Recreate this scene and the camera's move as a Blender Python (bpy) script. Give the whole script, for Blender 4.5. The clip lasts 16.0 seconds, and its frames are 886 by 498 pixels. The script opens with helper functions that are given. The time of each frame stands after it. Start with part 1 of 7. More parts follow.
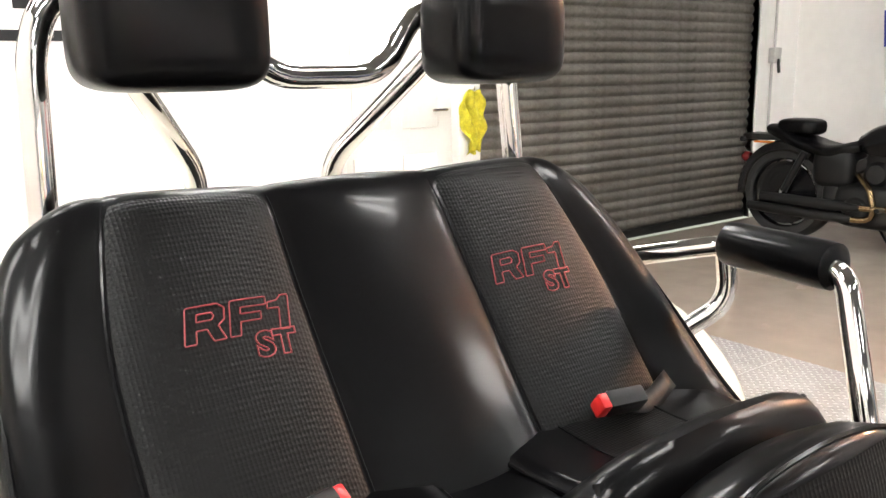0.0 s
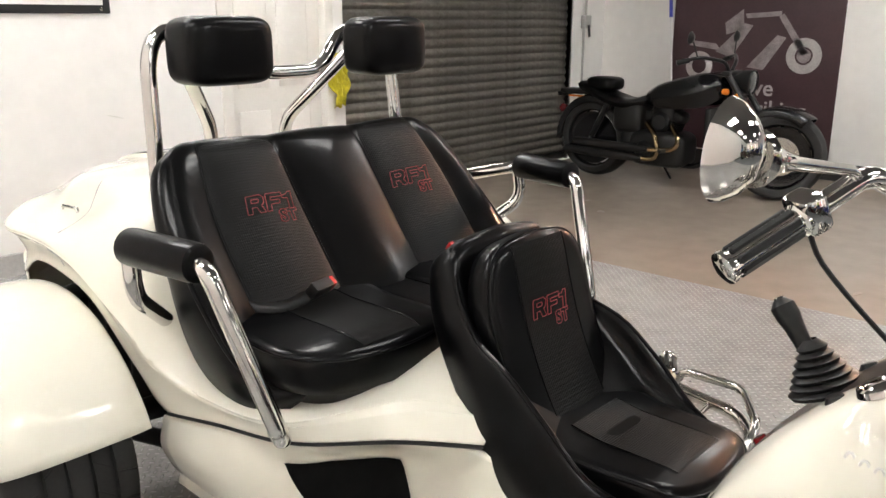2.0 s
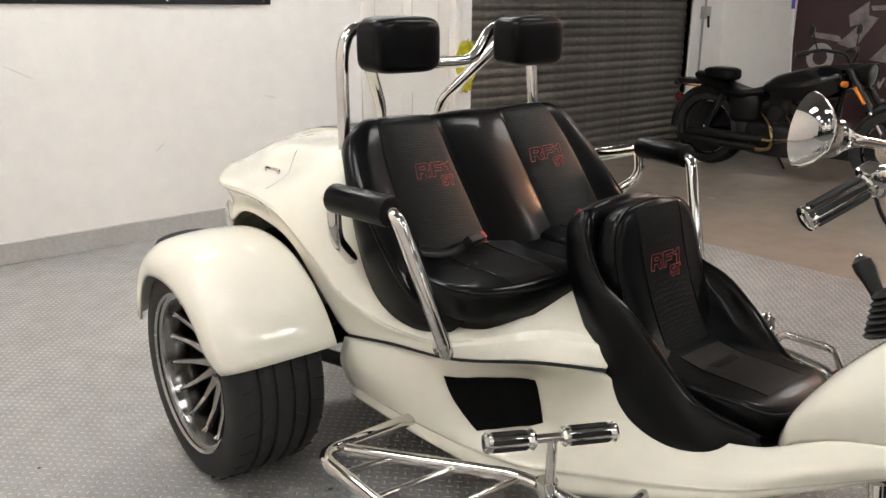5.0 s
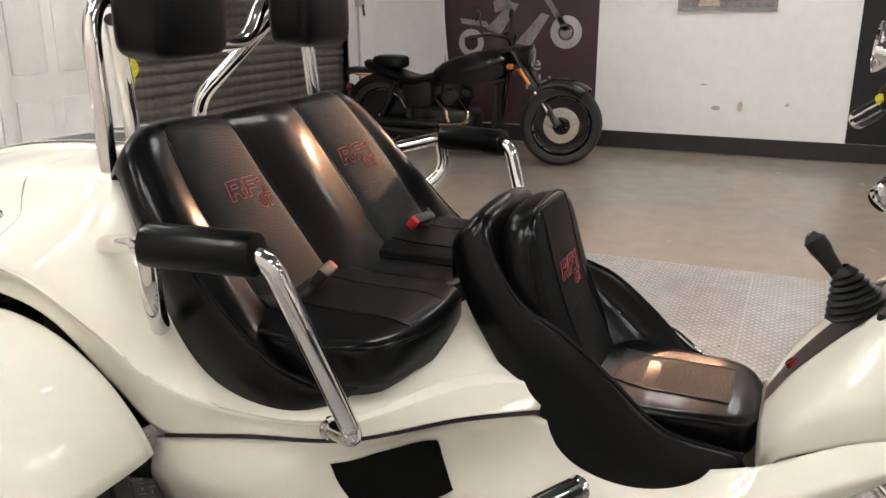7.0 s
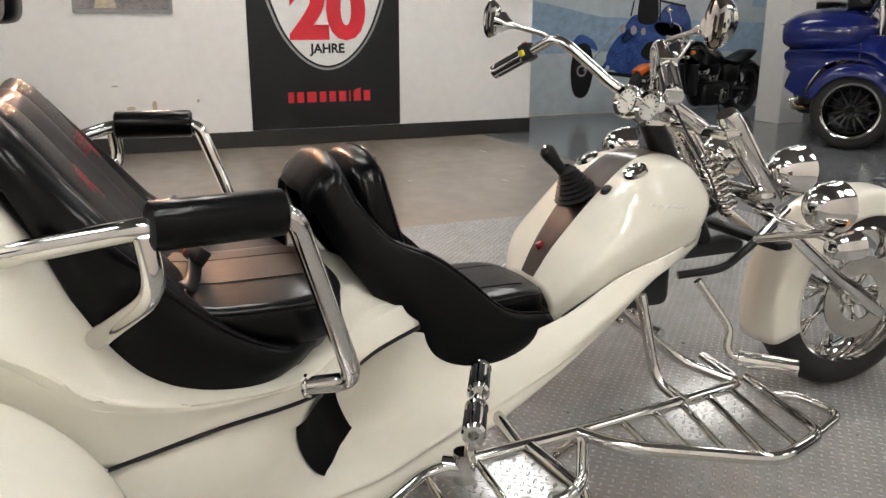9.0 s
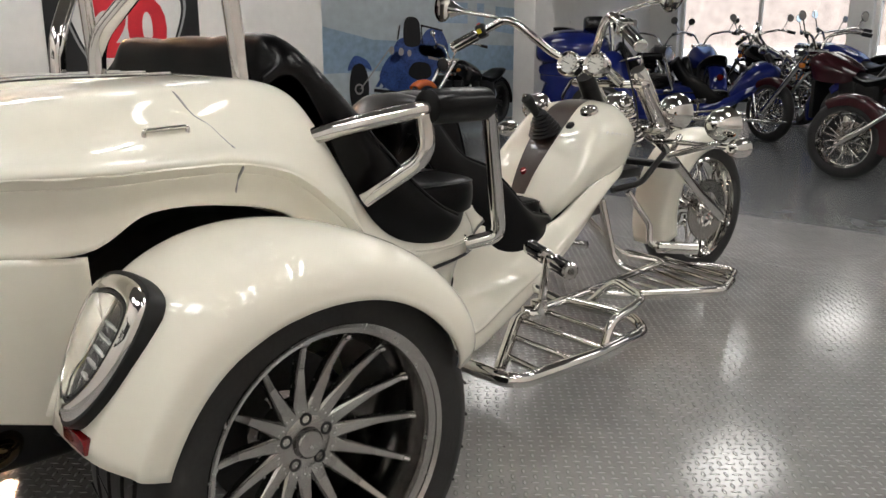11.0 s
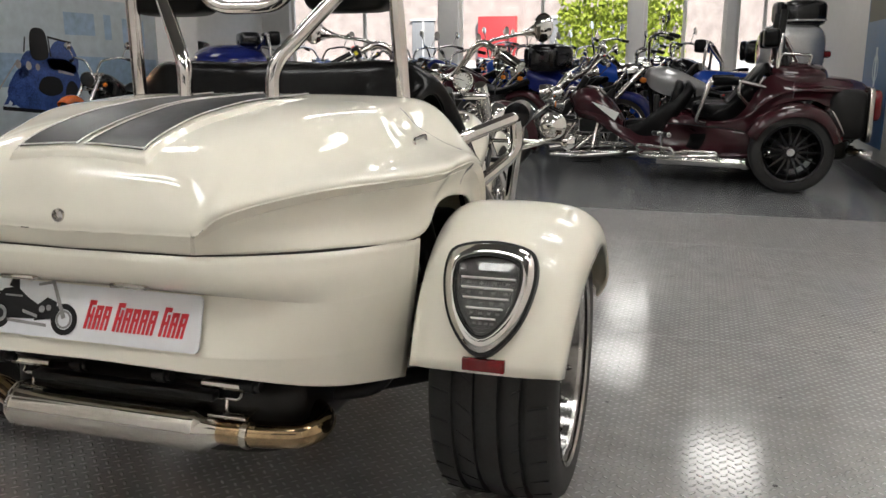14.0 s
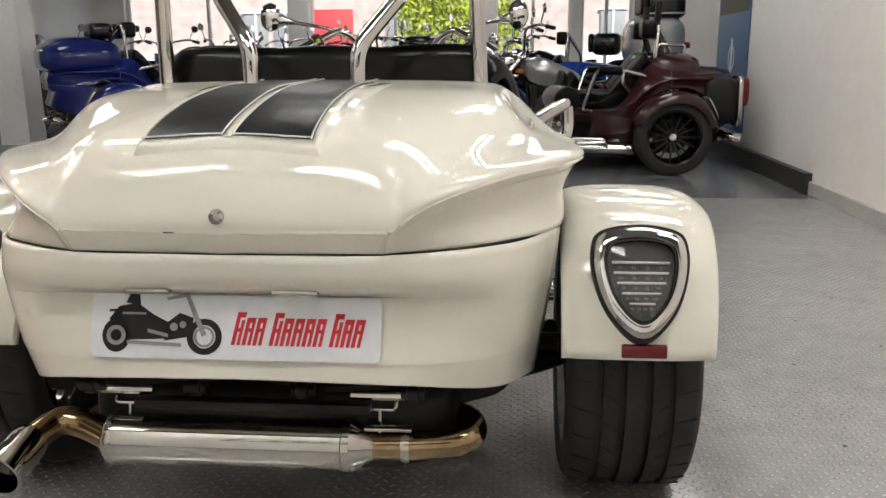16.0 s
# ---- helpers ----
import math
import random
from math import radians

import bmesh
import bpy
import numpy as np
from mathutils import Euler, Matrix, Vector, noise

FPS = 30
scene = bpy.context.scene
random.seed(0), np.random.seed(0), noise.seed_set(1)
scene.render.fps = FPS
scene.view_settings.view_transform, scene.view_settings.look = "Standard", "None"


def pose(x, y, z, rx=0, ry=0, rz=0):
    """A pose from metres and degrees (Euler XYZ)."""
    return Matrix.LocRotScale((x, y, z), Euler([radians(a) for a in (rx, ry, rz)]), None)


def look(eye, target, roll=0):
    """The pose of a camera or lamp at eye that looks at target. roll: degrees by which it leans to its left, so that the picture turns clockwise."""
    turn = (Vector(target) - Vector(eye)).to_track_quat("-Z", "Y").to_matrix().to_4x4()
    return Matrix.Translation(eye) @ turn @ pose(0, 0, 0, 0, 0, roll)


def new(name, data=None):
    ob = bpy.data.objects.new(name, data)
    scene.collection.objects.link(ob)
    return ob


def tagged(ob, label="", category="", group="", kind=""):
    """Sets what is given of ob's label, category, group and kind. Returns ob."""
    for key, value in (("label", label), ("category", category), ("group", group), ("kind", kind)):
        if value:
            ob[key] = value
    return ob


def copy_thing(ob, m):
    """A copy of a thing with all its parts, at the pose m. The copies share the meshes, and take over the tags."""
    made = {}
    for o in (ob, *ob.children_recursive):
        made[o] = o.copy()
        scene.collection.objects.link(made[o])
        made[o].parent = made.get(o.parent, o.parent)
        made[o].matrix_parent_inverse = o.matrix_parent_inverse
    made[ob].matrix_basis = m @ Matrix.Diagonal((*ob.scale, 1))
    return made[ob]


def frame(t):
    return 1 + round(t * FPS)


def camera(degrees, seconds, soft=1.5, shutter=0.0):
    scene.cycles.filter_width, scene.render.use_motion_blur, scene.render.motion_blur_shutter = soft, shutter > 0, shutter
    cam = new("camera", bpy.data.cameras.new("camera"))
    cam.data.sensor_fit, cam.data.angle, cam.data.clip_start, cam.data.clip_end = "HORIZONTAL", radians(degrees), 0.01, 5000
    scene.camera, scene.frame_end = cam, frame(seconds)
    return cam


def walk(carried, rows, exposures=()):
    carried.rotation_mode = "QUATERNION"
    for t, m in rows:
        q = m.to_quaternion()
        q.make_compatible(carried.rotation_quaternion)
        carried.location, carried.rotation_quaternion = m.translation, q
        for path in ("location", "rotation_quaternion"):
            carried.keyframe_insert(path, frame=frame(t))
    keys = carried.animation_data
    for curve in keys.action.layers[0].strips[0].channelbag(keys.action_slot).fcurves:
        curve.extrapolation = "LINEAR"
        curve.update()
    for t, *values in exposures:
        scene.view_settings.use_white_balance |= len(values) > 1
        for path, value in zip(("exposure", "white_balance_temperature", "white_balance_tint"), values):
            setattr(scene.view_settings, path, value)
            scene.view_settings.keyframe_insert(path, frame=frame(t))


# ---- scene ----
cam = camera(56.6, 16.0)
PATH = [
    (0, (0.601, 1.27, 1.2), (-0.559, -0.306, 0.786), -1.0),
    (0.5, (0.757, 1.411, 1.238), (-0.516, -0.073, 0.82), -0.8),
    (1, (0.972, 1.554, 1.244), (-0.382, 0.152, 0.792), -0.4),
    (1.5, (1.181, 1.727, 1.284), (-0.211, 0.386, 0.772), -0.3),
    (2, (1.365, 1.961, 1.337), (-0.049, 0.653, 0.799), -0.1),
    (2.5, (1.546, 2.131, 1.345), (0.127, 0.831, 0.799), 0.2),
    (3, (1.684, 2.257, 1.384), (0.296, 0.926, 0.833), 0.4),
    (3.5, (1.755, 2.36, 1.398), (0.432, 0.968, 0.842), 0.4),
    (4, (1.763, 2.362, 1.41), (0.527, 0.895, 0.844), 0.4),
    (4.2, (1.763, 2.343, 1.407), (0.551, 0.858, 0.836), 0.3),
    (6.3, (1.669, 1.706, 1.335), (0.188, 0.493, 0.755), 0.1),
    (6.5, (1.68, 1.604, 1.329), (0.103, 0.522, 0.744), 0.5),
    (7, (1.662, 1.436, 1.299), (-0.093, 0.67, 0.724), -0.1),
    (7.5, (1.699, 1.204, 1.281), (-0.167, 0.776, 0.702), 0.1),
    (8, (1.773, 0.936, 1.267), (-0.144, 0.954, 0.696), 0.2),
    (8.5, (1.87, 0.663, 1.256), (-0.001, 1.094, 0.698), 0.3),
    (9, (1.884, 0.374, 1.205), (0.114, 1.13, 0.66), 0.2),
    (9.5, (1.893, 0.049, 1.107), (0.176, 0.943, 0.605), 0.1),
    (10, (1.97, -0.212, 1.048), (0.292, 0.777, 0.594), -0.2),
    (10.2, (1.992, -0.309, 1.014), (0.35, 0.74, 0.564), -0.3),
    (12.3, (1.688, -1.432, 1.022), (0.73, 0.262, 0.563), 0.4),
    (12.5, (1.606, -1.511, 1.015), (0.722, 0.225, 0.566), 0.3),
    (13, (1.445, -1.695, 1.028), (0.719, 0.115, 0.587), 0.3),
    (13.5, (1.282, -1.846, 1.041), (0.643, -0.001, 0.61), -0.0),
    (14, (1.14, -1.919, 1.051), (0.562, -0.055, 0.612), -0.1),
    (14.5, (0.957, -1.932, 1.072), (0.443, -0.05, 0.631), -0.4),
    (15, (0.83, -1.95, 1.049), (0.388, -0.052, 0.6), -0.6),
    (15.5, (0.662, -1.952, 1.038), (0.377, -0.024, 0.589), -0.6),
    (16, (0.484, -1.965, 1.026), (0.314, -0.024, 0.573), -0.4),
]
walk(cam, [(t, look(e, g, r)) for t, e, g, r in PATH],
     exposures=[(0, 2.6), (0.5, 2.5), (1.5, 2.15), (2, 1.85), (2.5, 1.43), (3, 1.3), (3.5, 1.36), (4, 1.4), (6.3, 1.6), (7, 1.58), (8, 1.66), (8.5, 1.58), (9.5, 1.27), (10, 1.13), (12.3, 1.1), (16, 1.2)])

# ---- world and lights ----
world = bpy.data.worlds.new("world")
scene.world = world
world.use_nodes = True
sky = world.node_tree.nodes.new("ShaderNodeTexSky")
sky.sky_type, sky.sun_disc, sky.sun_elevation, sky.sun_rotation = "NISHITA", False, radians(48), radians(35)
world.node_tree.links.new(sky.outputs[0], world.node_tree.nodes["Background"].inputs[0])
world.node_tree.nodes["Background"].inputs[1].default_value = 0.15
sun_data = bpy.data.lights.new("sun", "SUN")
sun_data.energy, sun_data.angle, sun_data.color = 5.0, radians(0.6), (1, 0.95, 0.88)
sun = new("sun", sun_data)
sun.matrix_basis = look((0, 0, 0), (-0.35, 0.55, -0.75))


# ---- materials ----
def mat(name, color, rough=0.5, metal=0.0, coat=0.0, var=0.08, scale=6.0, bump=0.0, bscale=200.0, emit=0.0, grime=None, spec=0.5, rvar=0.15):
    m = bpy.data.materials.new(name)
    m.use_nodes = True
    nt = m.node_tree
    n, l = nt.nodes, nt.links
    b = n["Principled BSDF"]
    b.inputs["Roughness"].default_value = rough
    b.inputs["Metallic"].default_value = metal
    b.inputs["Coat Weight"].default_value = coat
    b.inputs["Coat Roughness"].default_value = 0.03
    b.inputs["Specular IOR Level"].default_value = spec
    b.inputs["Base Color"].default_value = (*color, 1)
    tc = n.new("ShaderNodeTexCoord")
    if var > 0:
        a = n.new("ShaderNodeTexNoise")
        a.inputs["Scale"].default_value, a.inputs["Detail"].default_value = scale, 6
        c = n.new("ShaderNodeTexNoise")
        c.inputs["Scale"].default_value, c.inputs["Detail"].default_value = scale * 9, 4
        l.new(tc.outputs["Object"], a.inputs[0])
        l.new(tc.outputs["Object"], c.inputs[0])
        add = n.new("ShaderNodeMath")
        add.operation = "ADD"
        l.new(a.outputs[0], add.inputs[0])
        l.new(c.outputs[0], add.inputs[1])
        mr = n.new("ShaderNodeMapRange")
        mr.inputs[1].default_value, mr.inputs[2].default_value = 0.7, 1.3
        mr.inputs[3].default_value, mr.inputs[4].default_value = 0, 1
        l.new(add.outputs[0], mr.inputs[0])
        mix = n.new("ShaderNodeMix")
        mix.data_type = "RGBA"
        lo = grime if grime else tuple(x * (1 - var) for x in color)
        mix.inputs[6].default_value = (*lo, 1)
        mix.inputs[7].default_value = (*(min(1, x * (1 + (0 if grime else var))) for x in color), 1)
        l.new(mr.outputs[0], mix.inputs[0])
        l.new(mix.outputs[2], b.inputs["Base Color"])
        mr2 = n.new("ShaderNodeMapRange")
        mr2.inputs[3].default_value, mr2.inputs[4].default_value = max(0.02, rough * (1 - rvar)), min(1, rough * (1 + rvar))
        l.new(c.outputs[0], mr2.inputs[0])
        l.new(mr2.outputs[0], b.inputs["Roughness"])
    if bump > 0:
        g = n.new("ShaderNodeTexNoise")
        g.inputs["Scale"].default_value, g.inputs["Detail"].default_value = bscale, 3
        l.new(tc.outputs["Object"], g.inputs[0])
        bp = n.new("ShaderNodeBump")
        bp.inputs["Strength"].default_value, bp.inputs["Distance"].default_value = bump, 0.002
        l.new(g.outputs[0], bp.inputs["Height"])
        l.new(bp.outputs[0], b.inputs["Normal"])
    if emit > 0:
        b.inputs["Emission Color"].default_value = (*color, 1)
        b.inputs["Emission Strength"].default_value = emit
    return m


def bump_from(m, build, strength, dist):
    """Adds a bump whose height comes from build(nodes, links, coordinate socket)."""
    nt = m.node_tree
    n, l = nt.nodes, nt.links
    tc = n.new("ShaderNodeTexCoord")
    h = build(n, l, tc.outputs["Object"])
    bp = n.new("ShaderNodeBump")
    bp.inputs["Strength"].default_value, bp.inputs["Distance"].default_value = strength, dist
    l.new(h, bp.inputs["Height"])
    l.new(bp.outputs[0], n["Principled BSDF"].inputs["Normal"])
    return m


def math_node(n, l, op, a, b=None):
    x = n.new("ShaderNodeMath")
    x.operation = op
    for k, v in ((0, a), (1, b)):
        if v is None:
            continue
        if isinstance(v, (int, float)):
            x.inputs[k].default_value = v
        else:
            l.new(v, x.inputs[k])
    return x.outputs[0]


def tread_height(n, l, co):
    """Raised lozenges in two crossing directions, as on chequer plate."""
    mp = n.new("ShaderNodeMapping")
    mp.inputs["Rotation"].default_value = (0, 0, radians(45))
    mp.inputs["Scale"].default_value = (36, 36, 36)
    l.new(co, mp.inputs[0])
    sep = n.new("ShaderNodeSeparateXYZ")
    l.new(mp.outputs[0], sep.inputs[0])
    x, y = sep.outputs[0], sep.outputs[1]
    fx, fy = math_node(n, l, "FLOOR", x), math_node(n, l, "FLOOR", y)
    par = math_node(n, l, "PINGPONG", math_node(n, l, "ADD", fx, fy), 1.0)
    u = math_node(n, l, "SUBTRACT", math_node(n, l, "SUBTRACT", x, fx), 0.5)
    v = math_node(n, l, "SUBTRACT", math_node(n, l, "SUBTRACT", y, fy), 0.5)
    u2, v2 = math_node(n, l, "MULTIPLY", u, u), math_node(n, l, "MULTIPLY", v, v)
    ku = math_node(n, l, "ADD", 4.6, math_node(n, l, "MULTIPLY", par, 26.0))
    kv = math_node(n, l, "SUBTRACT", 30.6, math_node(n, l, "MULTIPLY", par, 26.0))
    d = math_node(n, l, "ADD", math_node(n, l, "MULTIPLY", u2, ku), math_node(n, l, "MULTIPLY", v2, kv))
    mr = n.new("ShaderNodeMapRange")
    mr.inputs[1].default_value, mr.inputs[2].default_value, mr.inputs[3].default_value, mr.inputs[4].default_value = 0.25, 1.0, 1, 0
    l.new(d, mr.inputs[0])
    return mr.outputs[0]


def weave_height(n, l, co):
    """Small raised cells of a mesh fabric."""
    v = n.new("ShaderNodeTexVoronoi")
    v.inputs["Scale"].default_value = 190
    v.inputs["Randomness"].default_value = 0.15
    l.new(co, v.inputs[0])
    return v.outputs[0]


def carbon_height(n, l, co):
    mp = n.new("ShaderNodeMapping")
    mp.inputs["Rotation"].default_value = (0, 0, radians(45))
    l.new(co, mp.inputs[0])
    c = n.new("ShaderNodeTexChecker")
    c.inputs["Scale"].default_value = 160
    l.new(mp.outputs[0], c.inputs[0])
    return c.outputs[1]


IVORY = mat("ivory_gloss_paint", (0.78, 0.755, 0.655), 0.6, coat=1.0, var=0.012, scale=3, spec=0.1)
IVORY.node_tree.nodes["Principled BSDF"].inputs["Coat Roughness"].default_value = 0.018
BLACK_LEATHER = mat("black_leather", (0.002, 0.002, 0.0023), 0.36, var=0.15, scale=5, bump=0.06, bscale=420, spec=0.06, rvar=0.1)
for key, value in (("Coat Weight", 0.24), ("Coat Roughness", 0.14)):
    BLACK_LEATHER.node_tree.nodes["Principled BSDF"].inputs[key].default_value = value
MESH_FABRIC = bump_from(mat("black_mesh_fabric", (0.0035, 0.0035, 0.0035), 0.4, var=0.1, scale=40, spec=0.14), weave_height, 0.7, 0.0014)
CHROME = mat("chrome", (0.64, 0.625, 0.6), 0.035, metal=1.0, var=0.03, scale=3)
STEEL = mat("polished_steel", (0.6, 0.575, 0.53), 0.12, metal=1.0, var=0.06, scale=8)
SILENCER = mat("mirror_polished_steel", (0.62, 0.6, 0.56), 0.06, metal=1.0, var=0.06, scale=8)
BRONZE = mat("heat_tinted_steel", (0.36, 0.26, 0.15), 0.09, metal=1.0, var=0.25, scale=9)
RUBBER = mat("tyre_rubber", (0.026, 0.0255, 0.025), 0.62, spec=0.3, var=0.2, scale=14, bump=0.2, bscale=150)
BLACK_GLOSS = mat("black_gloss_paint", (0.006, 0.006, 0.007), 0.2, coat=0.35, var=0.1, spec=0.3)
BLACK_PLASTIC = mat("black_plastic", (0.008, 0.008, 0.008), 0.42, var=0.15, scale=12, bump=0.1, spec=0.3)
DARK_METAL = mat("dark_metal", (0.018, 0.018, 0.018), 0.36, metal=0.5, var=0.3, scale=12)
BARREL = mat("dark_chrome", (0.2, 0.195, 0.19), 0.14, metal=1.0, var=0.1, scale=8)
ALLOY = mat("silver_alloy", (0.42, 0.41, 0.395), 0.26, metal=1.0, var=0.06, scale=10)
CARBON = bump_from(mat("carbon_film", (0.007, 0.008, 0.009), 0.35, var=0.1, spec=0.15), carbon_height, 0.35, 0.0008)
SILVER_LINE = mat("silver_pinstripe", (0.75, 0.74, 0.7), 0.3, var=0.03)
RED_PLASTIC = mat("red_plastic", (0.55, 0.02, 0.02), 0.3, var=0.1)
RECESS = mat("pocket_shade_black", (0.006, 0.006, 0.006), 0.8, var=0.2, scale=30, spec=0.05)
RED_THREAD = mat("red_thread", (0.33, 0.05, 0.055), 0.6, var=0.15, scale=200)
RED_LENS = mat("red_lens", (0.15, 0.006, 0.008), 0.12, coat=0.3, var=0.15, scale=60)
SMOKE_LENS = mat("smoked_lens", (0.035, 0.036, 0.036), 0.08, coat=0.4, var=0.15, scale=40)
CLEAR_LENS = bpy.data.materials.new("clear_lens")
CLEAR_LENS.use_nodes = True
for key, value in (("Transmission Weight", 1.0), ("Roughness", 0.02), ("IOR", 1.12), ("Coat Weight", 1.0), ("Coat Roughness", 0.02), ("Base Color", (0.78, 0.79, 0.78, 1))):
    CLEAR_LENS.node_tree.nodes["Principled BSDF"].inputs[key].default_value = value
LAMP_DISH = mat("lamp_reflector", (0.07, 0.07, 0.068), 0.35, metal=0.4, var=0.2, scale=60)
LAMP_CELL = mat("lamp_cell", (0.2, 0.2, 0.195), 0.25, var=0.15, scale=90)
LED_ROW = mat("led_strip", (0.85, 0.85, 0.82), 0.2, var=0.1, scale=80)
PLATE_WHITE = mat("plate_white", (0.74, 0.76, 0.79), 0.35, var=0.03)
INK_BLACK = mat("ink_black", (0.008, 0.008, 0.009), 0.45, var=0.1, spec=0.35)
INK_RED = mat("ink_red", (0.62, 0.02, 0.035), 0.45, var=0.08)
INK_WHITE = mat("ink_white", (0.72, 0.71, 0.69), 0.5, var=0.05)
INK_PALE = mat("ink_pale", (0.42, 0.39, 0.38), 0.5, var=0.2, scale=9)
INK_DIM = mat("ink_dim", (0.24, 0.21, 0.21), 0.5, var=0.45, scale=14)
INK_GREY = mat("ink_grey", (0.28, 0.28, 0.28), 0.5, var=0.2, scale=20)
# dark tone for the shade inside the shut lines
GAP_SHADE = mat("shut_line_shade", (0.06, 0.056, 0.05), 0.8, var=0.2, scale=20, spec=0.1)
BROWN_STRIP = mat("dark_brown_trim", (0.045, 0.033, 0.028), 0.32, coat=0.3, var=0.2, scale=10)
GAUGE_FACE = mat("gauge_face", (0.66, 0.65, 0.6), 0.4, var=0.08, scale=50)
AMBER = mat("amber_lens", (0.75, 0.22, 0.03), 0.2, var=0.08)
YELLOW = mat("yellow_cloth", (0.55, 0.48, 0.03), 0.9, var=0.35, scale=25, bump=0.5, bscale=90)
ORANGE_PAINT = mat("orange_paint", (0.72, 0.13, 0.015), 0.25, coat=1, var=0.05)
MAROON = mat("maroon_paint", (0.03, 0.004, 0.007), 0.5, coat=1, var=0.12, spec=0.1)
SILVER_PAINT = mat("silver_paint", (0.42, 0.42, 0.42), 0.25, metal=0.5, coat=0.8, var=0.08)
NAVY = mat("navy_paint", (0.006, 0.014, 0.13), 0.5, coat=1, var=0.1, spec=0.1)
BLUE = mat("blue_paint", (0.012, 0.06, 0.36), 0.5, coat=1, var=0.1, spec=0.1)
WALL = mat("white_wall_paint", (0.80, 0.78, 0.75), 0.55, var=0.035, scale=1.2, bump=0.12, bscale=60)
WALL_DIRT = mat("wall_scuff", (0.5, 0.42, 0.32), 0.7, var=0.3, scale=30)
CEILING = mat("ceiling_tiles", (0.17, 0.166, 0.162), 0.8, var=0.04, scale=2)
BASE_BLACK = mat("black_skirting", (0.02, 0.019, 0.018), 0.4, var=0.25, scale=6)
BASE_GREY = mat("grey_skirting", (0.42, 0.41, 0.39), 0.5, var=0.12, scale=5)
DOOR_WHITE = mat("white_door_paint", (0.78, 0.75, 0.7), 0.4, var=0.03)
SHUTTER = mat("galvanised_shutter", (0.24, 0.225, 0.2), 0.42, metal=0.65, var=0.35, scale=3, grime=(0.12, 0.108, 0.092))
TREAD = bump_from(mat("chequer_vinyl", (0.385, 0.382, 0.375), 0.13, metal=0.25, var=0.12, scale=1.1), tread_height, 1.0, 0.006)
nt = TREAD.node_tree
worn = nt.nodes.new("ShaderNodeMix")
worn.data_type, worn.blend_type = "RGBA", "MULTIPLY"
worn.inputs[7].default_value = (1.5, 1.5, 1.5, 1)
bsdf = nt.nodes["Principled BSDF"]
nt.links.new(bsdf.inputs["Base Color"].links[0].from_socket, worn.inputs[6])
nt.links.new([n for n in nt.nodes if n.bl_idname == "ShaderNodeBump"][0].inputs["Height"].links[0].from_socket, worn.inputs[0])
nt.links.new(worn.outputs[2], bsdf.inputs["Base Color"])
PAINTED_FLOOR = mat("painted_concrete", (0.275, 0.231, 0.19), 0.24, var=0.09, scale=0.7, bump=0.03, bscale=9)
STAIN = mat("oil_stain", (0.17, 0.125, 0.09), 0.5, var=0.25, scale=12, spec=0.2)
GREY_FLOOR = mat("grey_floor", (0.16, 0.165, 0.17), 0.2, var=0.14, scale=0.6, bump=0.06, bscale=5)
POSTER_BLACK = mat("poster_black", (0.011, 0.011, 0.012), 0.45, var=0.1, spec=0.35)
POSTER_PLUM = mat("poster_plum", (0.05, 0.022, 0.026), 0.4, var=0.12)
MURAL_PALE = mat("mural_pale_blue", (0.60, 0.67, 0.71), 0.35, var=0.12, scale=0.8)
MURAL_MID = mat("mural_mid_blue", (0.36, 0.5, 0.65), 0.35, var=0.2, scale=1.2)
MURAL_BLUE = mat("mural_print_blue", (0.045, 0.1, 0.34), 0.4, var=0.5, scale=5)
BANNER_BLUE = mat("banner_blue", (0.015, 0.09, 0.25), 0.4, var=0.15, scale=3)
GLASS = bpy.data.materials.new("window_glass")
GLASS.use_nodes = True
GLASS.node_tree.nodes["Principled BSDF"].inputs["Transmission Weight"].default_value = 1
GLASS.node_tree.nodes["Principled BSDF"].inputs["Roughness"].default_value = 0
GLASS.node_tree.nodes["Principled BSDF"].inputs["IOR"].default_value = 1.02
LIGHT_PANEL = mat("light_diffuser", (1.0, 0.99, 0.97), 0.6, var=0, emit=14.0)
OFFICE_PANEL = mat("wide_diffuser", (1.0, 0.99, 0.97), 0.6, var=0, emit=7.0)
FLOOD_GLASS = mat("floodlight_glass", (1.0, 0.5, 0.27), 0.4, var=0, emit=900.0)
SKY_PANEL = mat("large_light_diffuser", (1.0, 0.98, 0.95), 0.6, var=0, emit=2.8)
HEDGE = mat("hedge_leaves", (0.3, 0.36, 0.035), 0.7, var=0.4, scale=8)
ASPHALT = mat("asphalt", (0.06, 0.06, 0.06), 0.85, var=0.2, scale=3)
BRICK_RED = mat("red_shopfront", (0.5, 0.05, 0.05), 0.5, var=0.1)
HOUSE_BRICK = mat("house_brick", (0.5, 0.42, 0.38), 0.85, var=0.3, scale=3)
HOUSE_WHITE = mat("white_render", (0.75, 0.73, 0.7), 0.8, var=0.06)
SIDEWALK = mat("pavement_slabs", (0.35, 0.34, 0.32), 0.85, var=0.12, scale=2)
WOOD_SLAT = mat("pole_blue_grip", (0.05, 0.06, 0.4), 0.4, var=0.1)


# ---- builders ----
def finish(bm, name, material, smooth=True):
    me = bpy.data.meshes.new(name)
    bm.to_mesh(me)
    bm.free()
    if smooth:
        me.polygons.foreach_set("use_smooth", [True] * len(me.polygons))
    me.materials.append(material)
    return me


def part(name, bm, material, parent=None, label="", smooth=True, angle=40):
    ob = new(name, finish(bm, name, material, smooth))
    if smooth:
        ob.data.set_sharp_from_angle(angle=radians(angle))
    ob.parent = parent
    return tagged(ob, label)


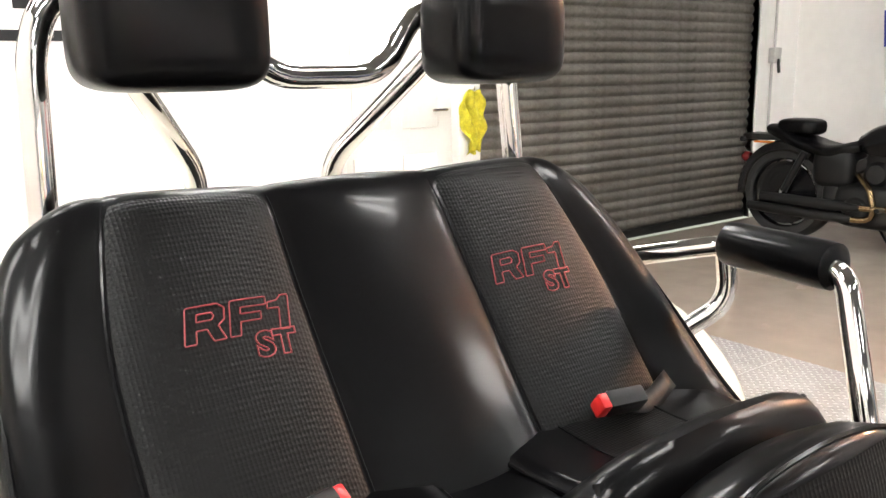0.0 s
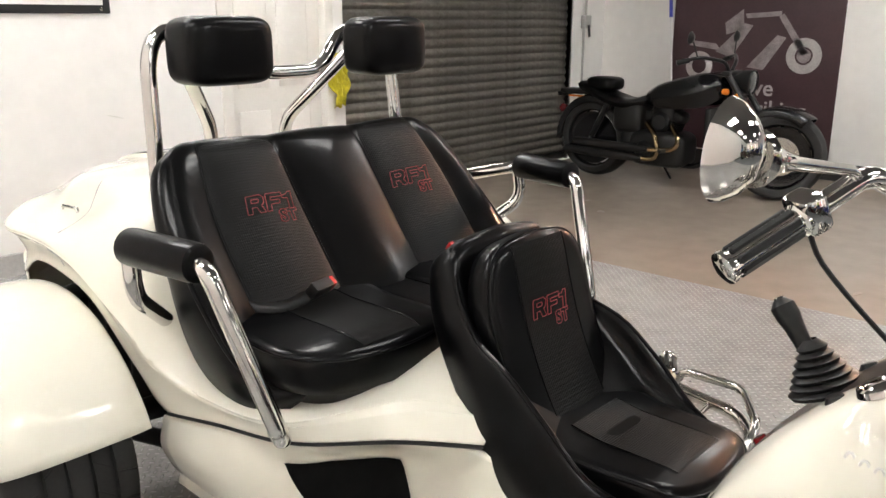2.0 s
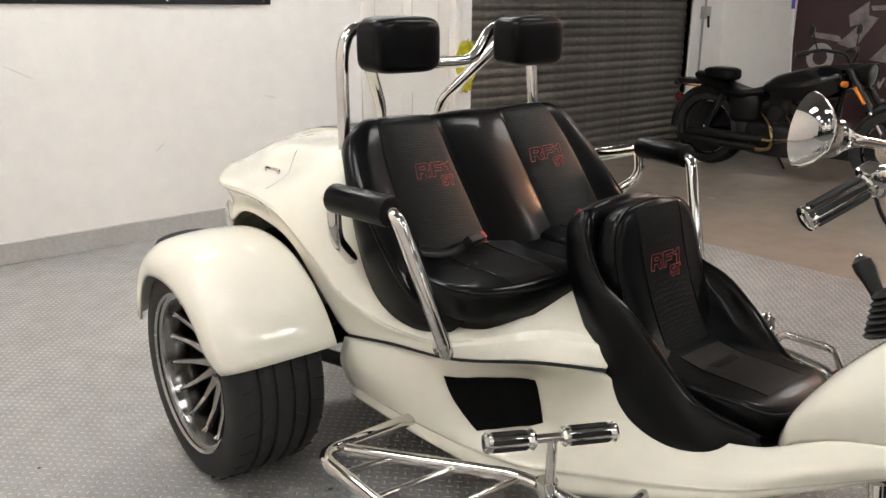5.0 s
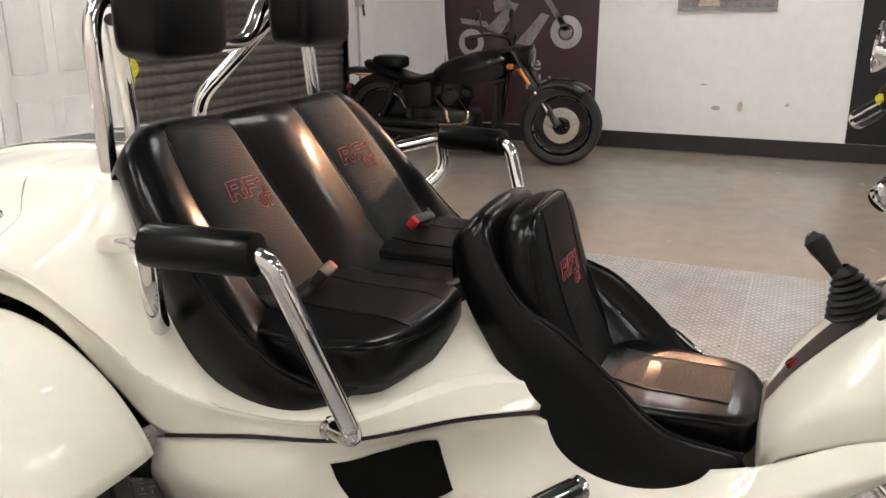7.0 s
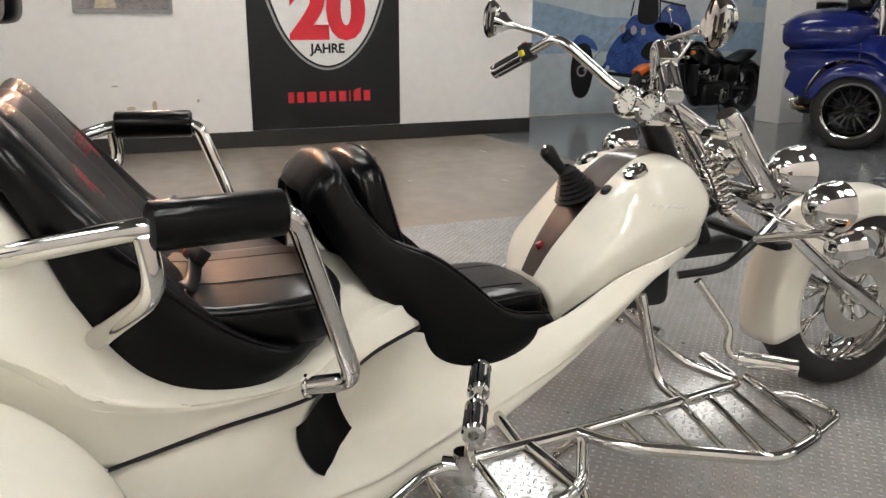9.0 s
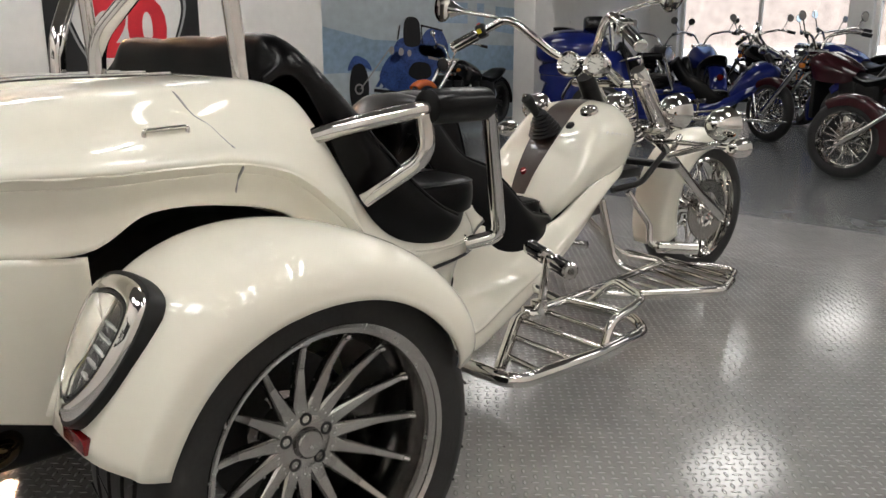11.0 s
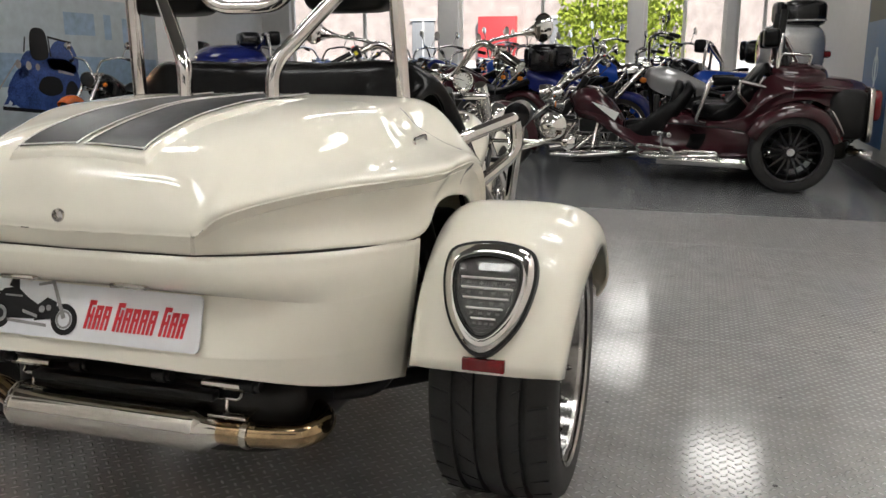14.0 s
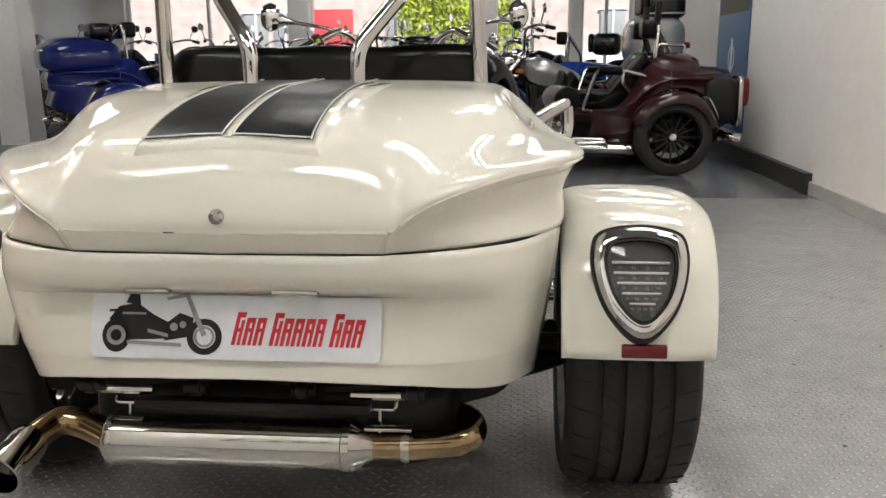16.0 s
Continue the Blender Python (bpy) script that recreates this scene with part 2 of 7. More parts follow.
def base(name, label, category, x=0, y=0, z=0, turn=0, group="", kind=""):
    ob = new(name)
    ob.matrix_basis = pose(x, y, z, 0, 0, turn)
    ob.empty_display_size = 0.1
    return tagged(ob, label, category, group, kind)


def box(bm, x0, y0, z0, x1, y1, z1, bevel=0.0, m=None, seg=2):
    r = bmesh.ops.create_cube(bm, size=1)
    vs = r["verts"]
    for v in vs:
        v.co = Vector(((x0 + x1) / 2 + v.co.x * (x1 - x0), (y0 + y1) / 2 + v.co.y * (y1 - y0), (z0 + z1) / 2 + v.co.z * (z1 - z0)))
    if bevel:
        es = list({e for v in vs for e in v.link_edges})
        r2 = bmesh.ops.bevel(bm, geom=es, offset=bevel, segments=seg, profile=0.5, affect="EDGES")
        vs = r2["verts"] if m is None else list({v for f in r2["faces"] for v in f.verts} | {v for v in vs if v.is_valid})
    if m is not None:
        for v in {v for v in vs if v.is_valid}:
            v.co = m @ v.co
    return bm


def boxes(*rows, bevel=0.004):
    bm = bmesh.new()
    for r in rows:
        box(bm, *r, bevel=bevel)
    return bm


def spline(pts, n, closed=False):
    """n points on a smooth curve through pts."""
    pts = [Vector(p) for p in pts]
    k = len(pts)
    out = []
    last = k if closed else k - 1
    for i in range(n):
        s = i / (n if closed else n - 1) * last
        j = min(int(s), last - 1)
        f = s - j
        if closed:
            a, b, c, d = (pts[(j + o) % k] for o in (-1, 0, 1, 2))
        else:
            b, c = pts[j], pts[j + 1]
            a = pts[j - 1] if j else b * 2 - c
            d = pts[j + 2] if j + 2 < k else c * 2 - b
        out.append(0.5 * (b * 2 + (c - a) * f + (a * 2 - b * 5 + c * 4 - d) * f * f + (b * 3 - a - c * 3 + d) * f ** 3))
    return out


def bend(pts, r=0.04, n=5, closed=False):
    """A polyline with its corners rounded to about r."""
    pts = [Vector(p) for p in pts]
    k = len(pts)
    out = []
    for i, p in enumerate(pts):
        if not closed and i in (0, k - 1):
            out.append(p)
            continue
        a, b = pts[i - 1] - p, pts[(i + 1) % k] - p
        d = min(r, a.length * 0.48, b.length * 0.48)
        s, e = p + a.normalized() * d, p + b.normalized() * d
        for j in range(n + 1):
            f = j / n
            out.append(s * (1 - f) ** 2 + p * 2 * f * (1 - f) + e * f * f)
    return out


def tube(bm, pts, r, seg=12, closed=False, caps=True):
    """A round bar along pts; r is one radius or one for each point."""
    pts = [Vector(p) for p in pts]
    k = len(pts)
    rs = r if isinstance(r, (list, tuple)) else [r] * k
    rings, side = [], None
    for i, p in enumerate(pts):
        t = (pts[(i + 1) % k] - pts[i - 1]) if closed else pts[min(i + 1, k - 1)] - pts[max(i - 1, 0)]
        t.normalize()
        if side is None:
            side = t.orthogonal().normalized()
        side = (side - t * side.dot(t)).normalized()
        up = t.cross(side)
        rings.append([bm.verts.new(p + (side * math.cos(2 * math.pi * j / seg) + up * math.sin(2 * math.pi * j / seg)) * rs[i]) for j in range(seg)])
    for i in range(k if closed else k - 1):
        a, b = rings[i], rings[(i + 1) % k]
        for j in range(seg):
            bm.faces.new((a[j], a[(j + 1) % seg], b[(j + 1) % seg], b[j]))
    if caps and not closed:
        bm.faces.new(rings[0][::-1])
        bm.faces.new(rings[-1])
    return bm


def bars(*paths, r=0.01, seg=12):
    bm = bmesh.new()
    for p in paths:
        tube(bm, p, r, seg)
    return bm


def lathe(bm, profile, seg=48, m=None, closed=False):
    """Turns a profile of (radius, height along z) round z, then moves it by m."""
    m = m or Matrix()
    rings = []
    for r, h in profile:
        if r < 1e-5:
            rings.append([bm.verts.new(m @ Vector((0, 0, h)))])
        else:
            rings.append([bm.verts.new(m @ Vector((r * math.cos(2 * math.pi * j / seg), r * math.sin(2 * math.pi * j / seg), h))) for j in range(seg)])
    pairs = list(zip(rings, rings[1:])) + ([(rings[-1], rings[0])] if closed else [])
    for a, b in pairs:
        for j in range(seg):
            q = [a[j % len(a)], a[(j + 1) % len(a)], b[(j + 1) % len(b)], b[j % len(b)]]
            q = list(dict.fromkeys(q))
            if len(q) > 2:
                bm.faces.new(q)
    return bm


AXLE = pose(0, 0, 0, 0, 90, 0)  # turns z into x


def rail_grid(rails, nu, nv, crease=(), k=0.14):
    """Points of a surface through rails: nu along each rail, nv across them; creased rails get a tight bend."""
    full = []
    for i, r in enumerate(rails):
        r = [Vector(p) for p in r]
        if i in crease and 0 < i < len(rails) - 1:
            full += [[p.lerp(Vector(q), k) for p, q in zip(r, rails[i - 1])], r, [p.lerp(Vector(q), k) for p, q in zip(r, rails[i + 1])]]
        else:
            full.append(r)
    rails = full
    cols = [spline(r, nu) for r in rails]
    return [spline([c[i] for c in cols], nv) for i in range(nu)]


def relax(grid, times, first=1, centred=False):
    """Evens out a grid of points from column first on; its last column (and its first row, if centred) lies on the mirror plane x = 0."""
    flip = lambda p: Vector((-p.x, p.y, p.z))
    for _ in range(times):
        out = []
        for i, row in enumerate(grid):
            if i == len(grid) - 1 or (i == 0 and not centred):
                out.append(row)
                continue
            line = row[:first]
            for j in range(first, len(row)):
                nxt = row[j + 1] if j + 1 < len(row) else flip(row[j - 1])
                prev = grid[i - 1][j] if i else flip(grid[1][j])
                line.append(row[j] * 0.4 + (prev + grid[i + 1][j] + row[j - 1] + nxt) * 0.15)
            out.append(line)
        grid = out
    return grid


def skin(bm, grid, mirror=True, keep=None):
    for s in ((1, -1) if mirror else (1,)):
        vs = [[bm.verts.new((p.x * s, p.y, p.z)) for p in row] for row in grid]
        for i in range(len(vs) - 1):
            for j in range(len(vs[0]) - 1):
                if keep and not keep(i / (len(vs) - 1), j / (len(vs[0]) - 1)):
                    continue
                q = (vs[i][j], vs[i + 1][j], vs[i + 1][j + 1], vs[i][j + 1])
                bm.faces.new(q if s > 0 else q[::-1])
    bmesh.ops.remove_doubles(bm, verts=bm.verts, dist=0.0004)
    bmesh.ops.delete(bm, geom=[v for v in bm.verts if not v.link_faces], context="VERTS")
    bmesh.ops.recalc_face_normals(bm, faces=bm.faces)
    return bm


def thick(ob, t=0.006, offset=0.0):
    md = ob.modifiers.new("thickness", "SOLIDIFY")
    md.thickness, md.offset = t, offset
    return ob


def puff(bm, x0, x1, y0, y1, z0, z1, n=3.2, m=None, nu=28, nv=18, top=None):
    """A stuffed cushion: a box with rounded, bulging sides."""
    m = m or Matrix()
    c = Vector(((x0 + x1) / 2, (y0 + y1) / 2, (z0 + z1) / 2))
    h = Vector(((x1 - x0) / 2, (y1 - y0) / 2, (z1 - z0) / 2))
    sg = lambda v, e: math.copysign(abs(v) ** e, v)
    rings = []
    for i in range(nv + 1):
        b = -math.pi / 2 + math.pi * i / nv
        row = []
        for j in range(nu):
            a = 2 * math.pi * j / nu
            cb = sg(math.cos(b), 2 / n)
            p = Vector((h.x * cb * sg(math.cos(a), 2 / n), h.y * cb * sg(math.sin(a), 2 / n), h.z * sg(math.sin(b), 2 / n)))
            if top:
                p.z += top(p.x / h.x, p.y / h.y) * (0.5 + 0.5 * p.z / h.z)
            row.append(bm.verts.new(m @ (c + p)))
        rings.append(row)
    for a, b in zip(rings, rings[1:]):
        for j in range(nu):
            bm.faces.new((a[j], a[(j + 1) % nu], b[(j + 1) % nu], b[j]))
    bmesh.ops.remove_doubles(bm, verts=bm.verts, dist=0.0006)
    return bm


def sheet(bm, outline, depth, m):
    """A flat plate: an outline in the xy plane, made depth thick along z, moved by m."""
    lo = [bm.verts.new(m @ Vector((x, y, 0))) for x, y in outline]
    hi = [bm.verts.new(m @ Vector((x, y, depth))) for x, y in outline]
    bm.faces.new(lo[::-1])
    bm.faces.new(hi)
    k = len(outline)
    for i in range(k):
        bm.faces.new((lo[i], lo[(i + 1) % k], hi[(i + 1) % k], hi[i]))
    return bm


def oval(rx, ry, n=24, cx=0, cy=0):
    return [(cx + rx * math.cos(2 * math.pi * i / n), cy + ry * math.sin(2 * math.pi * i / n)) for i in range(n)]


def lettering(body, size, m, line=0.0, depth=0.001, shear=0.0, spacing=1.0, bold=0.0):
    """A bmesh of letters in the built-in font; line > 0 gives outlined letters of that stroke."""
    cu = bpy.data.curves.new("letters", "FONT")
    cu.body, cu.size, cu.shear, cu.space_character, cu.align_x, cu.align_y = body, size, shear, spacing, "CENTER", "CENTER"
    cu.resolution_u = 4
    if line:
        cu.fill_mode, cu.bevel_depth, cu.bevel_resolution, cu.offset = "NONE", line, 0, bold
    else:
        cu.extrude, cu.offset = depth, bold
    ob = new("letters", cu)
    dg = bpy.context.evaluated_depsgraph_get()
    dg.update()
    me = ob.evaluated_get(dg).to_mesh()
    bm = bmesh.new()
    bm.from_mesh(me)
    bpy.data.objects.remove(ob)
    bpy.data.curves.remove(cu)
    bmesh.ops.transform(bm, matrix=m, verts=bm.verts)
    return bm


# ---- the room ----
X0, X1, Y0, Y1, H = -6.0, 2.72, -2.65, 13.0, 3.2
XM = -7.2  # the wall steps back here, past the posters
structure = lambda name, bm, m, label, cat, smooth=False: tagged(part(name, bm, m, None, "", smooth), label, cat, "", "structure")

structure("floor", boxes((-2.55, Y0, -0.1, X1, 4.2, 0), bevel=0), TREAD, "light grey chequer-plate vinyl floor, worn and glossy", "floor")
structure("floor_concrete", boxes((-9, Y0, -0.1, -2.55, 4.2, -0.003), bevel=0), PAINTED_FLOOR, "tan-grey painted concrete floor with scuffs", "floor")
structure("floor_showroom", boxes((-9, 4.2, -0.1, X1, Y1 + 0.3, -0.003), bevel=0), GREY_FLOOR, "smooth dark grey painted showroom floor", "floor")
structure("ceiling", boxes((-9, Y0 - 0.2, H, X1 + 0.2, Y1 + 0.3, H + 0.15), bevel=0), CEILING, "grey painted ceiling", "ceiling")

# back wall with the door and the shutter openings
DX0, DX1, SX0, SX1 = -2.42, -1.62, -5.45, -2.58
structure("wall_south", boxes((DX1, Y0 - 0.2, 0, X1 + 0.2, Y0, H), (DX0, Y0 - 0.2, 2.03, DX1, Y0, H), (SX1, Y0 - 0.2, 0, DX0, Y0, H),
                              (SX0, Y0 - 0.2, 2.6, SX1, Y0, H), (-9, Y0 - 0.2, 0, SX0, Y0, H), bevel=0), WALL, "white painted back wall of the workshop", "wall")
structure("wall_west", boxes((X0 - 0.2, Y0, 0, X0, 4.75, H), (XM - 0.2, 4.75, 0, XM, Y1, H), (XM, 4.55, 0, X0 - 0.2, 4.75, H), bevel=0), WALL, "white painted side wall with posters", "wall")
structure("wall_east", boxes((X1, Y0, 0, X1 + 0.2, Y1, H), bevel=0), WALL, "white painted side wall", "wall")
structure("baseboard", boxes((X0, Y0, 0, X0 + 0.02, 4.75, 0.15), bevel=0.003), BASE_BLACK, "black painted skirting board", "skirting")
structure("baseboard_south", boxes((DX1 + 0.1, Y0, 0, X1, Y0 + 0.025, 0.12), bevel=0.003), BASE_GREY, "grey vinyl skirting along the back wall", "skirting")
structure("baseboard_east", boxes((X1 - 0.025, Y0, 0, X1, 4.4, 0.1), bevel=0.003), BASE_GREY, "grey vinyl skirting", "skirting")
structure("baseboard_dark", boxes((X1 - 0.06, 4.4, 0, X1, 9.5, 0.16), bevel=0.004), BASE_BLACK, "black plinth at the foot of the wall", "skirting")

door = base("door_1", "white six-panel door, closed, in the back wall", "door", DX1, Y0 - 0.06, 0, 0, kind="structure")
bm = boxes((DX0 - DX1, -0.04, 0.005, 0, 0, 2.03), bevel=0.003)
part("leaf", bm, DOOR_WHITE, door)
for px in (-0.68, -0.35):
    for pz, ph in ((0.2, 0.55), (0.9, 0.62), (1.62, 0.28)):
        part("panel", boxes((px, -0.002, pz, px + 0.25, 0.008, pz + ph), bevel=0.008), DOOR_WHITE, door)
part("door_frame", boxes((-0.86, 0.002, 0, -0.785, 0.075, 2.018), (-0.015, 0.002, 0, 0.06, 0.075, 2.018), (-0.86, 0.002, 2.018, 0.06, 0.075, 2.1), bevel=0.005), DOOR_WHITE, door, "white moulded door frame")
part("door_handle", bars(bend([(-0.73, 0, 1.0), (-0.73, 0.05, 1.0), (-0.62, 0.05, 1.0)], 0.02), r=0.008), STEEL, door, "steel lever handle")

shutter = base("roller_shutter", "closed galvanised roller shutter, stained brown-grey", "shutter", SX0, Y0 - 0.08, 0, 0, kind="structure")
prof = [(0.0, 0.0), (0.012, 0.012), (0.022, 0.035), (0.012, 0.058), (0.0, 0.068), (0.0, 0.075)]
slat = bmesh.new()
W = SX1 - SX0
for (y0, z0), (y1, z1) in zip(prof, prof[1:]):
    q = [slat.verts.new(p) for p in ((0, y0, z0), (W, y0, z0), (W, y1, z1), (0, y1, z1))]
    slat.faces.new(q)
bmesh.ops.remove_doubles(slat, verts=slat.verts, dist=1e-4)
slat_mesh = finish(slat, "slat", SHUTTER)
for i in range(34):
    s = new("slat", slat_mesh)
    s.matrix_basis = pose(0, 0, 0.06 + i * 0.075)
    s.parent = shutter
part("bottom_rail", boxes((0, -0.02, 0.0, W, 0.03, 0.06)), DARK_METAL, shutter)
for gx in (-0.06, W):
    part("guide", boxes((gx, -0.03, 0, gx + 0.06, 0.07, 2.6)), DARK_METAL if gx < 0 else DOOR_WHITE, shutter, "dark steel guide channel" if gx < 0 else "white painted guide channel")

# front of the showroom: piers and large panes, street beyond
PIERS = [(-7.2, -6.6), (-3.55, -3.2), (-0.12, 0.1), (1.45, 1.6), (2.5, 2.72)]
bm = bmesh.new()
for a, b in PIERS:
    box(bm, a, Y1, 0, b, Y1 + 0.25, H, 0)
box(bm, XM, Y1, 2.7, X1, Y1 + 0.25, H, 0)
box(bm, XM, Y1, 0, X1, Y1 + 0.25, 0.35, 0)
structure("wall_north", bm, WALL, "white piers and lintel of the glazed shopfront", "wall")
for i, ((a, b), (c, d)) in enumerate(zip(PIERS, PIERS[1:])):
    w = base("window_%d" % (i + 1), "large shopfront window in a white frame", "window", b, Y1 + 0.1, 0.35, 0, kind="structure")
    L = c - b
    part("window_frame", boxes((0, 0, 0, 0.06, 0.06, 2.35), (L - 0.06, 0, 0, L, 0.06, 2.35), (0.06, 0, 0, L - 0.06, 0.06, 0.06), (0.06, 0, 2.29, L - 0.06, 0.06, 2.35),
                               (L * 0.5 - 0.03, 0.002, 0.06, L * 0.5 + 0.03, 0.058, 2.29)), DOOR_WHITE, w)
    p = part("pane", boxes((0.06, 0.025, 0.06, L - 0.06, 0.031, 2.29), bevel=0), GLASS, w, "", False)
    p.visible_shadow = False

# ceiling lights: twin tubes over the workshop, large square panels over the showroom
tubes = base("ceiling_light", "lit twin-tube fluorescent ceiling light", "ceiling light", group="ceiling lights")
part("light_frame", boxes((-0.64, -0.24, 0.02, 0.64, 0.24, 0.05), bevel=0.005), DOOR_WHITE, tubes)
for ty in (-0.15, 0.15):
    part("diffuser", boxes((-0.61, ty - 0.036, 0.0, 0.61, ty + 0.036, 0.018), bevel=0.004), LIGHT_PANEL, tubes, "bright white diffuser", False)
office = base("ceiling_light", "lit rectangular ceiling light with a full diffuser", "ceiling light", group="ceiling lights")
part("light_frame", boxes((-0.54, -0.26, 0.02, 0.54, 0.26, 0.05), bevel=0.005), DOOR_WHITE, office)
part("diffuser", boxes((-0.48, -0.2, 0.0, 0.48, 0.2, 0.018), bevel=0.004), OFFICE_PANEL, office, "bright white diffuser", False)
panels = base("ceiling_light", "large lit square ceiling light panel", "ceiling light", group="showroom ceiling lights")
part("light_frame", boxes((-0.38, -0.55, 0.02, 0.38, 0.55, 0.05), bevel=0.005), DOOR_WHITE, panels)
part("diffuser", boxes((-0.34, -0.5, 0.0, 0.34, 0.5, 0.018), bevel=0.004), SKY_PANEL, panels, "bright white diffuser", False)
# tubes at (2.05, -0.5) and (-4.6, 2.2) are added to brighten wall and floor
for kind_, spots in ((office, [(0.35, -1.75)]), (tubes, [(2.05, -0.5), (-1.4, -1.9), (-4.2, 0.6), (-4.6, 2.2), (-1.6, 0.9), (1.5, 0.9), (-4.2, 3.8), (-1.2, 3.9), (1.5, 3.0)]),
                     (panels, [(1.6, 6.8), (1.9, 4.9), (-1.7, 6.7), (-5.0, 6.6), (0.2, 9.8), (-3.6, 9.6), (-2.9, 12.2), (0.1, 12.4)])):
    kind_.matrix_basis = pose(*spots[0], H - 0.05)
    for x, y in spots[1:]:
        copy_thing(kind_, pose(x, y, H - 0.05))

# unseen fixture assumed for the warm light; its hood is added to trim the beam
flood = base("floodlight", "warm halogen floodlight on a wall bracket", "floodlight", X0, 0.9, 2.72)
flood.matrix_basis = look((X0 + 0.35, 0.9, 2.72), (-0.2, 0.55, 0.6))
part("housing", boxes((-0.16, -0.12, 0.0, 0.16, 0.12, 0.1), bevel=0.015), BLACK_PLASTIC, flood)
part("glass", boxes((-0.06, -0.045, -0.012, 0.06, 0.045, -0.002), bevel=0.003), FLOOD_GLASS, flood, "glowing halogen glass", False)
part("hood", boxes((-0.14, -0.13, -0.3, -0.13, 0.13, 0.0), (0.13, -0.13, -0.3, 0.14, 0.13, 0.0), (-0.13, -0.14, -0.3, 0.13, -0.13, 0.0), (-0.13, 0.13, -0.3, 0.13, 0.14, 0.0), bevel=0.002), BLACK_PLASTIC, flood, "black hood added to narrow the beam")
part("bracket", bars(bend([(-0.17, 0, 0.05), (-0.17, 0, 0.17), (0.17, 0, 0.17), (0.17, 0, 0.05)], 0.02), [(0, 0, 0.17), (0, 0, 0.372)], r=0.009), DARK_METAL, flood)


# ---- the trike ----
def mirrored(pts, s):
    return [(p[0] * s, *p[1:]) for p in pts]


# surfaces of the body: rails from low to high, each from the tail centre round the corner and forward
TAIL = [
    [(0, -0.60, 0.478), (0.28, -0.59, 0.47), (0.42, -0.462, 0.416), (0.49, -0.228, 0.352)],
    [(0, -0.642, 0.48), (0.287, -0.632, 0.472), (0.452, -0.5, 0.42), (0.53, -0.25, 0.356)],
    [(0, -0.634, 0.512), (0.282, -0.63, 0.506), (0.466, -0.512, 0.49), (0.548, -0.26, 0.46)],
    [(0, -0.597, 0.622), (0.28, -0.598, 0.62), (0.48, -0.52, 0.60), (0.566, -0.27, 0.58)],
    [(0, -0.648, 0.652), (0.29, -0.642, 0.652), (0.485, -0.52, 0.65), (0.574, -0.275, 0.64)],
    [(0, -0.658, 0.706), (0.27, -0.648, 0.706), (0.48, -0.512, 0.70), (0.578, -0.278, 0.685)],
]
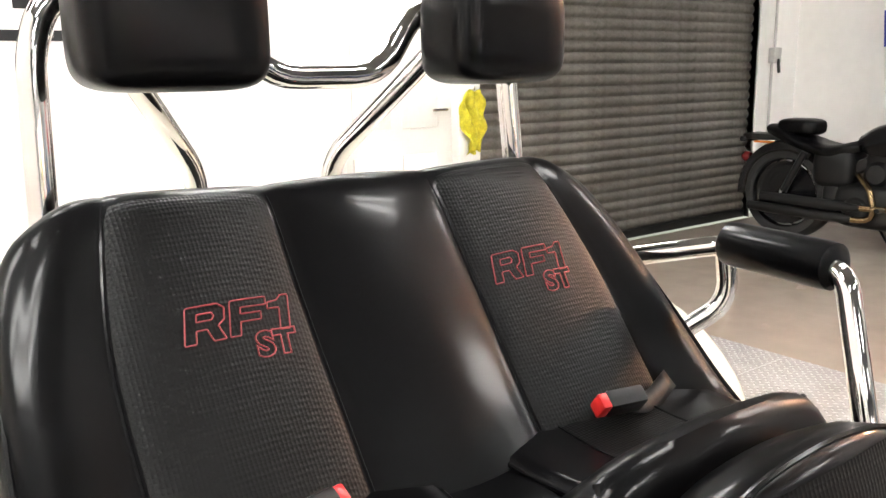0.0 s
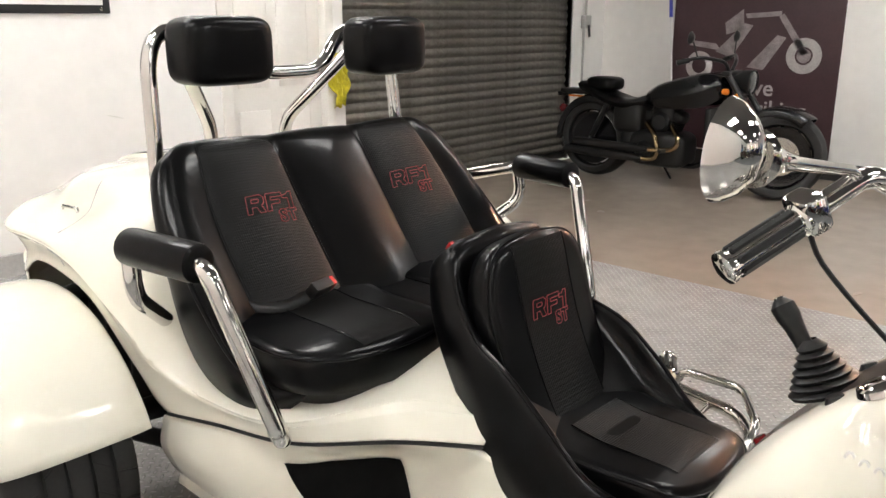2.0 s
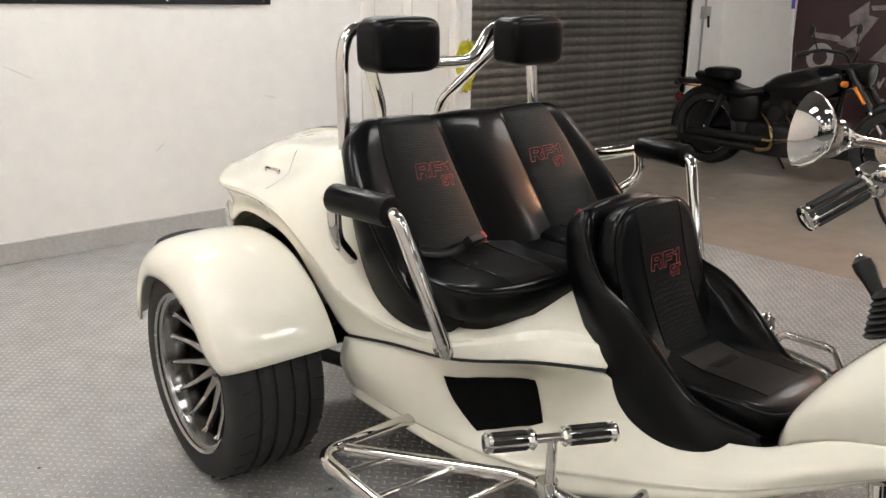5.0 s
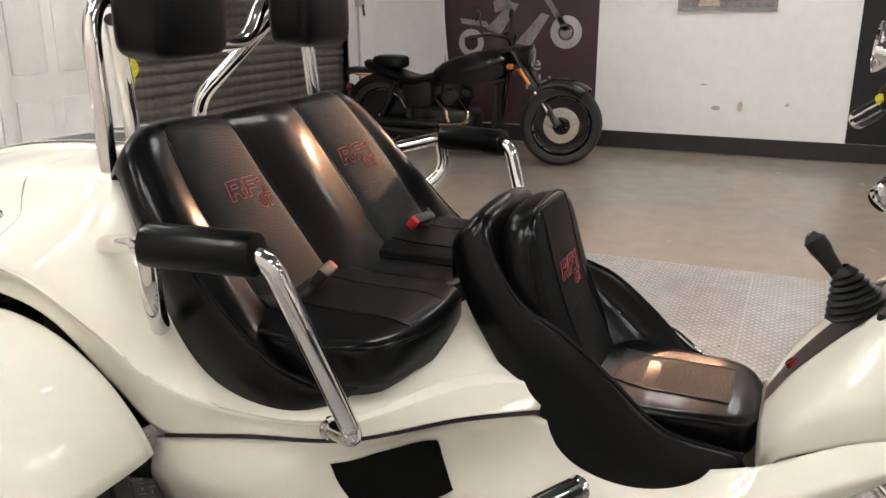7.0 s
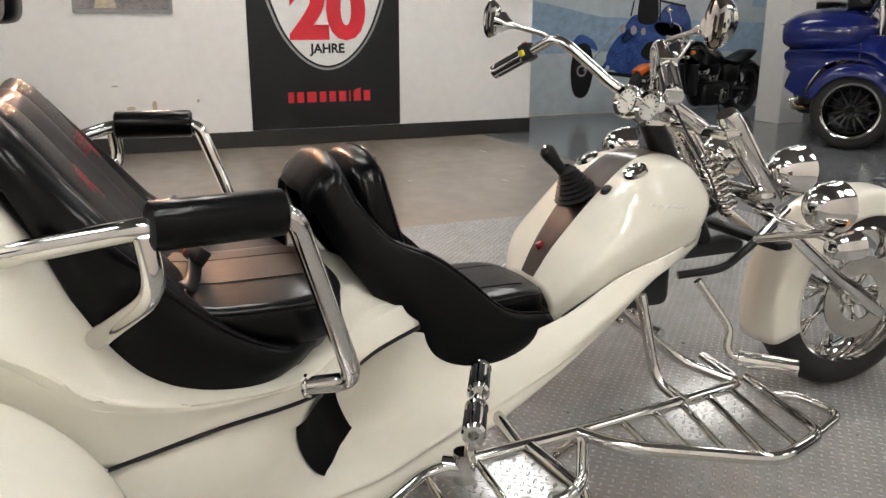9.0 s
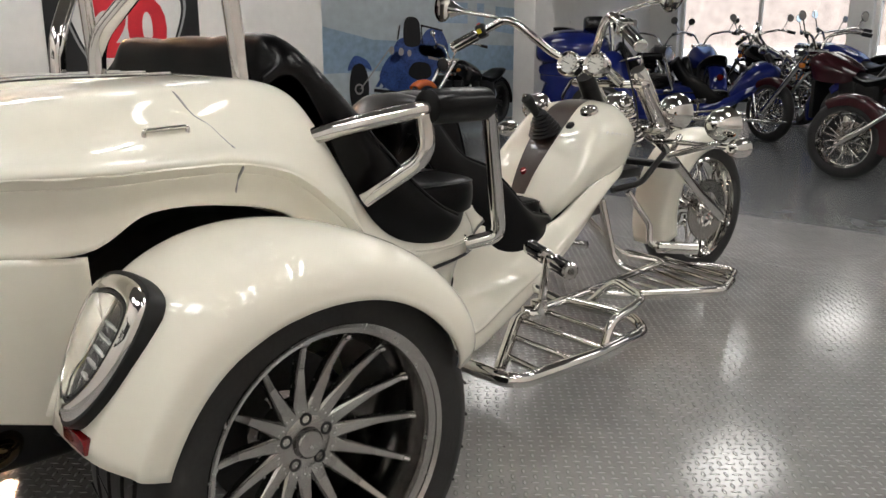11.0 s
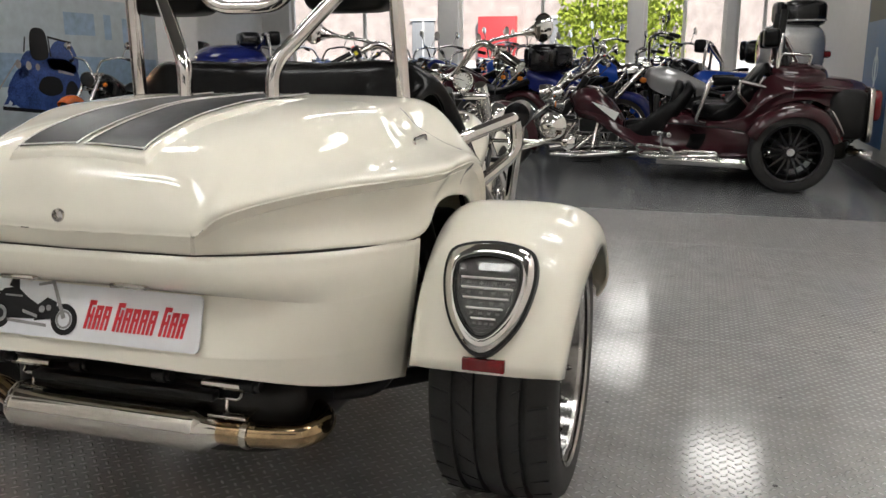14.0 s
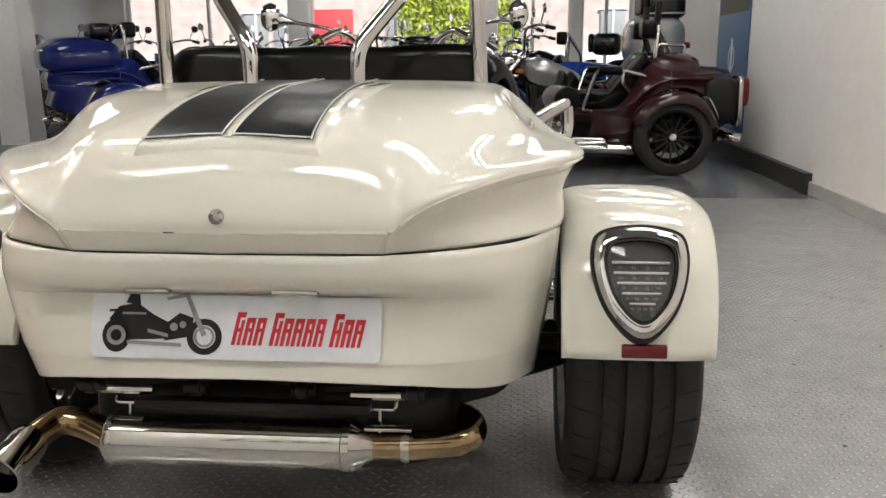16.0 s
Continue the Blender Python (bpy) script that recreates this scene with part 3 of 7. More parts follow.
UPPER = [
    [(0, -0.658, 0.71), (0.265, -0.648, 0.71), (0.37, -0.595, 0.708), (0.47, -0.515, 0.705), (0.576, -0.295, 0.69), (0.585, -0.17, 0.746), (0.585, -0.02, 0.742), (0.58, 0.12, 0.7), (0.555, 0.24, 0.57), (0.535, 0.34, 0.475), (0.52, 0.52, 0.505), (0.47, 0.72, 0.515), (0.33, 0.88, 0.52), (0.23, 1.02, 0.52)],
    [(0, -0.664, 0.717), (0.27, -0.654, 0.717), (0.345, -0.615, 0.745), (0.455, -0.503, 0.745), (0.572, -0.272, 0.752), (0.585, -0.15, 0.772), (0.588, -0.01, 0.772), (0.583, 0.12, 0.74), (0.565, 0.24, 0.63), (0.545, 0.34, 0.54), (0.523, 0.52, 0.53), (0.475, 0.72, 0.535), (0.315, 0.88, 0.545), (0.2, 1.02, 0.545)],
    [(0, -0.674, 0.741), (0.277, -0.664, 0.741), (0.347, -0.628, 0.775), (0.455, -0.505, 0.8), (0.594, -0.268, 0.806), (0.604, -0.12, 0.808), (0.605, 0, 0.805), (0.598, 0.12, 0.772), (0.58, 0.24, 0.68), (0.557, 0.34, 0.59), (0.53, 0.52, 0.55), (0.478, 0.72, 0.55), (0.297, 0.88, 0.57), (0.19, 1.02, 0.565)],
    [(0, -0.677, 0.748), (0.28, -0.667, 0.748), (0.352, -0.645, 0.792), (0.47, -0.515, 0.818), (0.612, -0.282, 0.822), (0.622, -0.12, 0.824), (0.622, 0, 0.82), (0.612, 0.12, 0.785), (0.59, 0.24, 0.7), (0.562, 0.335, 0.62), (0.53, 0.51, 0.56), (0.478, 0.715, 0.56), (0.272, 0.88, 0.59), (0.17, 1.02, 0.55)],
    [(0, -0.676, 0.8), (0.274, -0.656, 0.802), (0.345, -0.632, 0.822), (0.452, -0.503, 0.844), (0.596, -0.268, 0.85), (0.604, -0.12, 0.853), (0.602, 0, 0.852), (0.585, 0.14, 0.832), (0.556, 0.26, 0.765), (0.535, 0.36, 0.655), (0.52, 0.5, 0.565), (0.465, 0.7, 0.565), (0.238, 0.88, 0.605), (0.14, 1.02, 0.55)],
    [(0, -0.65, 0.858), (0.25, -0.612, 0.862), (0.322, -0.552, 0.861), (0.4, -0.45, 0.861), (0.502, -0.236, 0.861), (0.508, -0.12, 0.868), (0.506, 0, 0.876), (0.503, 0.165, 0.925), (0.495, 0.255, 0.85), (0.49, 0.36, 0.69), (0.48, 0.46, 0.58), (0.42, 0.68, 0.575), (0.19, 0.88, 0.62), (0.11, 1.02, 0.55)],
    [(0, -0.585, 0.895), (0.22, -0.55, 0.9), (0.285, -0.49, 0.905), (0.36, -0.4, 0.91), (0.455, -0.22, 0.93), (0.458, -0.11, 0.94), (0.455, 0, 0.947), (0.45, 0.185, 0.955), (0.44, 0.262, 0.862), (0.43, 0.365, 0.695), (0.4, 0.44, 0.6), (0.34, 0.68, 0.6), (0.13, 0.88, 0.63), (0.08, 1.02, 0.55)],
    [(0, -0.44, 0.928), (0.17, -0.42, 0.932), (0.22, -0.375, 0.936), (0.28, -0.31, 0.94), (0.36, -0.19, 0.952), (0.385, -0.1, 0.957), (0.39, 0, 0.962), (0.38, 0.165, 0.966), (0.36, 0.24, 0.872), (0.34, 0.345, 0.7), (0.3, 0.42, 0.62), (0.25, 0.68, 0.62), (0.07, 0.88, 0.64), (0.04, 1.02, 0.552)],
    [(0, -0.3, 0.948), (0, -0.27, 0.952), (0, -0.285, 0.95), (0, -0.22, 0.957), (0, -0.15, 0.962), (0, -0.08, 0.966), (0, 0, 0.97), (0, 0.165, 0.972), (0, 0.225, 0.88), (0, 0.335, 0.7), (0, 0.42, 0.63), (0, 0.68, 0.63), (0, 0.88, 0.645), (0, 1.02, 0.555)],
]
# a tight corner where the rear lip turns up into the wing, and a flat wing with a crisp edge
UPPER = [[r[0], Vector(r[1]).lerp(Vector(r[0]), a), r[1], Vector(r[1]).lerp(Vector(r[2]), b)] + r[2:] for r, (a, b) in zip(UPPER, [(0.1, 0.22)] * 4 + [(0.25, 0.35)] + [(0.5, 0.5)] * 4)]
UPPER[4] = [Vector(p).lerp(Vector(q), 0.42) if k < 11 else q for k, (p, q) in enumerate(zip(UPPER[4], UPPER[3]))]
LOWER = [
    [(0.53, 0.31, 0.455), (0.515, 0.5, 0.492), (0.472, 0.67, 0.503), (0.40, 0.77, 0.508), (0.33, 0.86, 0.51), (0.24, 0.97, 0.51), (0.215, 1.10, 0.48), (0.21, 1.25, 0.44), (0.20, 1.42, 0.47), (0.21, 1.58, 0.56), (0.20, 1.76, 0.61), (0.13, 1.90, 0.64)],
    [(0.535, 0.29, 0.38), (0.525, 0.5, 0.40), (0.465, 0.66, 0.42), (0.35, 0.735, 0.42), (0.25, 0.81, 0.42), (0.225, 0.95, 0.42), (0.225, 1.09, 0.40), (0.23, 1.25, 0.385), (0.235, 1.42, 0.43), (0.23, 1.58, 0.52), (0.21, 1.74, 0.575), (0.13, 1.89, 0.60)],
    [(0.52, 0.29, 0.33), (0.515, 0.5, 0.34), (0.455, 0.665, 0.32), (0.36, 0.75, 0.31), (0.262, 0.83, 0.30), (0.245, 0.96, 0.31), (0.25, 1.09, 0.33), (0.255, 1.24, 0.35), (0.25, 1.41, 0.405), (0.24, 1.57, 0.495), (0.20, 1.73, 0.56), (0.125, 1.88, 0.585)],
    [(0.50, 0.285, 0.29), (0.50, 0.5, 0.29), (0.45, 0.68, 0.262), (0.405, 0.79, 0.245), (0.365, 0.89, 0.24), (0.33, 1.0, 0.262), (0.305, 1.11, 0.29), (0.28, 1.23, 0.32), (0.255, 1.40, 0.38), (0.23, 1.57, 0.47), (0.185, 1.72, 0.54), (0.12, 1.87, 0.57)],
    [(0.45, 0.29, 0.235), (0.45, 0.5, 0.235), (0.41, 0.68, 0.20), (0.375, 0.79, 0.18), (0.34, 0.89, 0.175), (0.31, 1.0, 0.195), (0.285, 1.11, 0.225), (0.26, 1.22, 0.26), (0.225, 1.40, 0.345), (0.195, 1.57, 0.445), (0.15, 1.71, 0.52), (0.1, 1.86, 0.55)],
    [(0.0, 0.3, 0.22), (0.0, 0.5, 0.22), (0.0, 0.68, 0.16), (0.0, 0.79, 0.15), (0.0, 0.89, 0.15), (0.0, 1.0, 0.17), (0, 1.11, 0.2), (0, 1.24, 0.24), (0, 1.41, 0.33), (0, 1.58, 0.43), (0, 1.72, 0.5), (0, 1.86, 0.54)],
]
TANK = [
    [(0.10, 1.43, 0.40), (0.19, 1.48, 0.50), (0.205, 1.6, 0.565), (0.20, 1.74, 0.60), (0.155, 1.86, 0.615), (0.06, 1.92, 0.62)],
    [(0.13, 1.428, 0.455), (0.20, 1.49, 0.58), (0.22, 1.61, 0.665), (0.215, 1.74, 0.715), (0.18, 1.87, 0.725), (0.06, 1.955, 0.71)],
    [(0.10, 1.425, 0.50), (0.145, 1.49, 0.605), (0.158, 1.605, 0.738), (0.155, 1.71, 0.806), (0.13, 1.84, 0.808), (0.05, 1.95, 0.76)],
    [(0.05, 1.425, 0.513), (0.06, 1.49, 0.62), (0.07, 1.605, 0.752), (0.07, 1.71, 0.828), (0.06, 1.835, 0.832), (0.02, 1.95, 0.775)],
    [(0, 1.425, 0.513), (0, 1.49, 0.62), (0, 1.605, 0.752), (0, 1.71, 0.83), (0, 1.835, 0.836), (0, 1.95, 0.78)],
]
BENCH = [
    [(0.42, 0.16, 0.945), (0.455, 0.212, 0.972), (0.475, 0.262, 0.9), (0.485, 0.315, 0.765), (0.49, 0.37, 0.645), (0.49, 0.455, 0.555), (0.482, 0.56, 0.528), (0.45, 0.68, 0.565)],
    [(0.42, 0.165, 0.965), (0.455, 0.225, 1), (0.492, 0.285, 0.92), (0.51, 0.365, 0.785), (0.515, 0.455, 0.68), (0.512, 0.545, 0.612), (0.495, 0.645, 0.582), (0.44, 0.725, 0.605)],
    [(0.405, 0.17, 0.955), (0.435, 0.222, 1.028), (0.483, 0.315, 0.928), (0.502, 0.42, 0.8), (0.505, 0.51, 0.71), (0.505, 0.59, 0.65), (0.485, 0.665, 0.615), (0.43, 0.73, 0.625)],
    [(0.375, 0.172, 0.95), (0.388, 0.212, 1.056), (0.445, 0.335, 0.92), (0.46, 0.45, 0.785), (0.462, 0.535, 0.68), (0.455, 0.6, 0.63), (0.43, 0.66, 0.61), (0.4, 0.72, 0.62)],
    [(0.34, 0.172, 0.95), (0.345, 0.212, 1.062), (0.385, 0.328, 0.915), (0.39, 0.43, 0.78), (0.385, 0.525, 0.665), (0.38, 0.6, 0.62), (0.38, 0.66, 0.61), (0.37, 0.71, 0.615)],
    [(0.24, 0.172, 0.95), (0.25, 0.212, 1.059), (0.262, 0.33, 0.915), (0.262, 0.43, 0.78), (0.26, 0.525, 0.665), (0.26, 0.6, 0.62), (0.26, 0.66, 0.61), (0.25, 0.71, 0.615)],
    [(0.13, 0.172, 0.95), (0.135, 0.21, 1.056), (0.137, 0.322, 0.915), (0.135, 0.425, 0.78), (0.135, 0.52, 0.665), (0.135, 0.6, 0.62), (0.135, 0.66, 0.61), (0.135, 0.71, 0.615)],
    [(0, 0.172, 0.95), (0, 0.218, 1.059), (0, 0.342, 0.915), (0, 0.442, 0.78), (0, 0.53, 0.665), (0, 0.6, 0.62), (0, 0.66, 0.61), (0, 0.71, 0.615)],
]
BUCKET = [
    [(0.11, 0.79, 0.73), (0.148, 0.806, 0.79), (0.178, 0.85, 0.7), (0.2, 0.94, 0.572), (0.212, 1.022, 0.46), (0.22, 1.15, 0.384), (0.212, 1.28, 0.388), (0.175, 1.397, 0.427)],
    [(0.12, 0.79, 0.78), (0.158, 0.821, 0.84), (0.186, 0.864, 0.775), (0.21, 0.965, 0.64), (0.226, 1.075, 0.53), (0.23, 1.19, 0.455), (0.221, 1.3, 0.437), (0.172, 1.412, 0.448)],
    [(0.11, 0.79, 0.81), (0.144, 0.853, 0.874), (0.172, 0.895, 0.80), (0.191, 0.962, 0.718), (0.208, 1.06, 0.672), (0.21, 1.15, 0.602), (0.203, 1.256, 0.51), (0.165, 1.398, 0.47)],
    [(0.08, 0.79, 0.82), (0.102, 0.863, 0.89), (0.138, 0.9, 0.79), (0.165, 0.98, 0.68), (0.175, 1.08, 0.59), (0.172, 1.16, 0.525), (0.168, 1.25, 0.48), (0.12, 1.405, 0.45)],
    [(0, 0.785, 0.82), (0, 0.87, 0.9), (0, 0.9, 0.78), (0, 1.0, 0.62), (0, 1.09, 0.53), (0, 1.16, 0.48), (0, 1.25, 0.455), (0, 1.425, 0.445)],
]


def rear_wheel(root, s, rim_mat, lip_mat):
    """A wide rear wheel on side s, hub axis along x."""
    w = base("rear_wheel", "wide low-profile rear wheel with thin spokes", "", 0, 0, 0)
    w.parent = root
    w.matrix_basis = pose(s * 0.745, 0, 0.33) @ (pose(0, 0, 0) if s > 0 else pose(0, 0, 0, 0, 0, 180))
    R, hw, G = 0.33, 0.145, 0.012
    prof = [(0.232, -0.125), (0.245, -0.14), (0.29, -hw), (0.312, -0.137), (0.324, -0.122)]
    for a in (-0.075, -0.027, 0.027, 0.075):
        prof += [(R - 0.001, a - 0.017), (R, a - 0.0075), (R - G, a - 0.006), (R - G, a + 0.006), (R, a + 0.0075)]
    prof += [(0.324, 0.122), (0.312, 0.137), (0.29, hw), (0.245, 0.14), (0.232, 0.125)]
    part("tyre", lathe(bmesh.new(), prof, 72, AXLE), RUBBER, w, "black low-profile tyre")
    sip = bmesh.new()
    for i in range(30):
        a = 2 * math.pi * i / 30
        for k, (x0, x1, y0, y1) in enumerate(((-0.128, -0.086, 0.004, -0.006), (0.086, 0.128, -0.006, 0.004), (-0.07, -0.034, 0.012, -0.014), (0.05, 0.07, -0.01, 0.004))):
            mm = Matrix.Rotation(a + 0.055 * k, 4, "X")
            q = [mm @ Vector(p) for p in ((x0, y0 - 0.0022, R + 0.0006), (x1, y1 - 0.0022, R + 0.0006), (x1, y1 + 0.0022, R + 0.0006), (x0, y0 + 0.0022, R + 0.0006))]
            if abs(x0) > 0.1 or abs(x1) > 0.1:
                q = [p + (mm @ Vector((0, 0, -0.0035 if abs((mm.inverted() @ p).x) > 0.1 else 0))) for p in q]
            w_ = [p - (mm @ Vector((0, 0, 0.004))) for p in q]
            hi, lo = [sip.verts.new(p) for p in q], [sip.verts.new(p) for p in w_]
            sip.faces.new(hi)
            for j in range(4):
                sip.faces.new((hi[j], lo[j], lo[(j + 1) % 4], hi[(j + 1) % 4]))
    tagged(part("tread_cut", sip, INK_BLACK, w, "", False), "", "", "", "stuff")
    part("rim_lip", lathe(bmesh.new(), [(0.236, 0.137), (0.244, 0.143), (0.244, 0.137), (0.232, 0.130), (0.224, 0.127), (0.222, 0.118)], 72, AXLE), lip_mat, w, "polished rim lip")
    part("rim", lathe(bmesh.new(), [(0.222, 0.118), (0.216, 0.10), (0.205, 0.05), (0.200, -0.02), (0.205, -0.12), (0.236, -0.137)], 72, AXLE), BARREL, w, "dark chrome rim barrel")
    hub = bmesh.new()
    lathe(hub, [(0, 0.06), (0.024, 0.06), (0.028, 0.056), (0.03, 0.047), (0.06, 0.045), (0.07, 0.038), (0.072, 0.02), (0.07, -0.01), (0, -0.01)], 32, AXLE)
    part("hub", hub, rim_mat, w)
    bolt = finish(lathe(bmesh.new(), [(0, 0.042), (0.007, 0.043), (0.0075, 0.047), (0.0125, 0.0475), (0.0135, 0.04)], 14, AXLE), "bolt", DARK_METAL)
    spoke = bmesh.new()
    rows_ = []
    for x, z, w_, d_ in ((0.045, 0.045, 0.0185, 0.03), (0.05, 0.085, 0.0135, 0.026), (0.066, 0.15, 0.0085, 0.022), (0.09, 0.2, 0.0065, 0.02), (0.104, 0.222, 0.009, 0.02)):
        rows_.append([spoke.verts.new(p) for p in ((x - d_, -w_ * 0.7, z), (x - 0.004, -w_, z), (x, -w_ * 0.7, z), (x, w_ * 0.7, z), (x - 0.004, w_, z), (x - d_, w_ * 0.7, z))])
    for q0, q1 in zip(rows_, rows_[1:]):
        for j in range(6):
            spoke.faces.new((q0[j], q1[j], q1[(j + 1) % 6], q0[(j + 1) % 6]))
    bmesh.ops.recalc_face_normals(spoke, faces=spoke.faces)
    sm = finish(spoke, "spoke", rim_mat, False)
    rivet = finish(lathe(bmesh.new(), [(0, 0.012), (0.005, 0.010), (0.006, 0)], 10, pose(0.094, 0, 0.208, 0, 60, 0)), "rivet", rim_mat)
    for i in range(15):
        for data, nm in ((sm, "spoke"), (rivet, "rivet")):
            o = new(nm, data)
            o.parent = w
            o.matrix_basis = Matrix.Rotation(2 * math.pi * i / 15 + 0.12, 4, "X")
    for i in range(5):
        o = new("bolt", bolt)
        o.parent = w
        o.matrix_basis = Matrix.Rotation(2 * math.pi * i / 5, 4, "X") @ pose(0, 0, 0.045)
    part("brake_disc", lathe(bmesh.new(), [(0.07, -0.06), (0.15, -0.06), (0.15, -0.045), (0.07, -0.045)], 48, AXLE, True), DARK_METAL, w, "dark steel brake disc")
    part("caliper", boxes((-0.085, 0.07, -0.07, -0.02, 0.14, 0.07), bevel=0.01), DARK_METAL, w)


def fender(root, s, paint):
    """A rounded mudguard over a rear wheel, with the rear lamp and reflector."""
    prof = [(0.592, 0.325), (0.588, 0.345), (0.60, 0.368), (0.64, 0.38), (0.75, 0.384), (0.855, 0.376), (0.905, 0.352), (0.925, 0.325), (0.93, 0.288)]
    n = 40
    grid = []
    for i in range(n + 1):
        f = i / n
        a = radians(20 + (165 - 20) * f)
        k = 1.02 + 0.055 * math.exp(-((f - 0.72) / 0.18) ** 2)
        row = []
        for x, r in prof:
            xx = x - 0.03 * max(0, f - 0.6) / 0.4 - 0.03 * max(0, 1 - f / 0.12) ** 2 if x > 0.85 else x
            rr = (r if r > 0.35 else r + (0.03 if x < 0.6 else 0.02) * max(0, f - 0.7) / 0.3 + (0.0 if x > 0.9 else 0.02) * max(0, 0.25 - f) / 0.25) * k
            row.append(Vector((s * xx, rr * math.cos(a), 0.33 + rr * math.sin(a))))
        grid.append(spline(row, 30))
    fb = skin(bmesh.new(), grid, False)
    ftree = BVHTree.FromBMesh(fb)
    ob = part("fender", fb, paint, root, "rounded gloss mudguard over the rear wheel")
    thick(ob, 0.008)
    # lamp: shield-shaped outlines, stacked
    def shield(k):
        pts = [(-0.092, 0.06), (-0.074, 0.098), (0, 0.112), (0.074, 0.098), (0.092, 0.06), (0.087, 0.0), (0.064, -0.062), (0.02, -0.112), (-0.02, -0.112), (-0.064, -0.062), (-0.087, 0.0)]
        return [(p.x * k, p.y * k) for p in spline([(x, y, 0) for x, y in pts], 44, True)]
    hit = ftree.ray_cast(Vector((s * 0.742, -1, 0.58)), Vector((0, 1, 0)))
    m = pose(s * 0.742, hit[0].y - 0.006, 0.58, 90 - 30, 0, 0)

    def stack(rows, cap=False):
        """Rings of the shield outline: (size, height) from the first to the last."""
        bm = bmesh.new()
        rings = [[bm.verts.new(m @ Vector((x, y, z))) for x, y in shield(q)] for q, z in rows]
        for a, b in zip(rings, rings[1:]):
            for j in range(len(a)):
                bm.faces.new((a[j], a[(j + 1) % len(a)], b[(j + 1) % len(a)], b[j]))
        if cap:
            bm.faces.new(rings[-1])
        return bm

    lamp = part("tail_lamp", stack([(1.075, -0.02), (1.085, 0.002), (1.075, 0.008), (1.03, 0.009), (0.98, 0.006)], True), BLACK_PLASTIC, root, "shield-shaped rear lamp with chrome bezel")
    part("bezel", stack([(1.02, 0.004), (1.02, 0.011), (0.985, 0.017), (0.86, 0.0235), (0.80, 0.0235), (0.775, 0.0205), (0.77, 0.008)]), CHROME, lamp, "chrome bezel")
    part("lens_seal", stack([(0.775, 0.008), (0.77, 0.0225), (0.735, 0.0235), (0.73, 0.016)]), BLACK_PLASTIC, lamp, "black seal")
    part("reflector_dish", stack([(0.735, 0.0115), (0.70, 0.0115)], True), LAMP_DISH, lamp, "dark silver reflector")
    part("lens", stack([(0.74, 0.02), (0.70, 0.026), (0.5, 0.0305), (0.25, 0.032)], True), CLEAR_LENS, lamp, "clear lens")
    for r in range(5):
        hw = 0.058 - 0.0017 * r * r - 0.0012 * r
        z = 0.036 - r * 0.0215
        part("light_bar", box(bmesh.new(), -hw, z - 0.0017, 0.012, hw, z + 0.0017, 0.0205, 0.0006, m, 1), LED_ROW, lamp)
        for c in range(4):
            x = hw * (-0.72 + 0.48 * c)
            part("led", box(bmesh.new(), x - 0.0045, z - 0.0125, 0.0115, x + 0.0045, z - 0.0065, 0.0135, 0.001, m, 1), LAMP_CELL, lamp)
    refl = bmesh.new()
    hit = ftree.ray_cast(Vector((s * 0.748, -1, 0.45)), Vector((0, 1, 0)))
    box(refl, s * 0.748 - 0.045, hit[0].y - 0.01, 0.437, s * 0.748 + 0.045, hit[0].y + 0.012, 0.464, 0.003)
    part("reflector", refl, RED_LENS, root, "small red rectangular reflector")


def seat_panels(grid, a, b, nu0, nu1, lift=0.004):
    """A strip of a seat surface, raised a little and rounded at its edges."""
    bm = bmesh.new()
    rows = []
    for i in range(nu0, nu1):
        row = grid[i][a:b + 1]
        out = []
        for j, p in enumerate(row):
            g = grid
            du = g[min(i + 1, len(g) - 1)][a + j] - g[max(i - 1, 0)][a + j]
            dv = g[i][min(a + j + 1, len(g[0]) - 1)] - g[i][max(a + j - 1, 0)]
            nrm = du.cross(dv)
            if nrm.length < 1e-9:
                nrm = Vector((0, 0.6, 0.8))
            nrm.normalize()
            if nrm.y + nrm.z < 0:
                nrm = -nrm
            f = j / (len(row) - 1)
            h = lift * (0.45 + 0.55 * min(1, 6 * min(f, 1 - f)) ** 0.5) * min(1, (nu1 - 1 - i) / 3 + 0.05, (i - nu0) / 2 + 0.3)
            out.append(p + nrm * (h + 0.001))
        rows.append(out)
    return rows


from mathutils.bvhtree import BVHTree


def padded(grid, seams, i0, i1, h):
    """Puffs a grid of a seat out between the columns named as seams, in the rows i0 to i1."""
    out = []
    for i, row in enumerate(grid):
        fade = max(0.0, min(1.0, (i - i0) / 5, (i1 - i) / 5))
        line = []
        for j, p in enumerate(row):
            a = max(q for q in seams if q <= j)
            b = min(q for q in seams if q > j)
            f = math.sin(math.pi * (j - a) / (b - a)) ** 0.6
            du = grid[min(i + 1, len(grid) - 1)][j] - grid[max(i - 1, 0)][j]
            dv = row[min(j + 1, len(row) - 1)] - row[max(j - 1, 0)]
            n = du.cross(dv)
            n = n.normalized() if n.length > 1e-9 else Vector((0, 0.8, 0.6))
            if n.y + n.z < 0:
                n = -n
            n.x *= 0.0 if j == len(row) - 1 else 1.0
            line.append(p + n * (h * f * fade * (1.0 if j >= 32 else 0.3) if j >= 20 else 0.0))
        out.append(line)
    return out


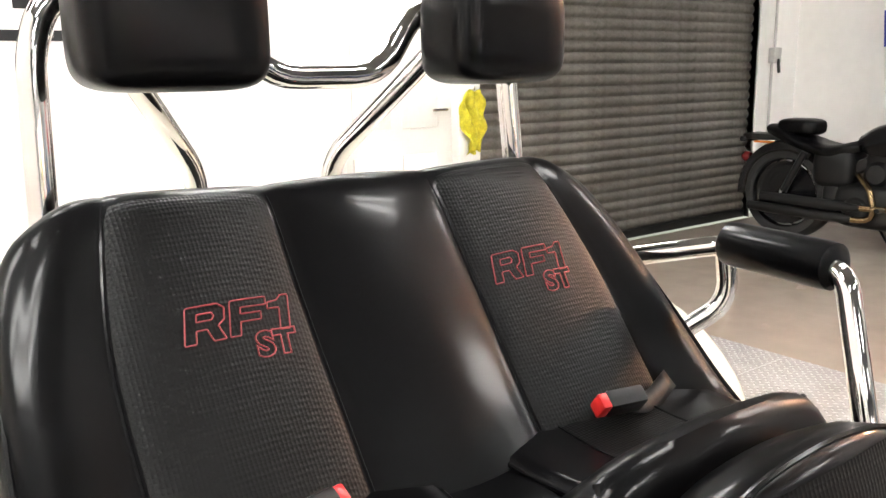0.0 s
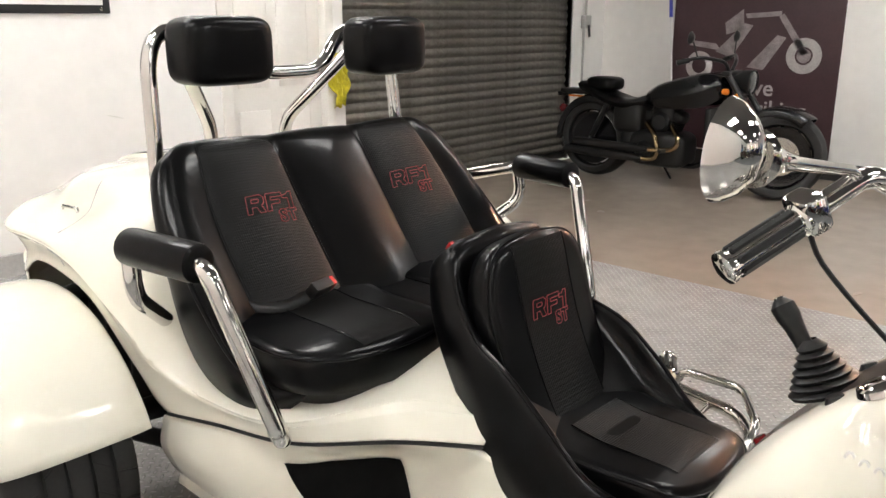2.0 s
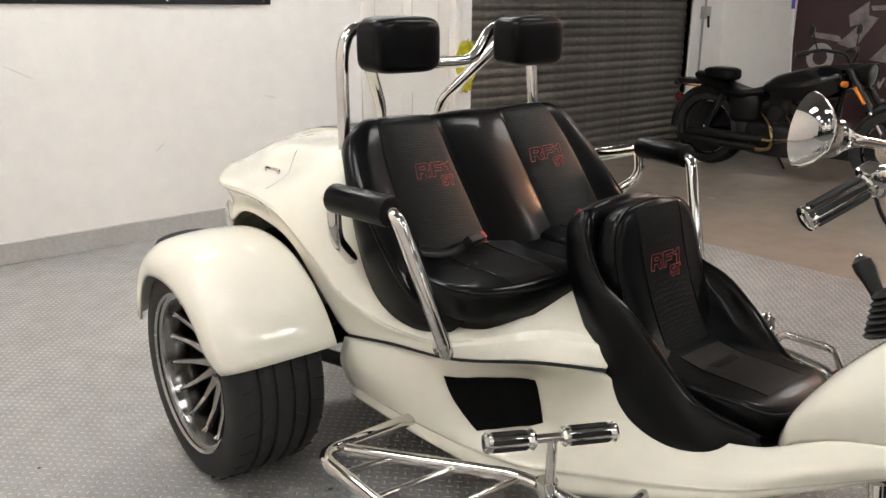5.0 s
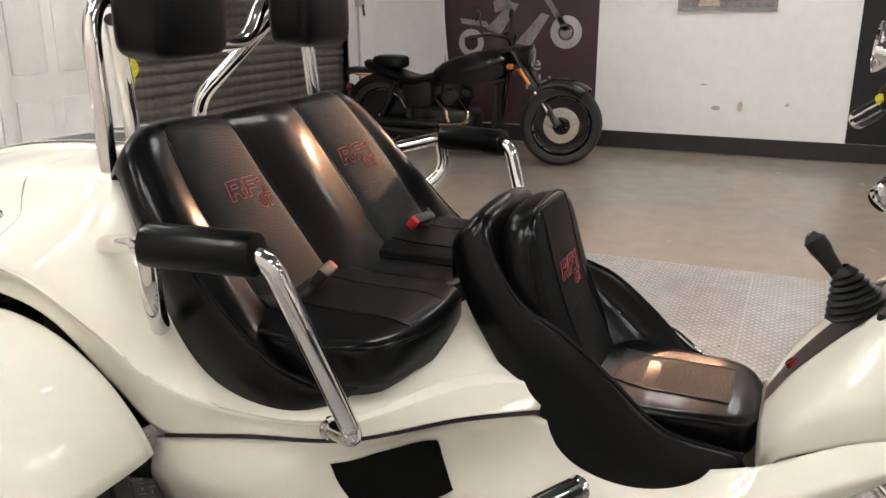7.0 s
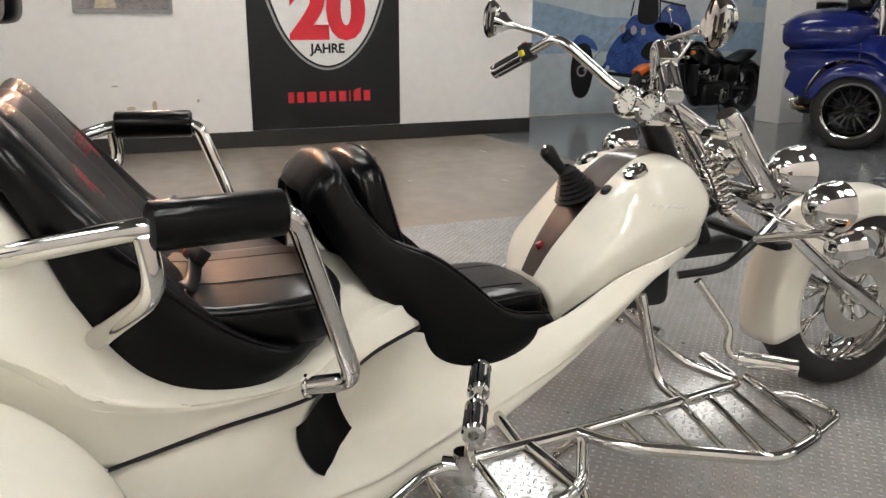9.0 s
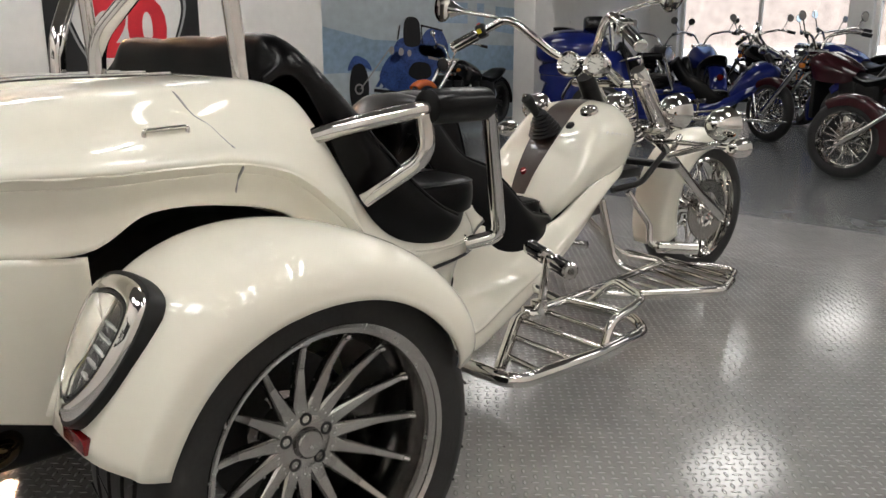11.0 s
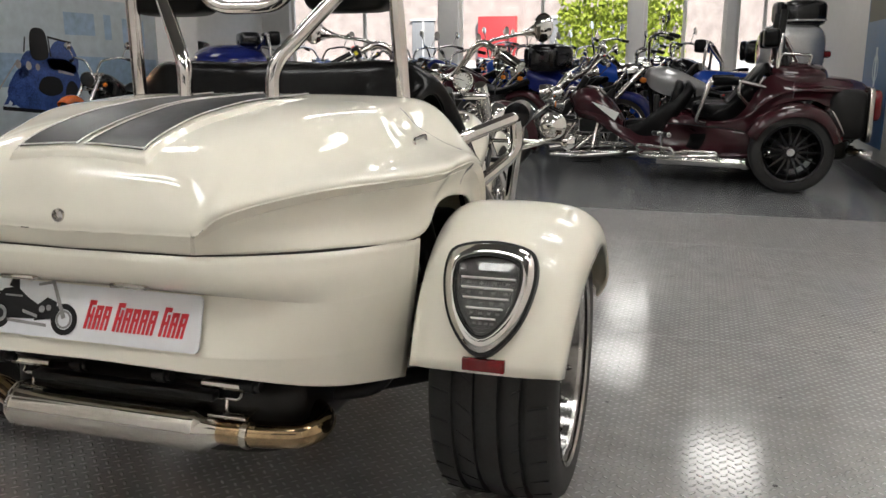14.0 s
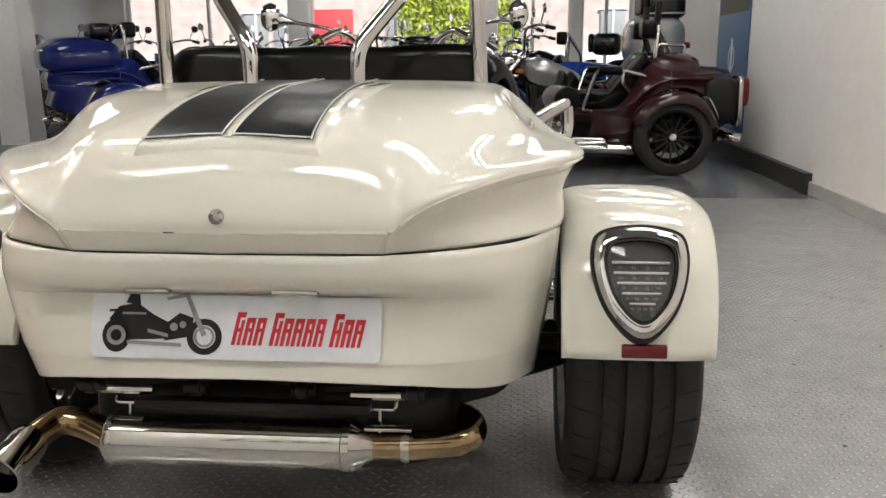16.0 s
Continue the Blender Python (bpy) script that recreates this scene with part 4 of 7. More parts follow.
def cushion_on(parent, plan, top, h, s, leather, fabric, panel, label, m=Matrix(), name="cushion"):
    """A stuffed cushion over a plan outline (mirrored by s), h thick under its top, with a piped edge and a fabric panel x0, x1, y0, y1."""
    line = spline([(x, y, 0) for x, y in plan], 64, True)
    c = sum(line, Vector()) / len(line)
    bm = bmesh.new()
    rings, edge = [], []
    for k, z in ((0.80, -h - 0.03), (0.9, -h), (0.975, -h + 0.012), (1.0, -h * 0.55), (1.0, -0.022), (0.985, -0.008), (0.955, -0.001), (0.86, 0.0), (0.65, 0.0), (0.4, 0.0), (0.15, 0.0)):
        ring_ = []
        for p in line:
            q = c + (p - c) * k
            ring_.append(m @ Vector((q.x * s, q.y, top(q.x, q.y) + z)))
        rings.append([bm.verts.new(p) for p in ring_])
        if k == 0.985:
            edge = ring_
    n = len(line)
    for a, b in zip(rings, rings[1:]):
        for j in range(n):
            bm.faces.new((a[j], a[(j + 1) % n], b[(j + 1) % n], b[j]))
    bm.faces.new(rings[-1])
    bm.faces.new(rings[0][::-1])
    bmesh.ops.recalc_face_normals(bm, faces=bm.faces)
    part(name, bm, leather, parent, label, angle=60)
    part("piping", tube(bmesh.new(), [p + m.to_3x3() @ Vector((0, 0, 0.001)) for p in edge], 0.0032, 6, True), leather, parent)
    if panel:
        x0, x1, y0, y1 = panel
        rows = [[m @ Vector((s * (x0 + (x1 - x0) * j / 8), y0 + (y1 - y0) * i / 15, top(x0 + (x1 - x0) * j / 8, y0 + (y1 - y0) * i / 15) + 0.0012)) for j in range(9)] for i in range(16)]
        part("mesh_panel", skin(bmesh.new(), rows, False), fabric, parent, "black mesh fabric panel")
        for col in (0, -1):
            part("seam", bars([r[col] for r in rows], r=0.0016, seg=6), leather, parent)


def trike(root, paint, stripes=True, rim=ALLOY, lip=ALLOY, leather=BLACK_LEATHER, fabric=MESH_FABRIC, detail=True):
    # body shells
    thick(part("tail_panel", skin(bmesh.new(), rail_grid(TAIL, 34, 40, (1, 2, 3))), paint, root, "lower tail panel with a recess for the plate"), 0.006)
    up = skin(bmesh.new(), relax(rail_grid(UPPER, 110, 74, (2, 3), 0.08), 18, 50, True))
    tree = BVHTree.FromBMesh(up)
    thick(part("upper_body", up, paint, root, "smooth gloss upper body with boot lid"), 0.006)
    low_grid = rail_grid(LOWER, 64, 44, (3,), 0.16)
    low = skin(bmesh.new(), low_grid)
    low_tree = BVHTree.FromBMesh(low)
    thick(part("lower_body", low, paint, root, "gloss lower body and front tunnel"), 0.006)
    tk = skin(bmesh.new(), rail_grid(TANK, 36, 32))
    tank_tree = BVHTree.FromBMesh(tk)
    tank = thick(part("tank", tk, paint, root, "teardrop tank cover"), 0.006)
    part("engine_block", boxes((-0.40, -0.46, 0.42, 0.40, 0.42, 0.60), bevel=0.03), DARK_METAL, root, "dark engine block")
    part("frame_tunnel", boxes((-0.17, 0.3, 0.26, 0.17, 1.25, 0.37), bevel=0.03), DARK_METAL, root)
    part("frame_neck", boxes((-0.08, 1.5, 0.4, 0.08, 1.86, 0.54), bevel=0.03), DARK_METAL, root)

    def drop(tr, x, y, lift=0.0025):
        hit = tr.ray_cast(Vector((x, y, 2)), Vector((0, 0, -1)))
        return hit[0] + hit[1] * (lift if hit[1].z > 0 else -lift)

    def side(tr, y, z, s=1, lift=0.0):
        hit = tr.ray_cast(Vector((1.2, y, z)), Vector((-1, 0, 0)))
        p = hit[0] + hit[1] * (lift if hit[1].x > 0 else -lift)
        return Vector((p.x * s, p.y, p.z))

    def back(tr, x, z, lift=0.0):
        hit = tr.ray_cast(Vector((x, -2, z)), Vector((0, 1, 0)))
        return hit[0] + hit[1] * (lift if hit[1].y < 0 else -lift)

    def raised(x, y):
        """Height of the raised middle of the boot lid over the lid."""
        half = 0.166 + 0.05 * max(0, (y + 0.6) / 0.6)
        e = max(0.0, min(1.0, (half - abs(x)) / 0.016, (y + 0.622) / 0.016))
        return 0.013 * e * e * (3 - 2 * e) * max(0.0, min(1.0, (0.05 - y) / 0.3))

    if stripes:
        g = []
        for j in range(64):
            y = -0.622 + 0.6 * (j / 63) ** 1.6
            half = 0.166 + 0.05 * max(0, (y + 0.6) / 0.6)
            g.append([drop(tree, half * math.copysign(1 - (1 - abs(f)) ** 2, f), y, raised(half * math.copysign(1 - (1 - abs(f)) ** 2, f), y) + 0.0004) for f in [-1 + i / 14 for i in range(29)]])
        part("lid_centre", skin(bmesh.new(), g, False), paint, root, "raised middle of the boot lid")
        for x0, x1 in ((-0.147, -0.0065), (0.0065, 0.147)):
            g = [[drop(tree, x0 + (x1 - x0) * i / 8, -0.598 + 0.69 * j / 40, 0.003 + raised(x0 + (x1 - x0) * i / 8, -0.598 + 0.69 * j / 40)) for i in range(9)] for j in range(41)]
            st = part("stripe", skin(bmesh.new(), g, False), CARBON, root, "black carbon-look stripe")
            for xe in (x0 + 0.003, x1 - 0.003):
                edge = [drop(tree, xe, -0.598 + 0.69 * j / 40, 0.004 + raised(xe, -0.598 + 0.69 * j / 40)) for j in range(41)]
                part("pinstripe", bars(edge, r=0.0018, seg=6), SILVER_LINE, st)
            part("pinstripe", bars([drop(tree, x0 + 0.003 + (x1 - x0 - 0.006) * j / 8, -0.595, 0.004 + raised(x0, -0.595)) for j in range(9)], r=0.0018, seg=6), SILVER_LINE, st)
    # joints of the shells: dark and grey cords stand in for the shade in them
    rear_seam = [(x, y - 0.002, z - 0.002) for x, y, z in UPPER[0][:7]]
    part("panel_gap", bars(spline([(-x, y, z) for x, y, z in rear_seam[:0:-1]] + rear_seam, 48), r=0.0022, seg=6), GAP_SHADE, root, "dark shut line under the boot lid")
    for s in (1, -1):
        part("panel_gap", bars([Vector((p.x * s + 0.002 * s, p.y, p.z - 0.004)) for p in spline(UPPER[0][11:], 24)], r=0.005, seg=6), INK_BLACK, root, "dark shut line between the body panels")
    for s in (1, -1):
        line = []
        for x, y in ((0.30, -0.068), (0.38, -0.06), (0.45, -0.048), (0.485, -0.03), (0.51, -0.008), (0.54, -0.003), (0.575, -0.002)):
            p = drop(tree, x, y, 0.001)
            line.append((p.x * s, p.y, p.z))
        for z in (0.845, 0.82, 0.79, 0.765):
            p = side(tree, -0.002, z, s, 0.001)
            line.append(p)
        part("lid_gap", bars(spline(line, 40), r=0.0026, seg=6), INK_GREY, root, "fine grey line for the shade in the boot lid groove")
    if detail:
        for s in (1, -1):
            latch = bmesh.new()
            a, b = drop(tree, 0.513 * s, -0.139, 0.011), drop(tree, 0.513 * s, -0.055, 0.011)
            tube(latch, bend([a - Vector((0, 0, 0.012)), a, b, b - Vector((0, 0, 0.012))], 0.006), 0.0045, 8)
            part("latch", latch, CHROME, root, "small chrome latch")
        lk = back(tree, 0, 0.775)
        lock = part("lock", lathe(bmesh.new(), [(0.0, 0.004), (0.006, 0.004), (0.0065, 0.008), (0.012, 0.006), (0.0135, 0)], 24, pose(lk.x, lk.y - 0.001, lk.z, 90)), STEEL, root, "round steel boot lock")
    # storage opening in the side: a flat black sheet stands for its shaded depth
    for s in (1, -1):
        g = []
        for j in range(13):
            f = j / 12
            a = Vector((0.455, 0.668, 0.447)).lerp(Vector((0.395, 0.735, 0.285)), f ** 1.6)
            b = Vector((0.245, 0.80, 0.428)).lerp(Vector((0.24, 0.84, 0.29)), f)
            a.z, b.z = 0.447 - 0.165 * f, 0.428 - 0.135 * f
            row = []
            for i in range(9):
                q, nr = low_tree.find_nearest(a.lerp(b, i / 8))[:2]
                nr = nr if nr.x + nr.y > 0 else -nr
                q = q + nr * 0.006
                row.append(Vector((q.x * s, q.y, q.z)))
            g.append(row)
        part("pocket_sheet", skin(bmesh.new(), g, False), RECESS, root, "flat black sheet for the shaded side storage pocket")
    # seats
    bg = relax(rail_grid(BENCH, 60, 57), 10)
    bg = padded(bg, (0, 20, 32, 48, len(bg[0]) * 2 - 50), 6, 40, 0.011)
    bench = thick(part("bench_seat", skin(bmesh.new(), bg), leather, root, "black leather two-seat bench in a moulded shell"), 0.012, 0)
    for s in (1, -1):
        for a, b in ((32, 48),):
            rows = seat_panels(bg, a, b, 9, 40, 0.0085)
            rows = [[Vector((p.x * s, p.y, p.z)) for p in r] for r in rows]
            part("mesh_panel", skin(bmesh.new(), rows, False), fabric, bench, "black mesh fabric panel")
            for col in (0, -1):
                part("seam", bars([r[col] for r in rows], r=0.003, seg=6), leather, bench)
        plan = [(0.062, 0.47), (0.062, 0.62), (0.063, 0.755), (0.085, 0.792), (0.2, 0.812), (0.32, 0.808), (0.425, 0.777), (0.474, 0.715), (0.48, 0.60), (0.462, 0.48), (0.40, 0.455), (0.2, 0.455)]
        top = lambda x, y: 0.702 + 0.006 * (1 - ((abs(x) - 0.27) / 0.2) ** 2) - 0.02 * max(0, (y - 0.72) / 0.09) ** 2 + 0.01 * max(0, (0.56 - y) / 0.1)
        cushion_on(bench, plan, top, 0.092, s, leather, fabric, (0.165, 0.33, 0.49, 0.785), "padded black leather seat cushion")
        piping = [(s * 0.49, 0.305, 0.923), (s * 0.505, 0.42, 0.805), (s * 0.508, 0.51, 0.715), (s * 0.506, 0.59, 0.654), (s * 0.487, 0.665, 0.62)]
        part("piping", bars(spline(piping, 20), r=0.0055, seg=8), leather, bench)
    cushion_on(bench, [(-0.058, 0.47), (-0.058, 0.62), (-0.056, 0.735), (-0.03, 0.765), (0.03, 0.765), (0.056, 0.735), (0.058, 0.62), (0.058, 0.47)],
               lambda x, y: 0.694 - 0.02 * max(0, (y - 0.70) / 0.08) ** 2, 0.1, 1, leather, None, None, "narrow centre cushion")
    vg = relax(rail_grid(BUCKET, 50, 41), 4)
    bucket = thick(part("driver_seat", skin(bmesh.new(), vg), leather, root, "black leather driver's bucket seat"), 0.014)
    lean = pose(0, 0.967, 0.7365, 17, 0, 0)
    flip = lean @ Matrix(((1, 0, 0, 0), (0, 0, 1, 0), (0, 1, 0, 0), (0, 0, 0, 1)))
    half = [(0.155, -0.31), (0.168, -0.15), (0.175, 0.0), (0.17, 0.07), (0.148, 0.125), (0.1, 0.157)]
    plan = [(0, -0.32)] + half + [(0, 0.168)] + [(-x, y) for x, y in half[::-1]]
    cushion_on(bucket, plan, lambda x, y: 0.034 + 0.012 * (1 - (x / 0.16) ** 2) + (0.35 if y > 0 else 0.6) * y * y - 0.022 * max(0, (y - 0.1) / 0.1) ** 2, 0.075, 1, leather, fabric, (-0.088, 0.088, -0.29, 0.148), "padded backrest", flip, "back_pad")
    plan = [(-0.168, 1.055), (-0.17, 1.2), (-0.16, 1.31), (-0.145, 1.385), (-0.09, 1.42), (0, 1.43), (0.09, 1.42), (0.145, 1.385), (0.16, 1.31), (0.17, 1.2), (0.168, 1.055), (0.0, 1.045)]
    cushion_on(bucket, plan, lambda x, y: 0.531 + 0.016 * max(0, (1.2 - y) / 0.1) + 0.006 * (1 - (x / 0.16) ** 2) - 0.022 * max(0, (y - 1.33) / 0.1) ** 2, 0.085, 1, leather, fabric, (-0.085, 0.085, 1.13, 1.365), "padded seat cushion")
    for s in (1, -1):
        rp = [(x * s * 1.01, y + 0.003, z + 0.004) for x, y, z in BUCKET[2][1:]]
        part("piping", bars(spline(rp, 24), r=0.0055, seg=8), leather, bucket)
    # head restraints and their hoop
    hoop = bmesh.new()
    half = [(0.398, 0.132, 0.955), (0.385, 0.11, 1.24), (0.355, 0.105, 1.31), (0.17, 0.105, 1.31), (0.105, 0.105, 1.2)]
    tube(hoop, bend(half[:3] + [(x - 0.035, y, z) for x, y, z in half[3:]] + [(-x - 0.035, y, z) for x, y, z in half[:2:-1]] + [(-x - 0.012, y, z) for x, y, z in half[2::-1]], 0.06), 0.019, 14)
    part("roll_hoop", hoop, CHROME, root, "bent chrome tube hoop")
    for s in (1, -1):
        stay = bmesh.new()
        tube(stay, bend([(0.125 * s, -0.065, 0.955), (0.125 * s, -0.06, 1.05), (0.29 * s, 0.08, 1.265)], 0.05), 0.019, 14)
        part("hoop_stay", stay, CHROME, root, "bent chrome stay")
        hr = bmesh.new()
        lo, hi = (0.112, 0.355) if s > 0 else (-0.428, -0.19)
        puff(hr, lo, hi, 0.118, 0.255, 1.184, 1.346, 5.0, nu=40, nv=26)
        part("headrest", hr, leather, root, "padded black leather headrest")
        # armrest
        arm = bmesh.new()
        tube(arm, bend(mirrored([(0.50, 0.195, 0.838), (0.535, 0.245, 0.858), (0.632, 0.43, 0.902), (0.60, 0.66, 0.90), (0.533, 0.775, 0.555), (0.49, 0.70, 0.54)], s), 0.035), 0.0185, 14)
        a = part("armrest", arm, CHROME, root, "chrome tube armrest with padded sleeve")
        part("arm_stay", bars(bend(mirrored([(0.63, 0.43, 0.89), (0.635, 0.44, 0.80), (0.525, 0.345, 0.70)], s), 0.05), r=0.0185, seg=14), CHROME, a)
        p0, p1 = Vector((0.633 * s, 0.435, 0.905)), Vector((0.603 * s, 0.645, 0.903))
        d = (p1 - p0)
        prof = [0.030, 0.0375, 0.039, 0.039, 0.039, 0.039, 0.0375, 0.030]
        part("arm_pad", tube(bmesh.new(), [p0 + d * f for f in (0, 0.02, 0.08, 0.35, 0.65, 0.92, 0.98, 1)], prof, 20), leather, a, "stitched black leather sleeve")
        fm = Matrix.Translation((0.487 * s, 0.695, 0.539)) @ Vector((0.5 * s, 0.86, 0.15)).to_track_quat("Z", "Y").to_matrix().to_4x4()
        part("foot_flange", lathe(bmesh.new(), [(0.018, -0.004), (0.023, -0.004), (0.024, 0.0), (0.023, 0.005), (0.0185, 0.006)], 28, fm), CHROME, a)
    # belts
    for s in (1, -1):
        pts = [(0.40 * s, 0.50, 0.725), (0.33 * s, 0.52, 0.712), (0.26 * s, 0.535, 0.73)]
        belt = bmesh.new()
        g = [[Vector((p.x, p.y - 0.012, p.z + 0.016)), Vector((p.x, p.y + 0.012, p.z - 0.004))] for p in spline(pts, 10)]
        skin(belt, g, False)
        bl = thick(part("belt", belt, BLACK_PLASTIC, root, "black webbing seat belt"), 0.003)
        m = pose(0.245 * s, 0.54, 0.745, -40, 0, 12 * s)
        part("buckle", box(bmesh.new(), -0.032, -0.014, -0.016, 0.032, 0.014, 0.02, 0.006, m), BLACK_PLASTIC, bl, "dark grey buckle")
        part("button", box(bmesh.new(), (-0.044 if s > 0 else 0.026), -0.012, -0.014, (-0.026 if s > 0 else 0.044), 0.012, 0.018, 0.004, m), RED_PLASTIC, bl, "red release button")
    # tank dressing
    strip = [[drop(tank_tree, x, y, 0.004) for x in [-w + 2 * w * i / 8 for i in range(9)]] for y, w in [(1.432 + 0.45 * j / 30, 0.034 + 0.03 * math.sin(math.pi * min(1, (j / 30) * 1.1)) ) for j in range(31)]]
    part("centre_strip", skin(bmesh.new(), strip, False), BROWN_STRIP, tank, "dark brown centre strip")
    for s in (1, -1):
        c = drop(tank_tree, 0.115 * s, 1.68, 0)
        nrm = tank_tree.ray_cast(Vector((0.115 * s, 1.68, 2)), Vector((0, 0, -1)))[1]
        mm = Matrix.Translation(c) @ nrm.to_track_quat("Z", "Y").to_matrix().to_4x4()
        part("filler_cap", lathe(bmesh.new(), [(0, 0.012), (0.012, 0.013), (0.02, 0.009), (0.024, 0.012), (0.031, 0.01), (0.034, 0.0)], 28, mm), CHROME, tank, "round chrome cap")
        c = drop(tank_tree, 0.085 * s, 1.615, 0)
        part("switch", lathe(bmesh.new(), [(0, 0.012), (0.013, 0.01), (0.019, 0)], 20, Matrix.Translation(c) @ nrm.to_track_quat("Z", "Y").to_matrix().to_4x4()), BLACK_PLASTIC, tank)
    c = drop(tank_tree, -0.01, 1.475, 0)
    part("button", lathe(bmesh.new(), [(0, 0.014), (0.012, 0.012), (0.014, 0), ], 18, pose(c.x, c.y, c.z, 40)), RED_LENS, tank, "red push button")
    lev = base("gear_lever", "black gear lever with ribbed rubber boot", "")
    lev.parent = root
    prof = []
    for i in range(7):
        r = 0.058 - 0.006 * i
        prof += [(r, 0.012 * i), (r + 0.004, 0.012 * i + 0.006)]
    prof += [(0.012, 0.092)]
    mb = look((0, 1.575, 0.735), (0, 1.575 + 0.42, 0.735 - 0.9)) 
    part("boot", lathe(bmesh.new(), prof, 24, mb), BLACK_PLASTIC, lev, "ribbed rubber boot")
    tip = Vector((-0.012, 1.482, 0.862))
    b0 = Vector((0, 1.545, 0.785))
    part("shaft", tube(bmesh.new(), [b0, b0.lerp(tip, 0.35), b0.lerp(tip, 0.6), b0.lerp(tip, 0.8), tip, tip + (tip - b0).normalized() * 0.012], [0.014, 0.015, 0.017, 0.021, 0.021, 0.010], 16), BLACK_PLASTIC, lev)
    part("knob_cap", lathe(bmesh.new(), [(0, 0.004), (0.008, 0.003), (0.01, 0)], 14, Matrix.Translation(tip + (tip - b0).normalized() * 0.012) @ (tip - b0).to_track_quat("Z", "Y").to_matrix().to_4x4()), CHROME, lev)
    front_end(root, paint, rim, detail)
    for s in (1, -1):
        rear_wheel(root, s, rim, lip)
        fender(root, s, paint)
        running_board(root, s)
    underside(root)
    return tree, low_tree, tank_tree


def front_end(root, paint, rim, detail):
    bar = bmesh.new()
    ox = -0.03  # the bar stands a little turned
    half = [(0.437, 1.552, 1.037), (0.33, 1.61, 1.098), (0.25, 1.65, 1.143), (0.205, 1.672, 1.125), (0.093, 1.766, 1.01), (0.06, 1.81, 0.99)]
    tube(bar, bend([(x + ox, y, z) for x, y, z in half] + [(-x + ox, y, z) for x, y, z in half[::-1]], 0.035), 0.0155, 14)
    hb = part("handlebar", bar, CHROME, root, "wide chrome handlebar")
    for s in (1, -1):
        a, b = Vector((0.441 * s + ox, 1.55, 1.035)), Vector((0.337 * s + ox, 1.606, 1.094))
        d = b - a
        g = part("grip", tube(bmesh.new(), [a, a + d * 0.03, a + d * 0.08, a + d * 0.12, a + d * 0.9, a + d * 0.93, b], [0.014, 0.0225, 0.0225, 0.0195, 0.0195, 0.024, 0.024], 18), CHROME, hb, "chrome grip with black inlays")
        q = d.to_track_quat("Z", "Y").to_matrix().to_4x4()
        for k in range(7):
            mm = Matrix.Translation(a + d * 0.14) @ q @ Matrix.Rotation(2 * math.pi * k / 7, 4, "Z")
            part("inlay", box(bmesh.new(), 0.0165, -0.0055, 0.0, 0.0225, 0.0055, d.length * 0.74, 0.002, mm, 1), BLACK_PLASTIC, g)
        c = b + d * 0.06
        part("switch_housing", box(bmesh.new(), -0.024, -0.024, -0.018, 0.024, 0.03, 0.018, 0.008, Matrix.Translation(c) @ q), BLACK_PLASTIC if s < 0 else CHROME, hb)
        if s < 0:
            part("switch", box(bmesh.new(), -0.034, -0.006, -0.012, -0.02, 0.012, 0.004, 0.003, Matrix.Translation(c) @ q), YELLOW, hb)
            part("stop_switch", box(bmesh.new(), -0.006, 0.026, -0.01, 0.01, 0.036, 0.006, 0.003, Matrix.Translation(c) @ q), RED_PLASTIC, hb)
        # mirror
        mc = Vector((0.523 * s + ox, 1.58, 1.197))
        stem = bend([(0.268 * s + ox, 1.645, 1.138), (0.29 * s + ox, 1.645, 1.152), mc + Vector((-0.03 * s, 0.02, -0.01))], 0.02)
        mi = part("mirror", tube(bmesh.new(), stem[:-1] + [stem[-2].lerp(stem[-1], f) for f in (0.6, 0.75, 0.88, 1.0)], [0.0075] * (len(stem) - 1) + [0.0085, 0.013, 0.021, 0.033], 16), CHROME, hb, "oval chrome mirror")
        face = Vector((-0.12 * s, -1, 0.08)).normalized()
        mq = Matrix.Translation(mc) @ face.to_track_quat("Z", "Y").to_matrix().to_4x4() @ Matrix.Diagonal((0.9, 1.22, 1, 1))
        part("shell", lathe(bmesh.new(), [(0, -0.04), (0.02, -0.036), (0.036, -0.022), (0.046, -0.006), (0.049, 0.004), (0.046, 0.006)], 36, mq), CHROME, mi)
        part("glass", lathe(bmesh.new(), [(0, 0.0035), (0.044, 0.0035), (0.046, 0.002)], 36, mq), CHROME, mi)
        if s > 0:
            part("cable", bars(spline([(0.295, 1.61, 1.075), (0.285, 1.64, 1.02), (0.245, 1.75, 0.9), (0.2, 1.86, 0.79), (0.12, 1.97, 0.68)], 20), r=0.0035, seg=6), BLACK_PLASTIC, hb)
        # instruments
        gm = Matrix.Translation((0.03 + 0.078 * s, 1.735 - 0.02 * s, 0.978)) @ Vector((0.1, -0.95, 0.3)).to_track_quat("Z", "Y").to_matrix().to_4x4()
        ga = part("gauge", lathe(bmesh.new(), [(0.02, -0.06), (0.04, -0.045), (0.047, -0.01), (0.047, 0.006), (0.043, 0.011), (0.034, 0.004)], 32, gm), CHROME, hb, "round instrument in a chrome housing")
        part("dial", lathe(bmesh.new(), [(0, 0.003), (0.036, 0.003)], 32, gm), GAUGE_FACE, ga, "pale dial face")
        marks = bmesh.new()
        for k in range(11):
            box(marks, -0.0012, 0.024, 0.003, 0.0012, 0.031, 0.0045, 0, gm @ Matrix.Rotation(radians(-135 + 27 * k), 4, "Z"))
        box(marks, -0.0012, -0.006, 0.0032, 0.0012, 0.03, 0.0055, 0, gm @ Matrix.Rotation(radians(70), 4, "Z"))
        part("markings", marks, INK_BLACK, ga)
